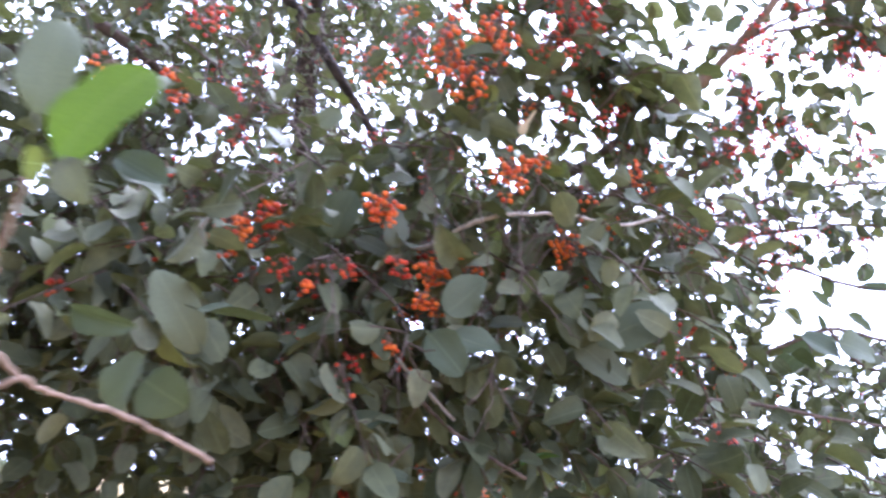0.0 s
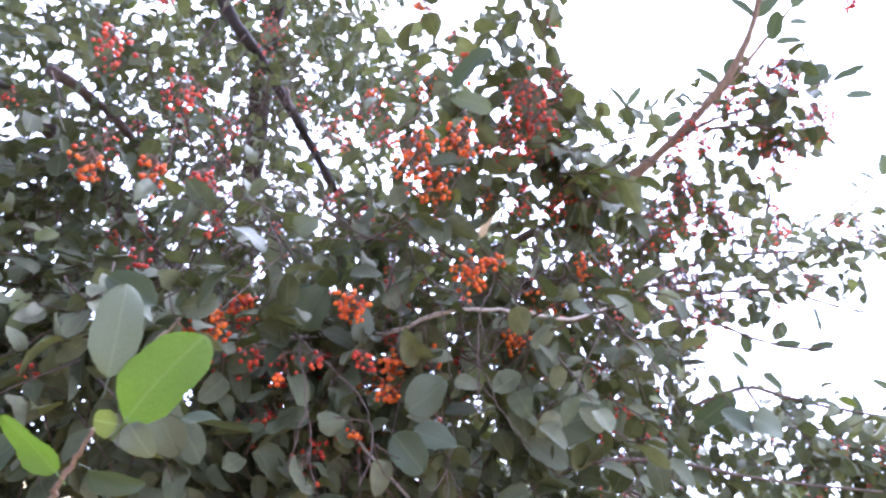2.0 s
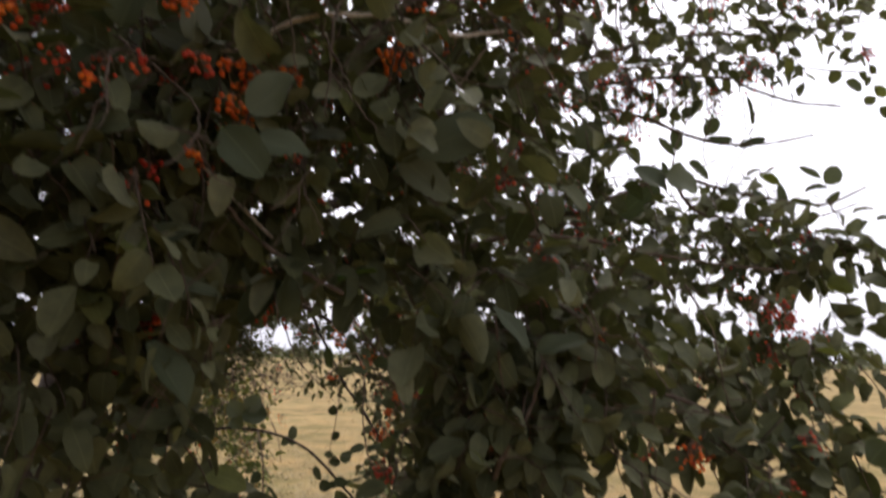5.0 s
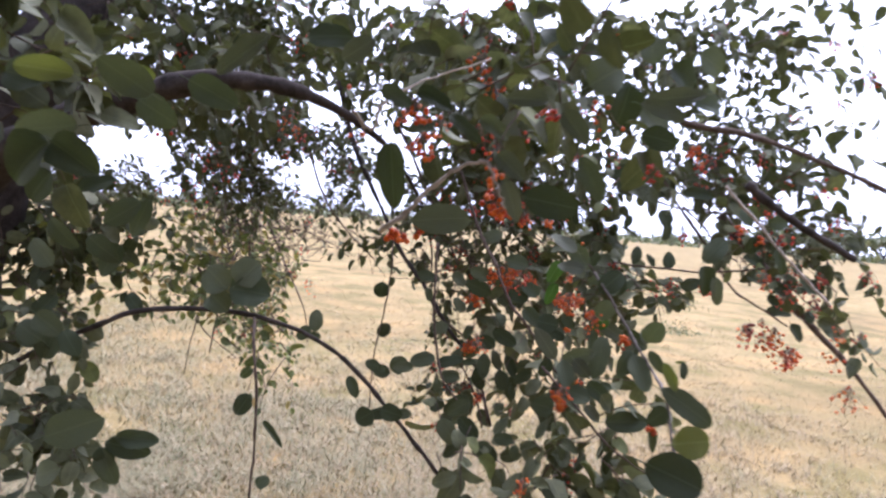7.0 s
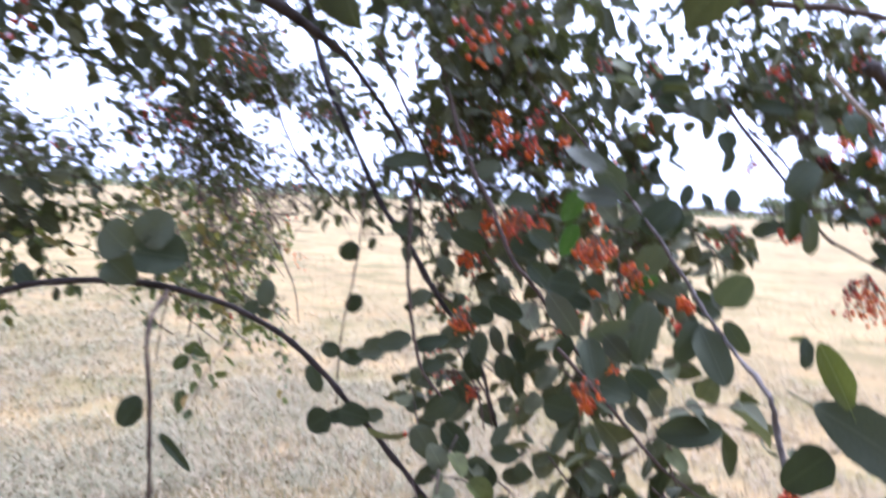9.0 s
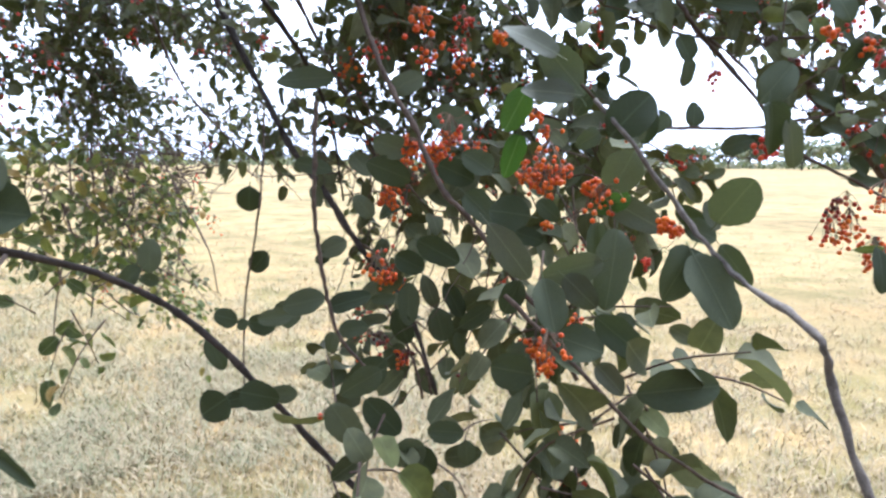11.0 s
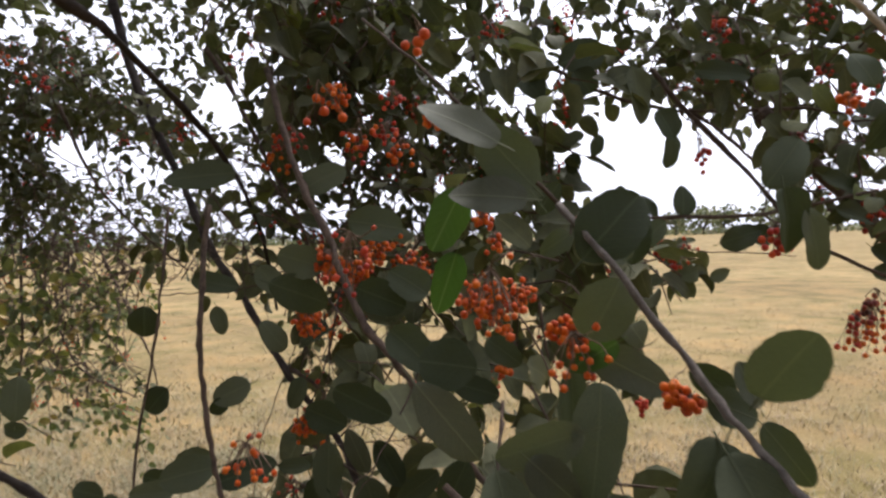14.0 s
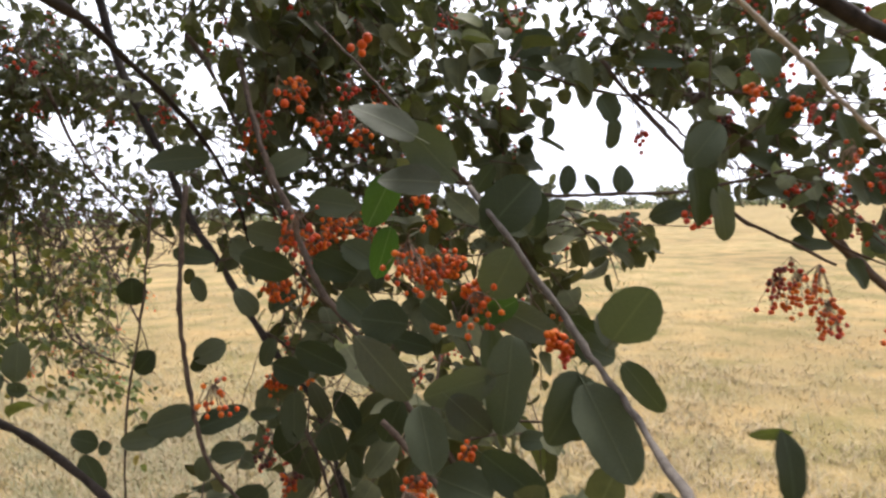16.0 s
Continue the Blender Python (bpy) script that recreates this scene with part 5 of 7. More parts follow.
# bunches of berries in the high crown
berries((0.098, 0.755, 1.980), 55, 0.030, "orange", single=True, size=0.0031)
berries((0.132, 0.775, 2.001), 20, 0.018, "orange", single=True, size=0.0031)
berries((0.175, 0.827, 1.916), 40, 0.023, "orange", single=True, size=0.0031)
berries((0.018, 0.705, 2.125), 66, 0.040, "orange", single=True, size=0.0031)
berries((0.046, 0.726, 2.094), 46, 0.029, "orange", single=True, size=0.0031)
berries((0.079, 0.719, 2.156), 51, 0.033, "orange", single=True, size=0.0031)
berries((0.182, 0.788, 2.280), 77, 0.048, "red", size=0.0031)
berries((0.202, 0.803, 2.238), 46, 0.037, "red", size=0.0031)
berries((0.162, 0.818, 2.213), 55, 0.037, "red", size=0.0031)
berries((-0.069, 1.084, 2.419), 46, 0.050, "red", size=0.0031)
berries((-0.123, 1.021, 2.319), 46, 0.043, "orange", size=0.0031)
berries((-0.386, 0.699, 2.247), 35, 0.030, "red", single=True, size=0.0031)
berries((-0.323, 0.799, 2.251), 40, 0.038, "red", single=True, size=0.0031)
berries((-0.385, 0.712, 2.078), 35, 0.026, "orange", single=True, size=0.0031)
berries((-0.328, 0.754, 2.094), 35, 0.029, "orange", single=True, size=0.0031)
berries((-0.272, 0.799, 2.102), 30, 0.025, "red", single=True, size=0.0031)
berries((0.013, 0.809, 1.867), 30, 0.021, "orange", single=True, size=0.0031)
berries((0.056, 0.810, 1.880), 23, 0.018, "orange", single=True, size=0.0031)
berries((0.010, 0.832, 1.838), 30, 0.020, "orange", single=True, size=0.0031)
berries((-0.129, 0.744, 1.824), 9, 0.009, "orange", single=True, size=0.0031)
berries((-0.212, 0.719, 1.882), 46, 0.026, "orange", single=True, size=0.0031)
berries((-0.179, 0.756, 1.914), 35, 0.024, "red", single=True, size=0.0031)
berries((-0.048, 0.739, 1.925), 35, 0.022, "orange", single=True, size=0.0031)
berries((-0.048, 0.852, 1.777), 26, 0.017, "orange", single=True, size=0.0031)
berries((-0.167, 0.964, 1.798), 51, 0.040, "red", single=True, size=0.0031)
berries((0.542, 1.082, 2.264), 94, 0.061, "red", size=0.0031)
berries((0.610, 1.084, 2.240), 77, 0.057, "red", size=0.0031)
berries((0.738, 1.430, 2.156), 86, 0.065, "red", size=0.0031)
berries((0.564, 1.431, 1.928), 86, 0.070, "red", size=0.0031)
berries((0.691, 0.928, 2.475), 77, 0.041, "red", size=0.0031)
berries((0.759, 0.951, 2.398), 94, 0.052, "red", size=0.0031)
berries((0.689, 0.979, 2.346), 112, 0.058, "red", size=0.0031)
berries((0.509, 0.947, 2.339), 69, 0.042, "red", size=0.0031)
berries((0.595, 0.933, 2.405), 59, 0.040, "red", size=0.0031)
berries((0.478, 1.060, 2.201), 59, 0.048, "red", size=0.0031)
berries((0.380, 1.053, 2.108), 51, 0.040, "orange", size=0.0031)
berries((0.248, 0.902, 1.978), 26, 0.023, "orange", size=0.0031)
berries((0.281, 0.875, 2.039), 26, 0.021, "orange", size=0.0031)
berries((0.791, 1.164, 2.264), 59, 0.046, "red", size=0.0031)
berries((1.011, 1.377, 2.215), 51, 0.044, "red", size=0.0031)
berries((0.771, 0.831, 2.561), 43, 0.023, "red", size=0.0031)
berries((0.074, 0.701, 2.255), 26, 0.023, "red", single=True, size=0.0031)
berries((-0.312, 1.220, 2.682), 35, 0.048, "red", size=0.0031)
berries((-0.321, 1.041, 2.322), 30, 0.038, "red", size=0.0031)
berries((0.250, 0.855, 2.366), 35, 0.030, "dark", size=0.0031)
berries((0.180, 0.845, 2.138), 30, 0.026, "red", size=0.0031)
berries((0.058, 0.820, 2.098), 35, 0.030, "orange", single=True, size=0.0031)
berries((0.015, 1.117, 2.044), 35, 0.038, "red", size=0.0031)
berries((-0.095, 0.871, 1.876), 30, 0.025, "red", single=True, size=0.0031)
berries((0.256, 0.934, 2.166), 30, 0.028, "red", size=0.0031)
berries((0.680, 1.414, 2.211), 77, 0.075, "red", size=0.0031)
berries((0.544, 1.362, 2.105), 59, 0.053, "red", size=0.0031)
berries((0.882, 1.507, 2.194), 43, 0.047, "dark", size=0.0031)
berries((0.982, 1.496, 2.197), 51, 0.047, "dark", size=0.0031)
berries((0.204, 0.851, 1.982), 20, 0.024, "orange", single=True, size=0.0031)
berries((-0.033, 0.836, 2.218), 30, 0.029, "red", size=0.0031)
berries((0.307, 0.998, 1.479), 27, 0.024, "red", single=True, size=0.0031)
berries((0.656, 1.057, 1.434), 32, 0.027, "orange", size=0.0031)
berries((0.847, 1.097, 1.650), 38, 0.031, "red", size=0.0031)
berries((0.078, 0.934, 1.758), 22, 0.017, "red", single=True, size=0.0031)
berries((0.389, 1.039, 1.468), 27, 0.021, "red", single=True, size=0.0031)
berries((0.195, 1.130, 1.392), 22, 0.019, "red", size=0.0031)
berries((0.587, 1.262, 2.123), 38, 0.040, "red", size=0.0031)
berries((0.751, 1.449, 2.085), 38, 0.040, "red", size=0.0031)
berries((-0.115, 0.987, 1.604), 22, 0.020, "red", single=True, size=0.0031)
berries((-0.244, 0.946, 1.653), 22, 0.019, "red", single=True, size=0.0031)
berries((-0.084, 1.035, 1.593), 27, 0.024, "red", single=True, size=0.0031)
berries((0.824, 1.031, 1.446), 27, 0.024, "red", size=0.0031)

berries((-0.166, 0.957, 1.891), 34, 0.036, "red", hang=0.4, single=True, size=0.0031)
berries((-0.007, 0.961, 1.928), 34, 0.033, "orange", hang=0.4, single=True, size=0.0031)
berries((-0.031, 0.992, 1.869), 28, 0.028, "orange", hang=0.4, single=True, size=0.0031)
berries((0.212, 0.995, 1.978), 26, 0.029, "red", hang=0.4, single=True, size=0.0031)
berries((-0.196, 0.909, 1.904), 20, 0.020, "orange", hang=0.4, single=True, size=0.0031)
berries((0.403, 1.061, 1.658), 20, 0.025, "orange", hang=0.4, size=0.0031)
berries((0.750, 1.196, 1.419), 24, 0.033, "orange", hang=0.4, size=0.0031)
berries((0.933, 1.169, 1.426), 24, 0.029, "orange", hang=0.4, size=0.0031)
berries((0.285, 1.196, 1.530), 26, 0.034, "red", hang=0.4, size=0.0031)
berries((0.198, 1.271, 1.441), 16, 0.023, "orange", hang=0.4, size=0.0031)
berries((0.426, 1.153, 1.320), 26, 0.032, "red", hang=0.4, size=0.0031)
berries((0.498, 1.145, 1.299), 22, 0.027, "orange", hang=0.4, size=0.0031)
berries((0.071, 1.091, 1.781), 24, 0.031, "red", hang=0.4, size=0.0031)
berries((0.900, 1.245, 1.663), 30, 0.047, "red", hang=0.4, size=0.0031)
berries((-0.142, 1.372, 1.423), 24, 0.037, "red", hang=0.4, size=0.0031)
berries((0.436, 1.106, 2.051), 30, 0.041, "red", hang=0.4, size=0.0031)

# bunches under the crown
berries((0.914, 2.584, 1.325), 10, 0.024, "red")
berries((1.001, 2.573, 1.273), 8, 0.024, "red")
berries((1.074, 2.517, 1.308), 12, 0.030, "orange")
berries((0.968, 2.585, 1.455), 10, 0.029, "red")
berries((-0.437, 3.231, 1.667), 20, 0.065, "red")
berries((-0.342, 2.518, 1.679), 10, 0.031, "red")
berries((-0.709, 2.943, 1.445), 12, 0.038, "red")
berries((-0.522, 3.334, 1.569), 18, 0.061, "red")
berries((0.942, 2.596, 1.619), 8, 0.024, "red")
berries((1.056, 2.588, 1.665), 8, 0.026, "red")
berries((0.941, 2.583, 1.357), 8, 0.024, "red")
berries((0.284, 2.366, 1.651), 11, 0.034, "orange", single=True)
berries((0.386, 2.407, 1.596), 4, 0.026, "orange", single=True)
berries((0.315, 2.458, 1.558), 4, 0.026, "orange", single=True)
berries((0.263, 2.471, 1.697), 9, 0.034, "red", single=True)
berries((0.324, 2.417, 1.694), 9, 0.029, "red", single=True)
berries((-0.205, 3.103, 1.777), 20, 0.046, "orange")
berries((-0.189, 3.201, 1.753), 14, 0.041, "red")
berries((0.308, 2.734, 1.231), 14, 0.026, "orange", single=True)
berries((0.501, 2.618, 1.148), 18, 0.028, "orange", single=True)
berries((0.643, 2.622, 1.295), 9, 0.019, "orange", single=True)
berries((0.632, 2.825, 1.317), 12, 0.026, "red")
berries((0.322, 2.842, 1.334), 12, 0.026, "orange")
berries((0.505, 2.510, 1.058), 16, 0.024, "orange", single=True)
berries((-0.395, 3.302, 1.633), 12, 0.043, "red")
berries((1.018, 2.705, 1.308), 14, 0.029, "orange", single=True)


# bunches close by at the end of the walk
berries((1.049, 2.705, 1.322), 30, 0.032, "orange", hang=1.1, single=True)
berries((1.091, 2.695, 1.276), 40, 0.028, "orange", hang=0.8, single=True)
berries((0.789, 2.546, 1.439), 22, 0.016, "red", hang=1.2, single=True)
berries((0.704, 2.621, 1.421), 18, 0.020, "red", hang=0.6, single=True)
berries((0.785, 2.685, 1.547), 9, 0.023, "red", hang=0.8, single=True)
berries((0.299, 2.651, 1.360), 16, 0.018, "orange", single=True)
berries((0.383, 2.671, 1.440), 30, 0.034, "orange")
berries((0.355, 2.693, 1.559), 14, 0.022, "red")
berries((0.401, 2.632, 1.540), 12, 0.018, "orange")
berries((0.317, 2.793, 1.409), 12, 0.023, "red")
berries((0.355, 2.642, 1.562), 8, 0.024, "orange")
berries((0.255, 2.864, 1.575), 16, 0.031, "orange")
berries((0.332, 2.637, 1.413), 16, 0.020, "orange")
berries((0.799, 2.459, 1.556), 12, 0.018, "orange")
berries((0.825, 2.433, 1.542), 10, 0.015, "orange")
berries((0.943, 2.534, 1.549), 10, 0.018, "red")
berries((1.134, 2.695, 1.410), 14, 0.020, "dark")
berries((0.804, 2.670, 1.700), 14, 0.023, "red")
berries((0.194, 3.091, 1.771), 14, 0.041, "red")
berries((-0.485, 4.094, 1.147), 14, 0.039, "orange")
berries((-0.202, 4.046, 1.209), 12, 0.036, "orange")
berries((-0.473, 4.213, 1.486), 14, 0.052, "red")
berries((-0.574, 4.245, 1.713), 16, 0.067, "red")
berries((-0.248, 4.063, 1.353), 8, 0.032, "red")
berries((0.247, 3.072, 1.616), 14, 0.031, "red")
berries((0.889, 2.647, 1.560), 10, 0.018, "dark")
berries((0.887, 2.533, 1.354), 12, 0.014, "dark")
berries((0.443, 2.397, 1.389), 65, 0.022, "orange", hang=0.25, single=True, size=0.0023)
berries((0.428, 2.410, 1.392), 38, 0.014, "orange", hang=0.2, single=True, size=0.0023)
berries((0.461, 2.394, 1.394), 34, 0.012, "orange", hang=0.2, single=True, size=0.0023)
berries((0.435, 2.403, 1.456), 19, 0.009, "orange", hang=0.8, single=True, size=0.0023)
berries((0.444, 2.400, 1.438), 11, 0.010, "orange", hang=1.1, single=True, size=0.0023)
berries((0.461, 2.281, 1.378), 34, 0.012, "orange", hang=0.2, single=True, size=0.0023)
berries((0.455, 2.292, 1.381), 23, 0.009, "orange", hang=0.2, single=True, size=0.0023)
berries((0.493, 2.228, 1.358), 21, 0.007, "orange", hang=0.6, single=True, size=0.0023)
berries((0.500, 2.226, 1.352), 19, 0.008, "orange", hang=0.3, single=True, size=0.0023)
berries((0.439, 2.325, 1.503), 1, 0.001, "orange", hang=0, single=True, size=0.0023)
berries((0.495, 2.309, 1.425), 2, 0.003, "orange", hang=0.2, single=True, size=0.0023)
berries((0.296, 2.554, 1.365), 42, 0.015, "orange", hang=0.3, single=True, size=0.0023)
berries((0.293, 2.587, 1.260), 49, 0.018, "orange", hang=0.5, single=True, size=0.0023)
berries((0.319, 2.513, 1.425), 38, 0.014, "orange", hang=0.4, single=True, size=0.0023)
berries((0.344, 2.488, 1.415), 46, 0.015, "orange", hang=0.4, single=True, size=0.0023)
berries((0.361, 2.507, 1.432), 30, 0.013, "orange", hang=0.3, single=True, size=0.0023)
berries((0.349, 2.485, 1.395), 27, 0.011, "red", hang=0.4, single=True, size=0.0023)
berries((0.392, 2.500, 1.417), 38, 0.016, "orange", hang=0.4, single=True, size=0.0023)
berries((0.404, 2.435, 1.536), 27, 0.008, "orange", hang=0.5, single=True, size=0.0023)
berries((0.329, 2.523, 1.575), 38, 0.014, "orange", hang=0.5, single=True, size=0.0023)
berries((0.280, 2.632, 1.554), 23, 0.021, "red", hang=0.7, single=True, size=0.0023)
berries((0.380, 2.553, 1.546), 15, 0.016, "red", hang=0.5, single=True, size=0.0023)
berries((0.384, 2.554, 1.579), 15, 0.016, "red", hang=0.5, single=True, size=0.0023)
berries((0.305, 2.497, 1.172), 21, 0.013, "orange", hang=0.2, single=True, size=0.0023)
berries((0.310, 2.496, 1.178), 15, 0.012, "dark", hang=0.3, single=True, size=0.0023)
berries((0.281, 2.503, 1.198), 13, 0.012, "dark", hang=0.8, single=True, size=0.0023)
berries((0.411, 2.300, 1.240), 34, 0.011, "orange", hang=0.7, single=True, size=0.0023)
berries((0.417, 2.287, 1.226), 38, 0.011, "orange", hang=0.4, single=True, size=0.0023)
berries((0.449, 2.305, 1.259), 17, 0.008, "orange", hang=0.3, single=True, size=0.0023)
berries((0.444, 2.383, 1.339), 13, 0.006, "orange", hang=0.2, single=True, size=0.0023)
berries((0.577, 2.437, 1.292), 19, 0.007, "red", hang=0.5, single=True, size=0.0023)
berries((0.375, 2.483, 1.154), 15, 0.008, "dark", hang=1, single=True, size=0.0023)
berries((0.108, 1.779, 1.622), 22, 0.017, "orange", hang=0.5, single=True, size=0.0023)
berries((0.119, 1.797, 1.596), 20, 0.015, "orange", hang=0.5, single=True, size=0.0023)
berries((0.100, 1.665, 1.509), 14, 0.009, "orange", hang=0.2, single=True, size=0.0023)
berries((0.116, 1.673, 1.514), 8, 0.006, "orange", hang=0.2, single=True, size=0.0023)
berries((0.182, 1.727, 1.543), 26, 0.014, "orange", hang=0.5, single=True, size=0.0023)
berries((0.181, 1.748, 1.562), 10, 0.009, "orange", hang=0.5, single=True, size=0.0023)
berries((0.441, 1.923, 1.625), 14, 0.012, "orange", hang=0.3, single=True, size=0.0023)
berries((0.404, 1.957, 1.603), 14, 0.015, "red", hang=0.4, single=True, size=0.0023)
berries((0.242, 1.825, 1.638), 14, 0.012, "red", hang=0.4, single=True, size=0.0023)
berries((0.053, 1.745, 1.626), 1, 0.001, "orange", hang=0, single=True, size=0.0023)
berries((0.057, 1.743, 1.586), 1, 0.001, "orange", hang=0, single=True, size=0.0023)
berries((0.067, 1.742, 1.587), 1, 0.001, "orange", hang=0, single=True, size=0.0023)
berries((0.403, 2.252, 1.410), 22, 0.027, "orange", hang=0.3, size=0.0023)
berries((0.445, 2.246, 1.378), 14, 0.021, "orange", hang=0.3, size=0.0023)
berries((0.268, 2.314, 1.313), 16, 0.021, "orange", hang=0.3, size=0.0023)
berries((0.719, 2.266, 1.384), 16, 0.015, "orange", hang=1.2, size=0.0023)
berries((0.792, 2.256, 1.343), 20, 0.022, "orange", hang=0.6, size=0.0023)
berries((0.869, 2.196, 1.297), 24, 0.027, "orange", hang=0.6, size=0.0023)
berries((0.389, 2.198, 1.270), 14, 0.019, "orange", hang=0.5, size=0.0023)
berries((0.375, 1.819, 1.333), 8, 0.006, "orange", hang=0.9, single=True, size=0.0023)
berries((0.328, 2.149, 1.137), 18, 0.021, "orange", hang=0.3, size=0.0023)
berries((0.332, 2.311, 1.435), 14, 0.022, "red", hang=0.4, size=0.0023)
berries((0.749, 2.266, 1.471), 16, 0.021, "orange", hang=0.5, size=0.0023)
berries((0.877, 2.249, 1.388), 12, 0.017, "orange", hang=0.5, size=0.0023)

# the crown as the walk begins
thicket((-0.303, 0.841, 1.870), (0.19, 0.15, 0.19), 86, size=0.046, bunches=9, tone="red")
thicket((-0.067, 0.886, 1.885), (0.21, 0.18, 0.20), 78, size=0.046, bunches=10, tone="red")
thicket((0.188, 0.949, 1.878), (0.20, 0.22, 0.19), 70, size=0.044, bunches=9, tone="red")
thicket((-0.411, 1.503, 2.003), (0.56, 0.30, 0.41), 136, size=0.044, bunches=11, tone="red")
thicket((0.156, 1.427, 2.045), (0.45, 0.30, 0.37), 109, size=0.044, bunches=11, tone="red")
thicket((-0.534, 1.062, 2.325), (0.25, 0.25, 0.24), 56, size=0.039, bunches=12, tone="red")
thicket((-0.347, 1.447, 2.665), (0.39, 0.40, 0.35), 62, size=0.037, bunches=12, tone="red")
thicket((-0.640, 2.116, 2.962), (0.98, 0.40, 0.61), 130, size=0.027, bunches=8, tone="red", length=0.17)
thicket((0.302, 1.902, 2.712), (0.47, 0.40, 0.41), 50, size=0.027, bunches=5, tone="red", length=0.17)
thicket((0.053, 0.876, 2.230), (0.15, 0.20, 0.21), 46, size=0.039, bunches=14, tone="orange")
thicket((0.180, 0.894, 2.421), (0.09, 0.12, 0.15), 32, size=0.039, bunches=9, tone="red")
thicket((0.251, 0.952, 2.260), (0.09, 0.15, 0.12), 30, bunches=7, tone="red")
thicket((0.399, 1.121, 2.203), (0.21, 0.20, 0.13), 36, size=0.035, bunches=10, tone="red")
thicket((-0.040, 1.173, 2.189), (0.29, 0.20, 0.12), 46, size=0.037, bunches=10, tone="red")
thicket((0.612, 1.172, 2.291), (0.19, 0.20, 0.11), 40, size=0.034, bunches=10, tone="red")
thicket((1.049, 1.353, 2.318), (0.29, 0.18, 0.06), 40, size=0.035, bunches=8, tone="red")
thicket((0.811, 1.446, 2.230), (0.28, 0.20, 0.08), 34, size=0.035, bunches=9, tone="red")
thicket((0.512, 1.474, 2.104), (0.19, 0.28, 0.20), 46, size=0.035, bunches=9, tone="red")
thicket((0.895, 1.525, 1.876), (0.35, 0.28, 0.11), 70, size=0.037, bunches=8, tone="red")
thicket((0.514, 1.347, 1.879), (0.20, 0.25, 0.15), 52, size=0.037, bunches=8, tone="red")
thicket((-0.555, 1.429, 2.224), (0.29, 0.25, 0.14), 50, size=0.040, bunches=6, tone="red")
thicket((-0.096, 1.467, 2.146), (0.34, 0.25, 0.12), 34, size=0.039, bunches=6, tone="red")
thicket((0.673, 0.955, 2.410), (0.12, 0.06, 0.08), 30, size=0.035, bunches=5, tone="red", length=0.09)
thicket((0.562, 0.992, 2.347), (0.07, 0.08, 0.06), 16, size=0.035, bunches=3, tone="red", length=0.09)
thicket((0.445, 1.002, 2.353), (0.10, 0.06, 0.04), 14, size=0.038, length=0.09)
thicket((1.098, 1.416, 1.826), (0.17, 0.20, 0.08), 32, bunches=6, tone="red")
thicket((-0.022, 1.181, 2.703), (0.33, 0.30, 0.15), 30, size=0.038, bunches=7, tone="red")
thicket((-0.743, 0.916, 1.977), (0.13, 0.20, 0.32), 72, size=0.046, bunches=3, tone="red")
thicket((-0.956, 1.107, 2.348), (0.22, 0.25, 0.22), 40, size=0.046, bunches=2, tone="red")
thicket((-0.621, 0.958, 1.788), (0.22, 0.20, 0.24), 76, size=0.046, bunches=3, tone="red")
thicket((-0.724, 1.176, 1.933), (0.20, 0.20, 0.31), 40, bunches=3, tone="red")
thicket((-0.530, 1.063, 1.667), (0.17, 0.15, 0.11), 40, size=0.044, bunches=3, tone="red")
thicket((-0.470, 1.219, 1.782), (0.25, 0.20, 0.11), 44, size=0.044, bunches=3, tone="red")
thicket((-0.214, 1.084, 1.632), (0.21, 0.15, 0.07), 26, bunches=3, tone="red")

# the crown overhead and behind, mostly out of view, added to shade the rest
branch("limb_over", [(-0.72, 3.1, 2.1), (-0.62, 2.5, 2.8), (-0.45, 1.8, 3.3), (-0.1, 1.2, 3.4), (0.2, 0.8, 3.3)], 0.05, 0.012, bark_mat, kind="limb")
branch("limb_left", [(-0.72, 3.1, 2.1), (-1.3, 2.3, 2.9), (-1.8, 1.4, 2.9), (-2.2, 0.8, 2.5)], 0.05, 0.012, bark_mat, kind="limb")
branch("limb_back", [(-0.72, 3.1, 2.1), (-1.2, 3.5, 2.8), (-2.0, 3.9, 3.1)], 0.05, 0.015, bark_mat, kind="limb")
thicket((-0.75, 1.9, 3.35), (0.85, 1.0, 0.45), 130, size=0.055, length=0.2)
thicket((-2.0, 3.9, 3.0), (1.0, 0.9, 0.9), 220, size=0.055, length=0.2)
thicket((-1.9, 1.4, 3.1), (0.8, 1.0, 0.6), 170, size=0.055, length=0.2)
thicket((-0.4, 0.35, 3.3), (1.5, 0.5, 0.45), 255, size=0.068, length=0.2)
thicket((-1.5, 2.2, 3.9), (1.3, 1.5, 0.8), 330, size=0.06, length=0.2)
thicket((-0.6, 2.8, 3.6), (0.9, 0.9, 0.7), 170, size=0.06, length=0.2)
thicket((-2.1, 1.0, 2.4), (0.8, 1.2, 0.9), 200, size=0.06, length=0.2)
# unseen limb and foliage added at the left behind, to block sky light
branch("limb_unseen_side", [(-1.8, 1.4, 2.9), (-1.8, 0.6, 2.7), (-1.6, -0.2, 2.4), (-1.45, -0.6, 2.0)], 0.025, 0.008, bark_mat, kind="limb")
thicket((-1.5, -0.3, 2.0), (0.55, 0.8, 1.0), 495, size=0.068, length=0.2)
# unseen far side of the crown, added to shade the ground
thicket((-0.9, 4.7, 3.5), (1.4, 0.8, 0.6), 260, size=0.055, length=0.2)
thicket((-0.295, 1.179, 1.208), (0.31, 0.30, 0.17), 24, size=0.055, bunches=3, tone="red")
thicket((-0.587, 1.241, 1.403), (0.19, 0.25, 0.30), 32, size=0.055, bunches=3, tone="red")
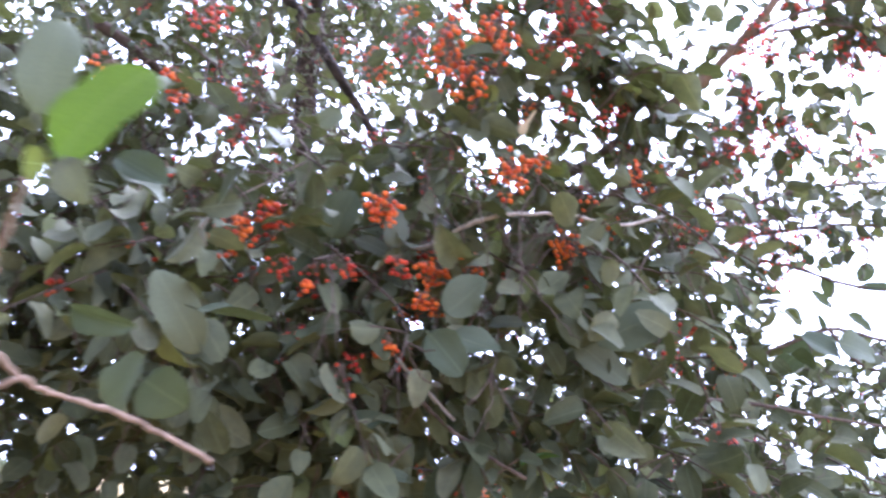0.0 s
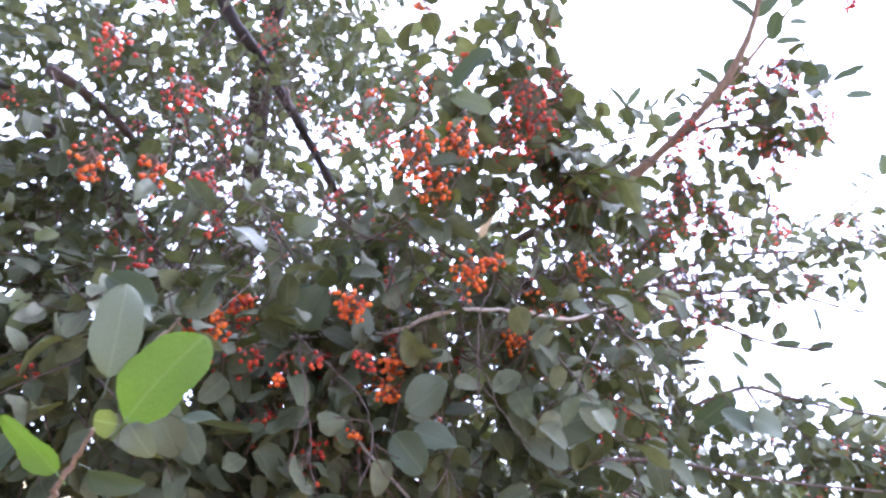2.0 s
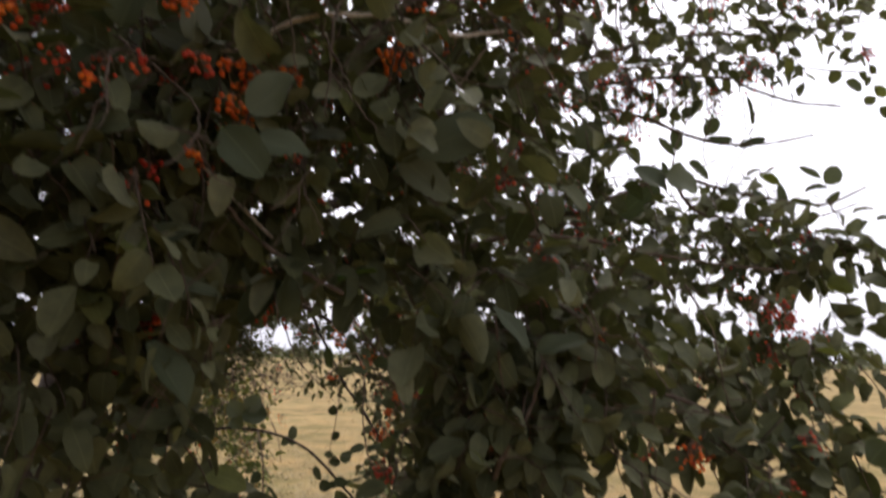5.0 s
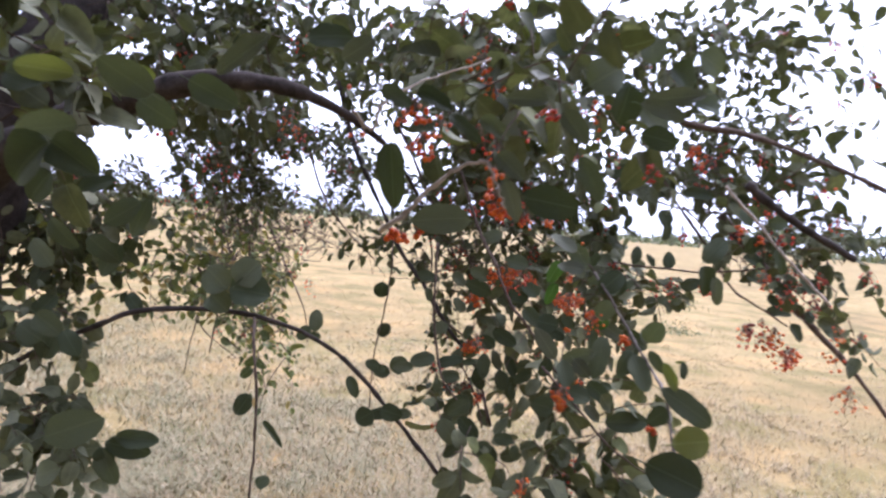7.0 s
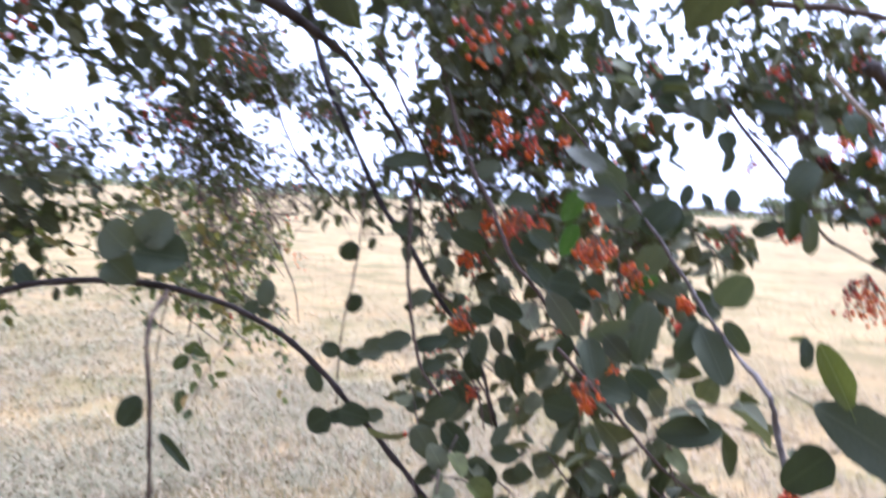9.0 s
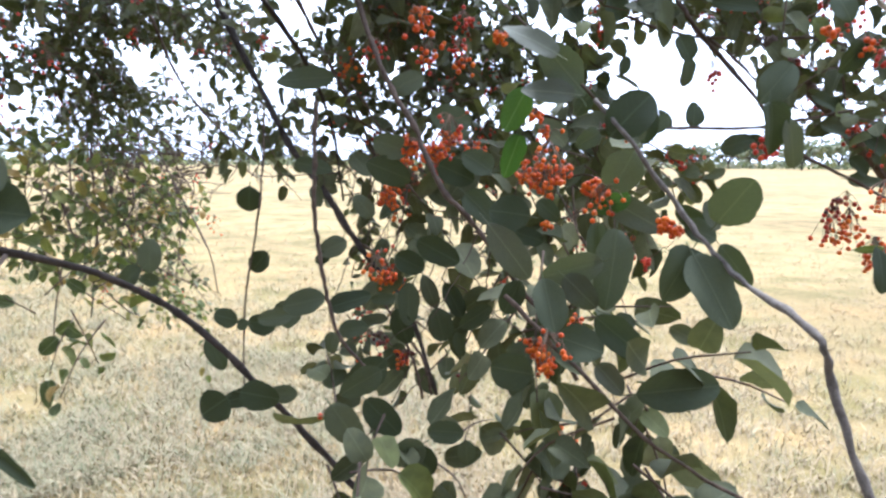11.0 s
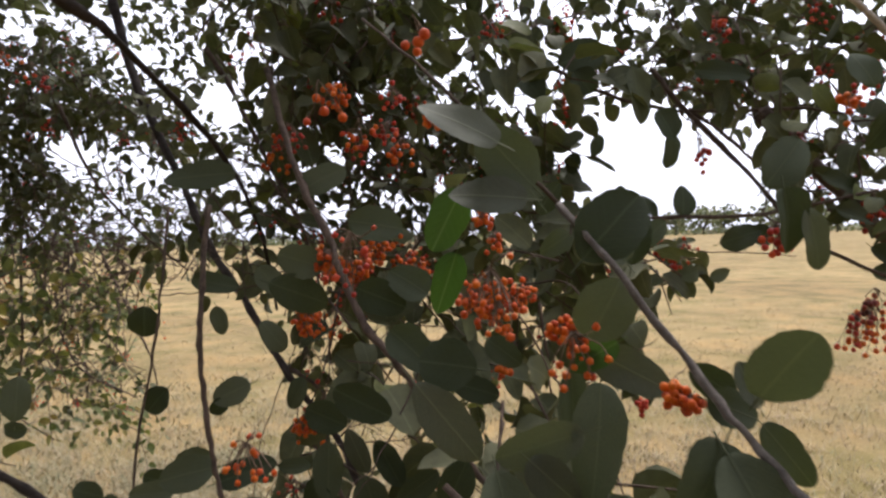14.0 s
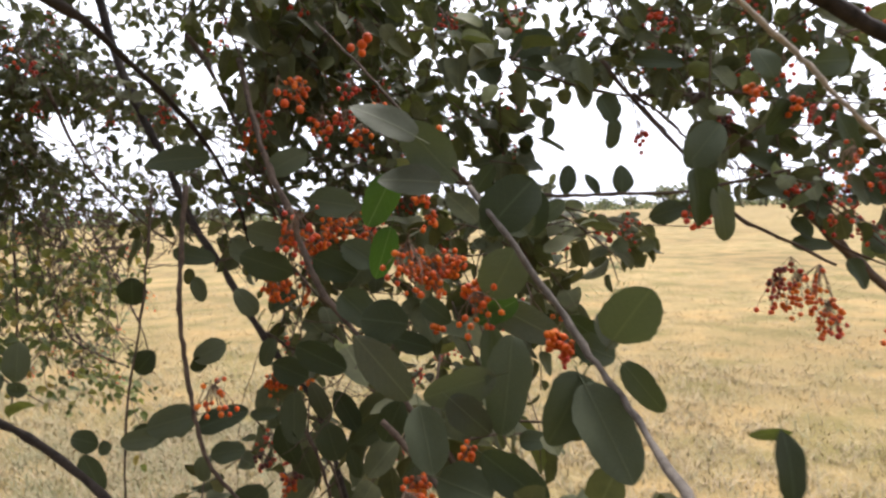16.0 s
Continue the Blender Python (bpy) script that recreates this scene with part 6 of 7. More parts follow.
# more unseen foliage behind and above, keeping sky light off the left leaves
thicket((-1.0, -0.5, 1.4), (0.35, 0.5, 0.6), 225, size=0.068, length=0.2)
thicket((-0.4, -0.9, 2.7), (0.9, 0.4, 0.4), 225, size=0.068, length=0.2)
thicket((-0.7, -0.2, 3.0), (0.9, 0.6, 0.35), 300, size=0.068, length=0.2)

# the lower crown of the walk's first stretch
thicket((-0.204, 0.939, 1.660), (0.16, 0.13, 0.18), 48, bunches=2, tone="red")
thicket((0.009, 0.953, 1.699), (0.19, 0.15, 0.16), 48, bunches=2, tone="red")
thicket((0.261, 0.971, 1.682), (0.17, 0.15, 0.17), 40, bunches=2, tone="red")
thicket((-0.258, 1.034, 1.438), (0.09, 0.10, 0.09), 14, size=0.055)
thicket((-0.094, 1.095, 1.547), (0.16, 0.12, 0.07), 20, size=0.052, bunches=1, tone="red")
thicket((-0.125, 1.172, 1.420), (0.16, 0.12, 0.08), 18, bunches=1, tone="red")
thicket((0.173, 1.234, 1.403), (0.21, 0.14, 0.08), 46, size=0.046, bunches=2, tone="red")
thicket((0.054, 1.125, 1.549), (0.13, 0.12, 0.09), 29, bunches=1, tone="red")
thicket((0.349, 1.046, 1.459), (0.14, 0.12, 0.12), 42, size=0.048, bunches=1, tone="red")
thicket((0.442, 1.131, 1.485), (0.17, 0.14, 0.12), 37, size=0.044, bunches=5, tone="orange")
thicket((0.380, 1.216, 1.548), (0.23, 0.15, 0.06), 29, size=0.044, bunches=3, tone="red")
thicket((0.395, 1.024, 1.603), (0.15, 0.12, 0.07), 33, size=0.046, bunches=2, tone="red")
thicket((0.907, 1.248, 1.580), (0.23, 0.15, 0.06), 26, size=0.04, bunches=3, tone="red")
thicket((0.565, 1.204, 1.557), (0.21, 0.18, 0.18), 37, size=0.042, bunches=3, tone="red")
thicket((0.975, 1.390, 1.621), (0.26, 0.22, 0.15), 44, size=0.044, bunches=4, tone="red")
thicket((0.801, 1.140, 1.423), (0.22, 0.18, 0.08), 46, bunches=2, tone="red")

thicket((-0.25, 1.74, 2.15), (0.60, 0.15, 0.30), 118, size=0.04, bunches=8)
thicket((0.35, 1.72, 2.02), (0.30, 0.15, 0.16), 60, size=0.04, bunches=5)
thicket((0.75, 1.62, 1.82), (0.30, 0.15, 0.10), 40, size=0.04, bunches=4)
thicket((-0.45, 1.75, 2.75), (0.60, 0.20, 0.35), 50, size=0.036, bunches=8)
thicket((-0.021, 1.184, 1.444), (0.08, 0.06, 0.10), 24, size=0.036, bunches=2)
thicket((-0.017, 1.166, 1.547), (0.07, 0.06, 0.10), 34, size=0.036, bunches=2)
thicket((0.092, 1.159, 1.620), (0.06, 0.06, 0.05), 16, size=0.034, bunches=1)
thicket((-0.012, 1.149, 1.651), (0.17, 0.08, 0.06), 44, size=0.04, bunches=3)
thicket((-0.138, 1.184, 1.545), (0.08, 0.08, 0.08), 24, size=0.036, bunches=2)

# the hanging foliage beneath the crown
thicket((-0.405, 2.836, 1.881), (0.51, 0.25, 0.13), 74, size=0.046, bunches=5, tone="red")
thicket((1.016, 2.862, 2.063), (0.38, 0.30, 0.16), 58, size=0.04, bunches=5, tone="red")
thicket((-1.031, 3.788, 1.648), (0.26, 0.30, 0.16), 92, size=0.024, bunches=3, tone="red")
thicket((-0.066, 3.082, 2.030), (0.31, 0.30, 0.14), 40, bunches=3, tone="red")
thicket((-0.430, 2.225, 1.686), (0.09, 0.15, 0.11), 24, size=0.055)
thicket((-0.943, 3.249, 2.045), (0.42, 0.30, 0.18), 80, size=0.035, bunches=4, tone="red")
thicket((-0.396, 3.261, 2.092), (0.32, 0.30, 0.16), 77, size=0.035, bunches=5, tone="red")
thicket((-0.546, 3.745, 1.693), (0.26, 0.35, 0.22), 101, size=0.030, bunches=4, tone="red")
thicket((-0.612, 4.135, 1.323), (0.31, 0.35, 0.26), 60, size=0.035, bunches=2, tone="red", kind="pale", length=0.16)
thicket((-0.179, 3.913, 1.725), (0.29, 0.40, 0.29), 115, size=0.030, bunches=2, tone="red")
thicket((-1.085, 3.986, 1.487), (0.29, 0.40, 0.20), 46, size=0.030, bunches=2, tone="red")
thicket((-0.701, 2.991, 1.404), (0.18, 0.18, 0.08), 34, bunches=1, tone="red")
thicket((-0.979, 3.556, 1.694), (0.32, 0.30, 0.17), 106, size=0.024, bunches=4, tone="red")
thicket((-0.742, 3.066, 1.473), (0.19, 0.15, 0.07), 35, size=0.038, bunches=1, tone="red")
thicket((-0.778, 2.869, 1.297), (0.15, 0.15, 0.10), 14, size=0.045)
thicket((-0.462, 3.668, 1.713), (0.27, 0.30, 0.21), 78, size=0.024, bunches=4, tone="red")
thicket((-0.665, 2.727, 1.233), (0.08, 0.12, 0.13), 18)
thicket((-0.606, 2.611, 1.042), (0.07, 0.10, 0.15), 26, size=0.055)
thicket((0.089, 3.277, 1.574), (0.15, 0.30, 0.24), 35, size=0.036, bunches=1, tone="red")
thicket((0.220, 2.018, 1.700), (0.12, 0.12, 0.07), 9, bunches=4, tone="orange")
thicket((0.307, 2.330, 1.864), (0.21, 0.16, 0.07), 18, size=0.048, bunches=3, tone="red")
thicket((0.453, 2.317, 1.173), (0.11, 0.10, 0.08), 14, bunches=1, tone="red")
thicket((0.355, 2.324, 1.117), (0.19, 0.14, 0.08), 10, size=0.052, bunches=1, tone="red")
thicket((0.893, 3.019, 1.947), (0.46, 0.25, 0.23), 48, size=0.035, bunches=6, tone="red")
thicket((0.841, 2.805, 1.588), (0.16, 0.25, 0.12), 12, size=0.048, bunches=2, tone="red")
thicket((1.004, 2.637, 1.552), (0.18, 0.22, 0.15), 18, size=0.04, bunches=3, tone="red")
thicket((0.850, 2.895, 1.387), (0.16, 0.20, 0.07), 14, size=0.048, bunches=1, tone="red")
thicket((0.889, 2.488, 1.368), (0.08, 0.12, 0.08), 9, size=0.048, bunches=1, tone="red")
thicket((0.744, 3.108, 1.436), (0.16, 0.20, 0.10), 18, bunches=1, tone="red")
thicket((-0.210, 2.883, 1.178), (0.11, 0.12, 0.08), 9, size=0.035, kind="pale")
thicket((-0.585, 3.617, 1.072), (0.21, 0.30, 0.18), 14, size=0.035, kind="pale")
thicket((-0.092, 2.968, 1.098), (0.16, 0.15, 0.07), 9, size=0.035, kind="pale")
thicket((-0.692, 3.225, 1.741), (0.27, 0.30, 0.15), 96, size=0.037, bunches=3, tone="red")
thicket((0.366, 2.769, 1.722), (0.17, 0.20, 0.11), 34, size=0.046, bunches=2, tone="red")
thicket((-0.884, 3.527, 1.633), (0.19, 0.30, 0.11), 60, size=0.028, bunches=2, tone="red")
thicket((-0.491, 3.621, 1.801), (0.27, 0.30, 0.19), 92, size=0.032, bunches=3, tone="red")
thicket((0.988, 2.838, 1.710), (0.20, 0.20, 0.12), 12, bunches=2, tone="red")

thicket((0.445, 3.055, 1.490), (0.20, 0.20, 0.20), 48, size=0.029, bunches=7, tone="red", way=(0.1, -0.1, -0.5))
thicket((0.573, 2.883, 1.302), (0.14, 0.20, 0.16), 16, size=0.036, bunches=5, tone="red", way=(0.1, -0.1, -0.5))
thicket((0.463, 2.990, 1.140), (0.16, 0.20, 0.14), 10, size=0.036, bunches=4, tone="red", way=(0.1, -0.1, -0.5))
thicket((0.250, 3.119, 1.245), (0.08, 0.15, 0.20), 29, size=0.027, bunches=2, tone="red", way=(0.1, -0.1, -0.5))
thicket((0.947, 2.646, 1.465), (0.16, 0.15, 0.12), 10, size=0.036, bunches=5, tone="red", way=(0.1, -0.1, -0.5))
thicket((1.048, 2.531, 1.386), (0.10, 0.12, 0.08), 8, size=0.036, bunches=4, tone="red", way=(0.1, -0.1, -0.5))
thicket((0.341, 3.170, 1.677), (0.17, 0.16, 0.14), 44, size=0.029, bunches=6, tone="red", way=(0.1, -0.1, -0.5))
thicket((0.520, 3.085, 1.643), (0.15, 0.14, 0.12), 64, size=0.029, bunches=6, tone="red", way=(0.1, -0.1, -0.5))
thicket((-0.449, 3.199, 1.332), (0.22, 0.20, 0.13), 26, size=0.03, kind="pale", length=0.15)
thicket((-0.123, 2.855, 1.176), (0.13, 0.12, 0.07), 10, size=0.03, kind="pale", length=0.15)
thicket((-0.495, 2.997, 1.154), (0.10, 0.10, 0.06), 7, size=0.03, kind="pale", length=0.15)
thicket((-0.694, 3.025, 1.311), (0.14, 0.15, 0.14), 20, size=0.03, kind="pale", length=0.15)
thicket((-0.350, 3.600, 1.180), (0.48, 0.30, 0.22), 44, size=0.028, kind="pale", length=0.17)
thicket((0.799, 2.822, 1.705), (0.25, 0.20, 0.06), 36, size=0.03, bunches=4)
thicket((-0.462, 3.075, 2.012), (0.40, 0.15, 0.10), 128, size=0.034, bunches=4)

# the foliage at the end of the walk
thicket((0.368, 3.050, 1.623), (0.31, 0.30, 0.23), 112, size=0.030, bunches=14, tone="red")
thicket((0.391, 2.831, 1.422), (0.14, 0.18, 0.11), 9, bunches=3, tone="red")
thicket((0.326, 2.688, 1.397), (0.09, 0.10, 0.06), 5, size=0.047, bunches=2, tone="red")
thicket((0.261, 2.905, 1.407), (0.12, 0.15, 0.07), 7, size=0.048, bunches=2, tone="red")
thicket((0.392, 2.669, 1.265), (0.09, 0.12, 0.09), 5, bunches=1, tone="red")
thicket((0.461, 2.422, 1.257), (0.08, 0.06, 0.06), 8, size=0.052)
thicket((0.285, 2.732, 1.144), (0.08, 0.10, 0.06), 7, size=0.048, bunches=1, tone="red")
thicket((-0.265, 3.787, 1.812), (0.35, 0.45, 0.28), 124, size=0.029, bunches=6, tone="red")
thicket((-0.389, 4.308, 1.621), (0.45, 0.40, 0.18), 78, size=0.025, bunches=6, tone="red")
thicket((-0.501, 4.404, 1.183), (0.31, 0.40, 0.37), 34, size=0.034, bunches=5, tone="red", kind="pale", length=0.17)
thicket((0.271, 3.504, 2.029), (0.53, 0.30, 0.18), 221, size=0.029, bunches=10, tone="red")
thicket((0.413, 3.373, 1.812), (0.19, 0.30, 0.14), 48, size=0.034, bunches=6, tone="red")
thicket((-0.269, 4.222, 2.123), (0.53, 0.40, 0.23), 97, size=0.028, bunches=5, tone="red")
thicket((0.833, 3.290, 1.953), (0.24, 0.20, 0.11), 11, size=0.035, bunches=3, tone="red")
thicket((1.370, 3.286, 1.976), (0.28, 0.25, 0.11), 22, size=0.034, bunches=4, tone="red")
thicket((0.630, 2.795, 1.549), (0.06, 0.18, 0.11), 10, size=0.045, bunches=2, tone="red")
thicket((0.566, 2.762, 1.667), (0.10, 0.18, 0.08), 10, size=0.046, bunches=2, tone="red")
thicket((1.016, 2.888, 1.730), (0.29, 0.25, 0.09), 19, size=0.042, bunches=4, tone="red")
thicket((0.789, 2.823, 1.648), (0.07, 0.15, 0.05), 9, size=0.044, bunches=1, tone="red")
thicket((1.136, 2.804, 1.535), (0.13, 0.22, 0.12), 14, size=0.038, bunches=4, tone="red")
thicket((1.181, 2.736, 1.377), (0.07, 0.15, 0.05), 9, size=0.04, bunches=1, tone="red")
thicket((0.985, 2.723, 1.428), (0.06, 0.12, 0.03), 8, size=0.045, bunches=1, tone="red")
thicket((0.597, 2.691, 1.416), (0.08, 0.15, 0.05), 14, bunches=1, tone="red")
thicket((0.783, 2.758, 1.400), (0.05, 0.10, 0.03), 7, size=0.045, bunches=1, tone="red")

# thin brown twigs through the leaves of the crown
bare_twigs((-0.05, 0.86, 1.96), (0.40, 0.12, 0.26), 70, 0.26, 0.0017)
bare_twigs((-0.35, 1.05, 2.3), (0.30, 0.15, 0.25), 40, 0.26, 0.002)
bare_twigs((0.45, 1.05, 2.15), (0.25, 0.12, 0.20), 40, 0.24, 0.0016)
bare_twigs((0.30, 1.00, 1.62), (0.35, 0.12, 0.20), 36, 0.24, 0.0016)
bare_twigs((0.36, 2.85, 1.45), (0.22, 0.15, 0.28), 24, 0.30, 0.0015)

# bare and half-bare twigs hanging on the far side of the crown
bare_twigs((-0.516, 4.315, 1.352), (0.33, 0.35, 0.37), 80, 0.28, 0.003)
bare_twigs((-0.580, 4.237, 1.564), (0.22, 0.30, 0.22), 36, 0.28, 0.0032)
bare_twigs((-0.255, 4.170, 1.423), (0.21, 0.30, 0.22), 24, 0.22, 0.002)
bare_twigs((0.016, 3.620, 1.566), (0.23, 0.30, 0.17), 24, 0.2, 0.0018)
bare_twigs((-0.562, 4.027, 1.286), (0.30, 0.35, 0.30), 40, 0.22, 0.002)
bare_twigs((-0.047, 3.582, 1.396), (0.21, 0.30, 0.29), 24, 0.24, 0.002)
bare_twigs((-0.268, 1.590, 2.827), (0.56, 0.30, 0.29), 40, 0.22, 0.002)
bare_twigs((0.826, 1.386, 2.241), (0.34, 0.20, 0.16), 30, 0.2, 0.0016)
bare_twigs((0.983, 1.479, 1.968), (0.31, 0.20, 0.12), 24, 0.2, 0.0016)
bare_twigs((0.632, 0.964, 2.399), (0.15, 0.05, 0.10), 14, 0.12, 0.0013)
bare_twigs((0.983, 2.837, 1.634), (0.23, 0.20, 0.14), 26, 0.2, 0.0015)
thicket((0.261, 2.730, 1.905), (0.23, 0.18, 0.13), 84, size=0.034, bunches=5)
thicket((0.345, 2.885, 1.753), (0.19, 0.15, 0.09), 40, size=0.034, bunches=3)
thicket((0.028, 1.044, 1.575), (0.09, 0.08, 0.07), 26, size=0.036, bunches=2, length=0.1)
thicket((1.058, 3.144, 1.818), (0.26, 0.20, 0.14), 46, size=0.036, bunches=4)
thicket((-0.122, 3.499, 1.729), (0.18, 0.15, 0.14), 52, size=0.024, bunches=4)
thicket((-0.293, 3.641, 1.890), (0.14, 0.15, 0.12), 40, size=0.024, bunches=3)
thicket((0.053, 0.881, 1.591), (0.08, 0.06, 0.06), 44, size=0.028, length=0.07, bunches=1)
thicket((-0.511, 0.948, 1.958), (0.13, 0.10, 0.13), 44, size=0.044, bunches=1)
thicket((-0.715, 1.173, 2.260), (0.14, 0.15, 0.13), 36, size=0.04, bunches=2)
thicket((0.336, 1.171, 2.056), (0.12, 0.10, 0.10), 34, size=0.034, bunches=3)
thicket((0.349, 3.279, 2.076), (0.37, 0.20, 0.19), 84, size=0.034, bunches=3)
thicket((0.824, 2.990, 2.070), (0.23, 0.20, 0.15), 60, size=0.034, bunches=3)
thicket((-0.356, 3.798, 1.817), (0.19, 0.15, 0.16), 34, size=0.024, bunches=3)
berries((-0.240, 0.760, 1.894), 16, 0.018, "orange", hang=0.5, size=0.0031)
berries((-0.213, 0.754, 1.905), 18, 0.018, "orange", hang=0.5, size=0.0031)
berries((-0.186, 0.747, 1.919), 14, 0.018, "orange", hang=0.5, size=0.0031)
berries((-0.165, 0.767, 1.859), 18, 0.018, "red", hang=0.5, size=0.0031)
berries((-0.058, 0.736, 1.923), 20, 0.018, "orange", hang=0.5, size=0.0031)
berries((-0.088, 0.762, 1.856), 14, 0.018, "red", hang=0.5, size=0.0031)
berries((-0.032, 0.758, 1.857), 18, 0.018, "red", hang=0.5, size=0.0031)
berries((-0.145, 0.794, 1.780), 16, 0.018, "red", hang=0.5, size=0.0031)
berries((-0.039, 0.789, 1.773), 12, 0.018, "orange", hang=0.5, size=0.0031)
berries((-0.311, 0.741, 1.960), 10, 0.018, "red", hang=0.5, size=0.0031)
berries((0.005, 0.769, 1.819), 14, 0.018, "orange", hang=0.5, size=0.0031)
berries((0.003, 0.757, 1.852), 10, 0.018, "orange", hang=0.5, size=0.0031)
berries((-0.080, 0.800, 1.750), 10, 0.018, "red", hang=0.5, size=0.0031)
thicket((-0.019, 0.984, 1.535), (0.05, 0.06, 0.06), 24, size=0.028, length=0.07)
thicket((0.138, 1.010, 1.552), (0.07, 0.06, 0.05), 12, size=0.028, length=0.07)
thicket((-0.288, 3.842, 1.850), (0.24, 0.15, 0.23), 70, size=0.024, bunches=4)
thicket((-0.390, 3.851, 1.625), (0.12, 0.15, 0.09), 24, size=0.024, bunches=2)
thicket((-0.542, 4.367, 1.008), (0.26, 0.20, 0.28), 24, size=0.026, bunches=3)
bare_twigs((-0.451, 4.248, 1.081), (0.25, 0.20, 0.28), 10, 0.35, 0.0022)
thicket((-0.532, 4.323, 1.430), (0.37, 0.35, 0.31), 26, size=0.03, bunches=6, tone="red", kind="pale", length=0.2)
thicket((-0.440, 4.177, 0.962), (0.30, 0.30, 0.13), 14, size=0.03, bunches=2, tone="red", kind="pale", length=0.17)
bare_twigs((0.343, 2.945, 1.487), (0.21, 0.20, 0.28), 22, 0.26, 0.0012)
bare_twigs((0.404, 2.560, 1.299), (0.15, 0.15, 0.25), 10, 0.24, 0.001)
bare_twigs((-0.385, 1.382, 2.027), (0.42, 0.20, 0.30), 18, 0.22, 0.0014)

# ---- the mass of the crown, too many leaves to count ----
for key, mat in (("dusty", foliage_mat), ("pale", small_mat)):
    v, f, uv, _ = FOLIAGE[key]
    me = mesh_of("foliage", np.vstack(v) - np.array(TRUNK), f, mat, np.vstack(uv))
    tagged(child("foliage", me, tree), "dense dusty green leaves" if key == "dusty" else "small sunlit yellow-green leaves", kind="stuff")
me = mesh_of("twigs", np.array(TWIGS[0]) - np.array(TRUNK), TWIGS[1], stem_mat)
tagged(child("twigs", me, tree), "thin brown leafy shoots", kind="stuff")

# ---- the field ----
gm, gn, gl, gb = material("dry_field")
wide = noise_node(gn, gl, 0.22, 4.0)
patch = noise_node(gn, gl, 1.3, 5.0)
straw = noise_node(gn, gl, 26.0, 6.0, rough=0.75)
fibre = noise_node(gn, gl, 140.0, 3.0)
t1 = ramp(gn, [(0.3, (0.165, 0.116, 0.05)), (0.5, (0.21, 0.15, 0.066)), (0.72, (0.25, 0.182, 0.084))])
gl.new(wide.outputs["Fac"], t1.inputs["Fac"])
t2 = ramp(gn, [(0.38, (0.64, 0.71, 0.55)), (0.51, (0.93, 0.95, 0.9)), (0.64, (1.14, 1.07, 0.95))])
gl.new(patch.outputs["Fac"], t2.inputs["Fac"])
t3 = ramp(gn, [(0.3, (0.68, 0.67, 0.64)), (0.5, (0.97, 0.97, 0.97)), (0.72, (1.25, 1.23, 1.18))])
gl.new(straw.outputs["Fac"], t3.inputs["Fac"])
t4 = ramp(gn, [(0.35, (0.75, 0.75, 0.75)), (0.65, (1.2, 1.2, 1.2))])
gl.new(fibre.outputs["Fac"], t4.inputs["Fac"])
gc = mix(gn, gl, "MULTIPLY", 1.0, t1.outputs["Color"], t2.outputs["Color"])
gc = mix(gn, gl, "MULTIPLY", 1.0, gc, t3.outputs["Color"])
gc = mix(gn, gl, "MULTIPLY", 0.7, gc, t4.outputs["Color"])
gl.new(gc, gb.inputs["Base Color"])
gb.inputs["Roughness"].default_value = 0.95
gb.inputs["Specular IOR Level"].default_value = 0.1
bump = gn.new("ShaderNodeBump")
bump.inputs["Strength"].default_value, bump.inputs["Distance"].default_value = 0.5, 0.02
gl.new(straw.outputs["Fac"], bump.inputs["Height"])
gl.new(bump.outputs[0], gb.inputs["Normal"])


def ground_height(x, y):
    return 0.02 * noise.noise(Vector((x * 0.35, y * 0.35, 0))) + 0.006 * noise.noise(Vector((x * 1.7, y * 1.7, 3)))


gx = sorted({*np.round(np.linspace(-14, 14, 113), 3), *(-2500, -900, -300, -100, -40, -22, 22, 40, 100, 300, 900, 2500)})
gy = sorted({*np.round(np.linspace(-6, 26, 129), 3), *(-2500, -900, -200, -50, -15, 35, 50, 80, 150, 300, 900, 2500)})
verts = [(x, y, ground_height(x, y) if abs(x) < 20 and -10 < y < 30 else 0.0) for y in gy for x in gx]
nx = len(gx)
faces = [(j * nx + i, j * nx + i + 1, (j + 1) * nx + i + 1, (j + 1) * nx + i) for j in range(len(gy) - 1) for i in range(nx - 1)]
tagged(new("ground", mesh_of("ground", verts, faces, gm)), "dry straw-coloured mown field with sparse stubble", "ground", kind="structure")

# straw and dead grass standing on the field
sm, sn, sl, sb = material("dead_grass")
which = sn.new("ShaderNodeNewGeometry")
tone = ramp(sn, [(0.0, (0.155, 0.112, 0.054)), (0.4, (0.21, 0.153, 0.074)), (0.72, (0.32, 0.24, 0.12)), (0.85, (0.135, 0.13, 0.054)), (1.0, (0.18, 0.156, 0.07))])
sl.new(which.outputs["Random Per Island"], tone.inputs["Fac"])
sl.new(tone.outputs["Color"], sb.inputs["Base Color"])
sb.inputs["Roughness"].default_value = 0.8
gv, gf = [], []
grass_rng = np.random.default_rng(21)


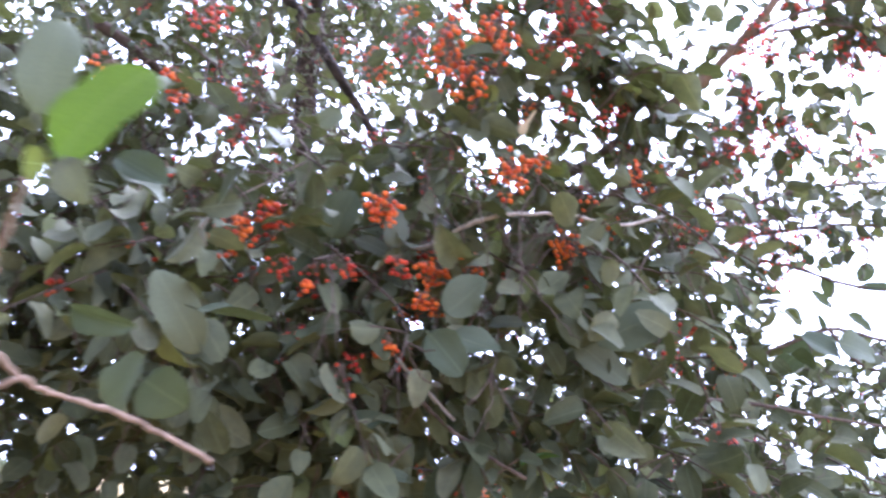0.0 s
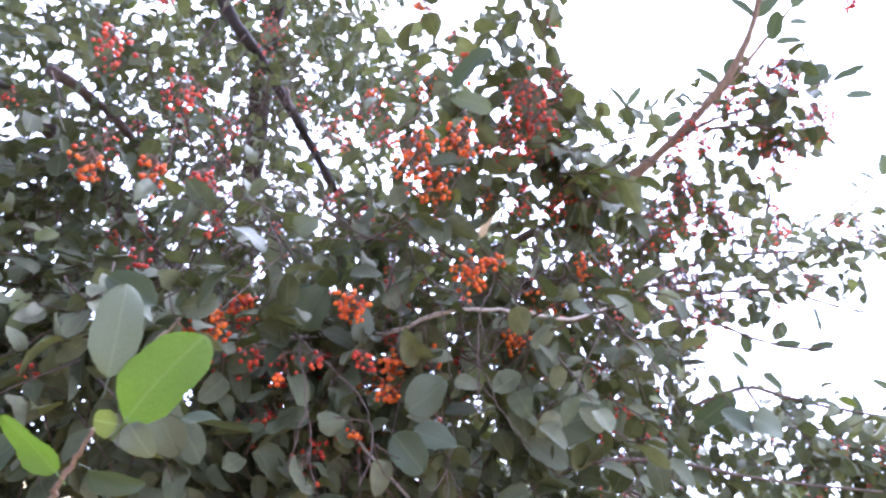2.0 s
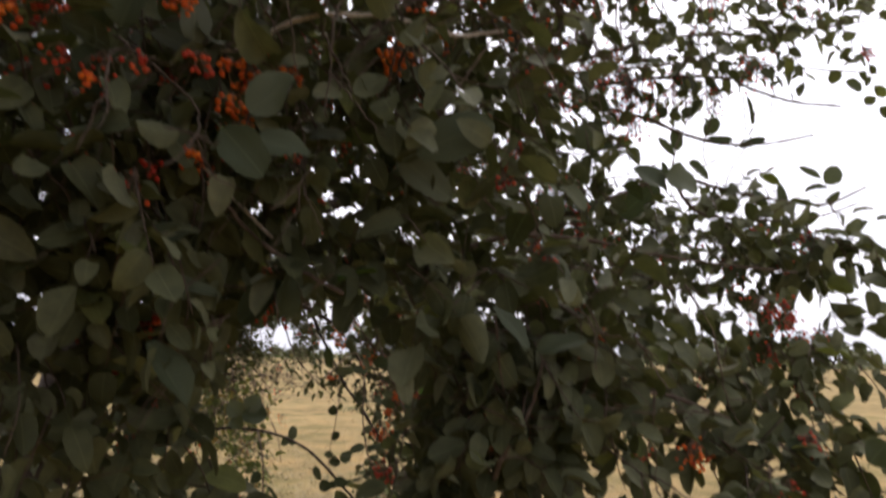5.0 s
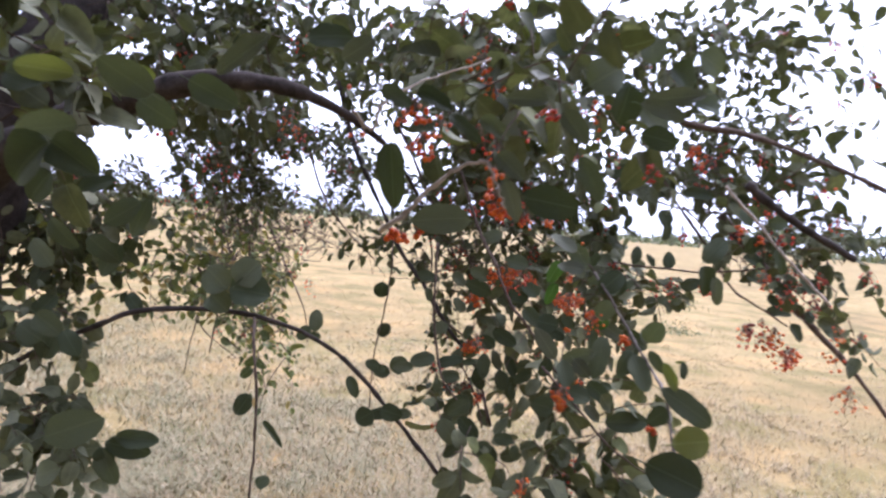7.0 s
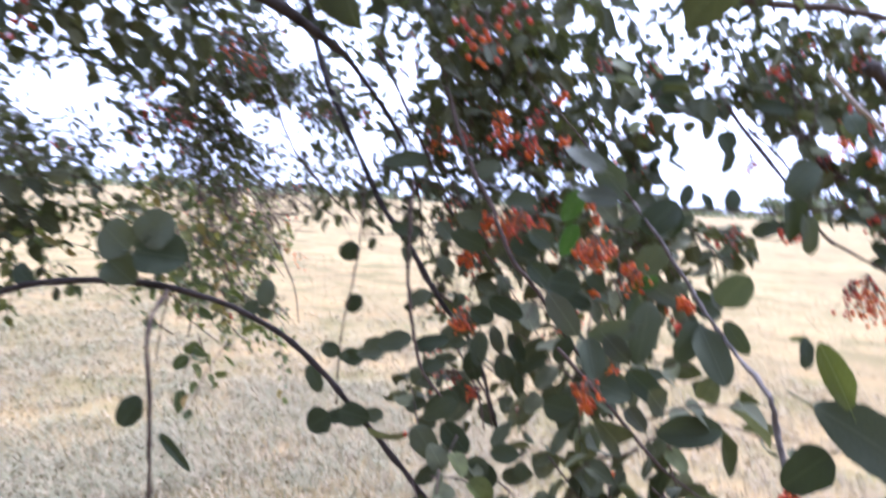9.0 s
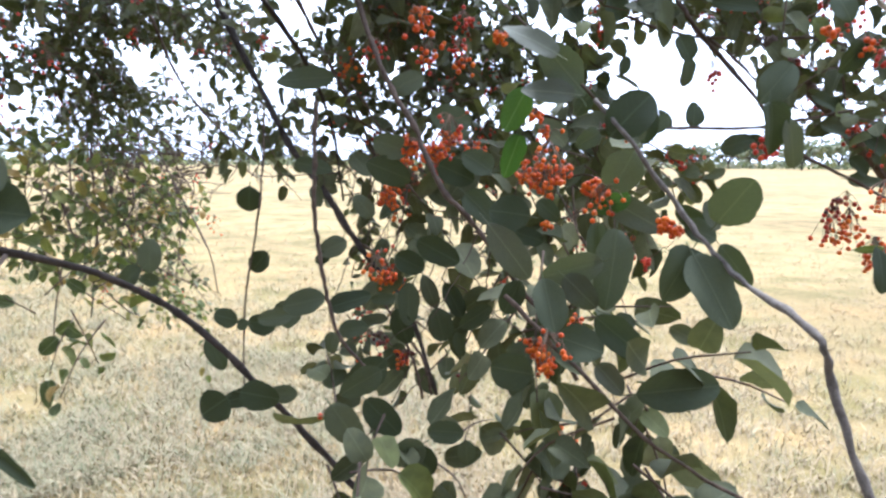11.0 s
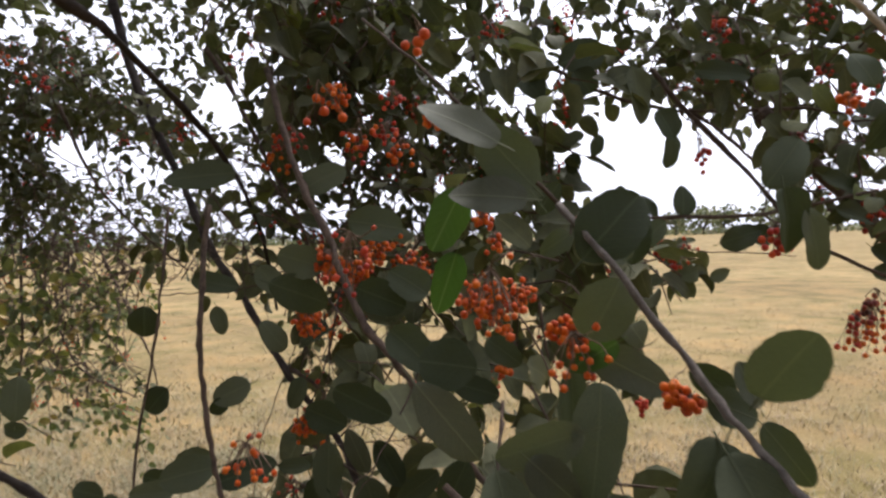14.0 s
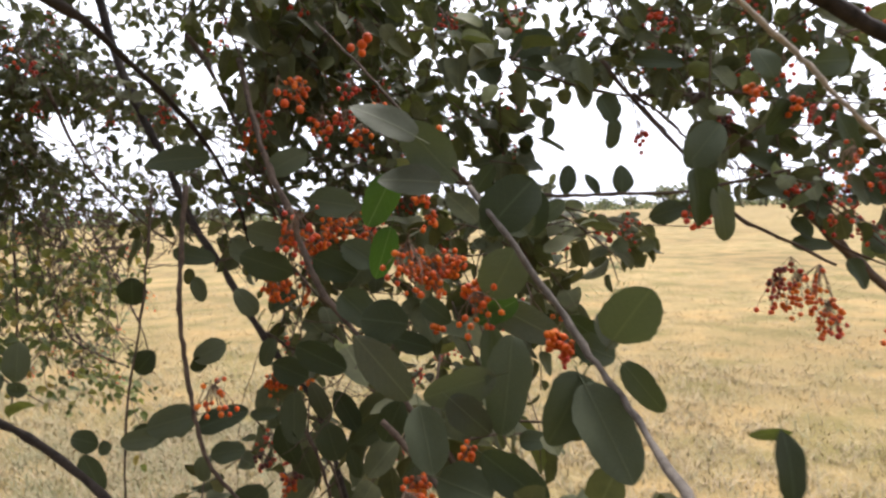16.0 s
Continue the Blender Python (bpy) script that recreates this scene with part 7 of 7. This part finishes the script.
def grass(count, near, reach, power, low, high, bare, left=-0.85, right=0.75):
    """Tufts of five bent blades, in patches."""
    for k in range(count):
        d = near + reach * grass_rng.uniform() ** power
        a = grass_rng.uniform(left, right)
        cx, cy = d * math.sin(a), 1.3 + d * math.cos(a)
        if noise.noise(Vector((cx * 0.8, cy * 0.8, 9))) + 0.5 * noise.noise(Vector((cx * 3, cy * 3, 4))) < grass_rng.uniform(bare, 0.35):
            continue
        z = ground_height(cx, cy)
        for b in range(5):
            w, h = grass_rng.uniform(0.001, 0.0026), grass_rng.uniform(low, high)
            t, lean = grass_rng.uniform(0, 2 * math.pi), grass_rng.uniform(0.3, 2.2)
            ox, oy = grass_rng.normal(0, 0.035, 2)
            dx, dy = math.cos(t), math.sin(t)
            n = len(gv)
            px, py = cx + ox, cy + oy
            gv.extend([(px - dy * w, py + dx * w, z - 0.004), (px + dy * w, py - dx * w, z - 0.004),
                       (px + dx * h * lean * 0.5 + dy * w, py + dy * h * lean * 0.5 - dx * w, z + h * 0.6), (px + dx * h * lean * 0.5 - dy * w, py + dy * h * lean * 0.5 + dx * w, z + h * 0.6),
                       (px + dx * h * lean, py + dy * h * lean, z + h * 0.8)])
            gf.extend([(n, n + 1, n + 2, n + 3), (n + 3, n + 2, n + 4)])


grass(34000, 1.6, 14.0, 2.0, 0.012, 0.05, -0.9)
grass(9000, 2.6, 4.2, 1.2, 0.03, 0.08, -0.9)
tagged(new("dead_grass", mesh_of("dead_grass", gv, gf, sm)), "short dead straw grass standing on the field", "grass", kind="stuff")

# a weedier, greener stretch on the tree's own side
wm, wmn, wml, wmb = material("weedy_grass")
which = wmn.new("ShaderNodeNewGeometry")
tone = ramp(wmn, [(0.0, (0.115, 0.11, 0.047)), (0.5, (0.165, 0.15, 0.064)), (0.8, (0.23, 0.185, 0.092)), (1.0, (0.3, 0.235, 0.125))])
wml.new(which.outputs["Random Per Island"], tone.inputs["Fac"])
wml.new(tone.outputs["Color"], wmb.inputs["Base Color"])
wmb.inputs["Roughness"].default_value = 0.8
gv, gf = [], []
grass(9000, 3.4, 7.0, 1.3, 0.03, 0.09, -0.9, -1.0, -0.25)
grass(5000, 3.4, 5.0, 1.3, 0.03, 0.08, -0.9, -1.0, 0.2)
grass(9000, 1.8, 3.5, 1.0, 0.02, 0.07, -0.9, -1.0, 0.05)
tagged(new("weedy_grass", mesh_of("weedy_grass", gv, gf, wm)), "sparse olive-green weedy grass on the dry field", "grass", kind="stuff")

# low dry weeds far out on the field
weed_m = leaf_material("weed_grey_green", [(0.0, (0.144, 0.156, 0.084)), (1.0, (0.24, 0.24, 0.132))], 0.0, 0.1, joined=True)
for x, y, s in ((2.55, 10.6, 0.13), (5.0, 11.6, 0.2), (4.6, 16.0, 0.15), (6.8, 15.5, 0.22), (0.4, 19.0, 0.2), (-3.0, 14.0, 0.18), (9.0, 21.0, 0.25)):
    store = ([], [], [], [])
    for k in range(110):
        off = rng.normal(0, 1, 3) * (s, s, s * 0.35)
        base = np.array((x, y, 0.01)) + (off[0], off[1], abs(off[2]))
        add_leaf(store, base, rng.normal(0, 0.6, 3) + (0, 0, 0.7), rng.normal(0, 1, 3), s * 0.3, s * 0.1)
    stalks, sf = [], []
    for k in range(9):
        a = rng.uniform(0, 6.28)
        tv, tf, _ = tube([(x, y, -0.01), (x + 0.5 * s * math.cos(a), y + 0.5 * s * math.sin(a), s * 0.4), (x + s * math.cos(a), y + s * math.sin(a), s * 0.7)], (0.003, 0.0015), 3)
        n = len(stalks)
        stalks += list(tv)
        sf += [tuple(i + n for i in g) for g in tf]
    weed = tagged(new("weed"), "low grey-green weed tuft on the dry field", "weed", "weeds on the field")
    weed.location = (x, y, 0)
    bpy.context.view_layer.update()
    child("stems", mesh_of("stems", np.array(stalks) - (x, y, 0), sf, stem_mat), weed)
    child("leaves", mesh_of("leaves", np.vstack(store[0]) - (x, y, 0), store[1], weed_m, np.vstack(store[2])), weed)

# ---- the hazy tree line beyond the field ----
# paler than near leaves: a little of the haze is put into the colour
wood_m = leaf_material("far_foliage", [(0.0, (0.099, 0.116, 0.066)), (0.6, (0.143, 0.154, 0.0935)), (1.0, (0.209, 0.198, 0.132))], 0.0, 0.2, joined=True)
far_rng = np.random.default_rng(5)


def far_tree(x, y, height, spread):
    t = tagged(new("far_tree"), "distant rounded green tree at the field's edge", "tree", "trees along the field's edge")
    t.location = (x, y, 0)
    bpy.context.view_layer.update()
    stem, sf = [], []
    for k in range(4):
        a = far_rng.uniform(0, 6.28)
        top = (spread * 0.5 * math.cos(a), spread * 0.5 * math.sin(a), height * far_rng.uniform(0.5, 0.8))
        tv, tf, _ = tube([(0, 0, -0.2), (0.1 * top[0], 0.1 * top[1], height * 0.25), top], (height * 0.03, height * 0.012), 5)
        n = len(stem)
        stem += list(tv)
        sf += [tuple(i + n for i in g) for g in tf]
    child("trunk", mesh_of("trunk", stem, sf, bark_mat), t)
    store = ([], [], [], [])
    for k in range(13):
        off = unit(far_rng.normal(0, 1, 3)) * far_rng.uniform(0.3, 1.0)
        c = np.array((off[0] * spread * 0.7, off[1] * spread * 0.7, height * (0.58 + 0.32 * off[2])))
        for j in range(16):
            p = c + far_rng.normal(0, 0.13, 3) * (spread, spread, height * 0.7)
            p[2] = max(p[2], 0.15 * height)
            add_leaf(store, p, far_rng.normal(0, 1, 3), far_rng.normal(0, 1, 3), height * far_rng.uniform(0.1, 0.18), height * 0.12)
    tagged(child("crown", mesh_of("crown", np.vstack(store[0]), store[1], wood_m, np.vstack(store[2])), t), kind="stuff")


for k in range(46):
    a = -0.95 + 1.95 * (k + far_rng.uniform(-0.3, 0.3)) / 46
    d = far_rng.uniform(170, 230)
    near = 1.0 + 0.9 * (a > 0.5) * far_rng.uniform(0.6, 1.3)
    h = far_rng.uniform(3.2, 5.6) * near
    far_tree(d * math.sin(a), d * math.cos(a), h, h * far_rng.uniform(0.7, 1.2))
# a low scrub strip ties them together
store = ([], [], [], [])
for k in range(5200):
    a, d = far_rng.uniform(-1.1, 1.15), far_rng.uniform(200, 240)
    add_leaf(store, np.array((d * math.sin(a), d * math.cos(a), far_rng.uniform(0, 2.4) * far_rng.uniform(0.4, 1))), far_rng.normal(0, 1, 3), far_rng.normal(0, 1, 3), far_rng.uniform(0.8, 1.8), far_rng.uniform(0.6, 1.2))
tagged(new("far_scrub", mesh_of("far_scrub", np.vstack(store[0]), store[1], wood_m, np.vstack(store[2]))), "hazy strip of far scrub along the horizon", "scrub", kind="stuff")
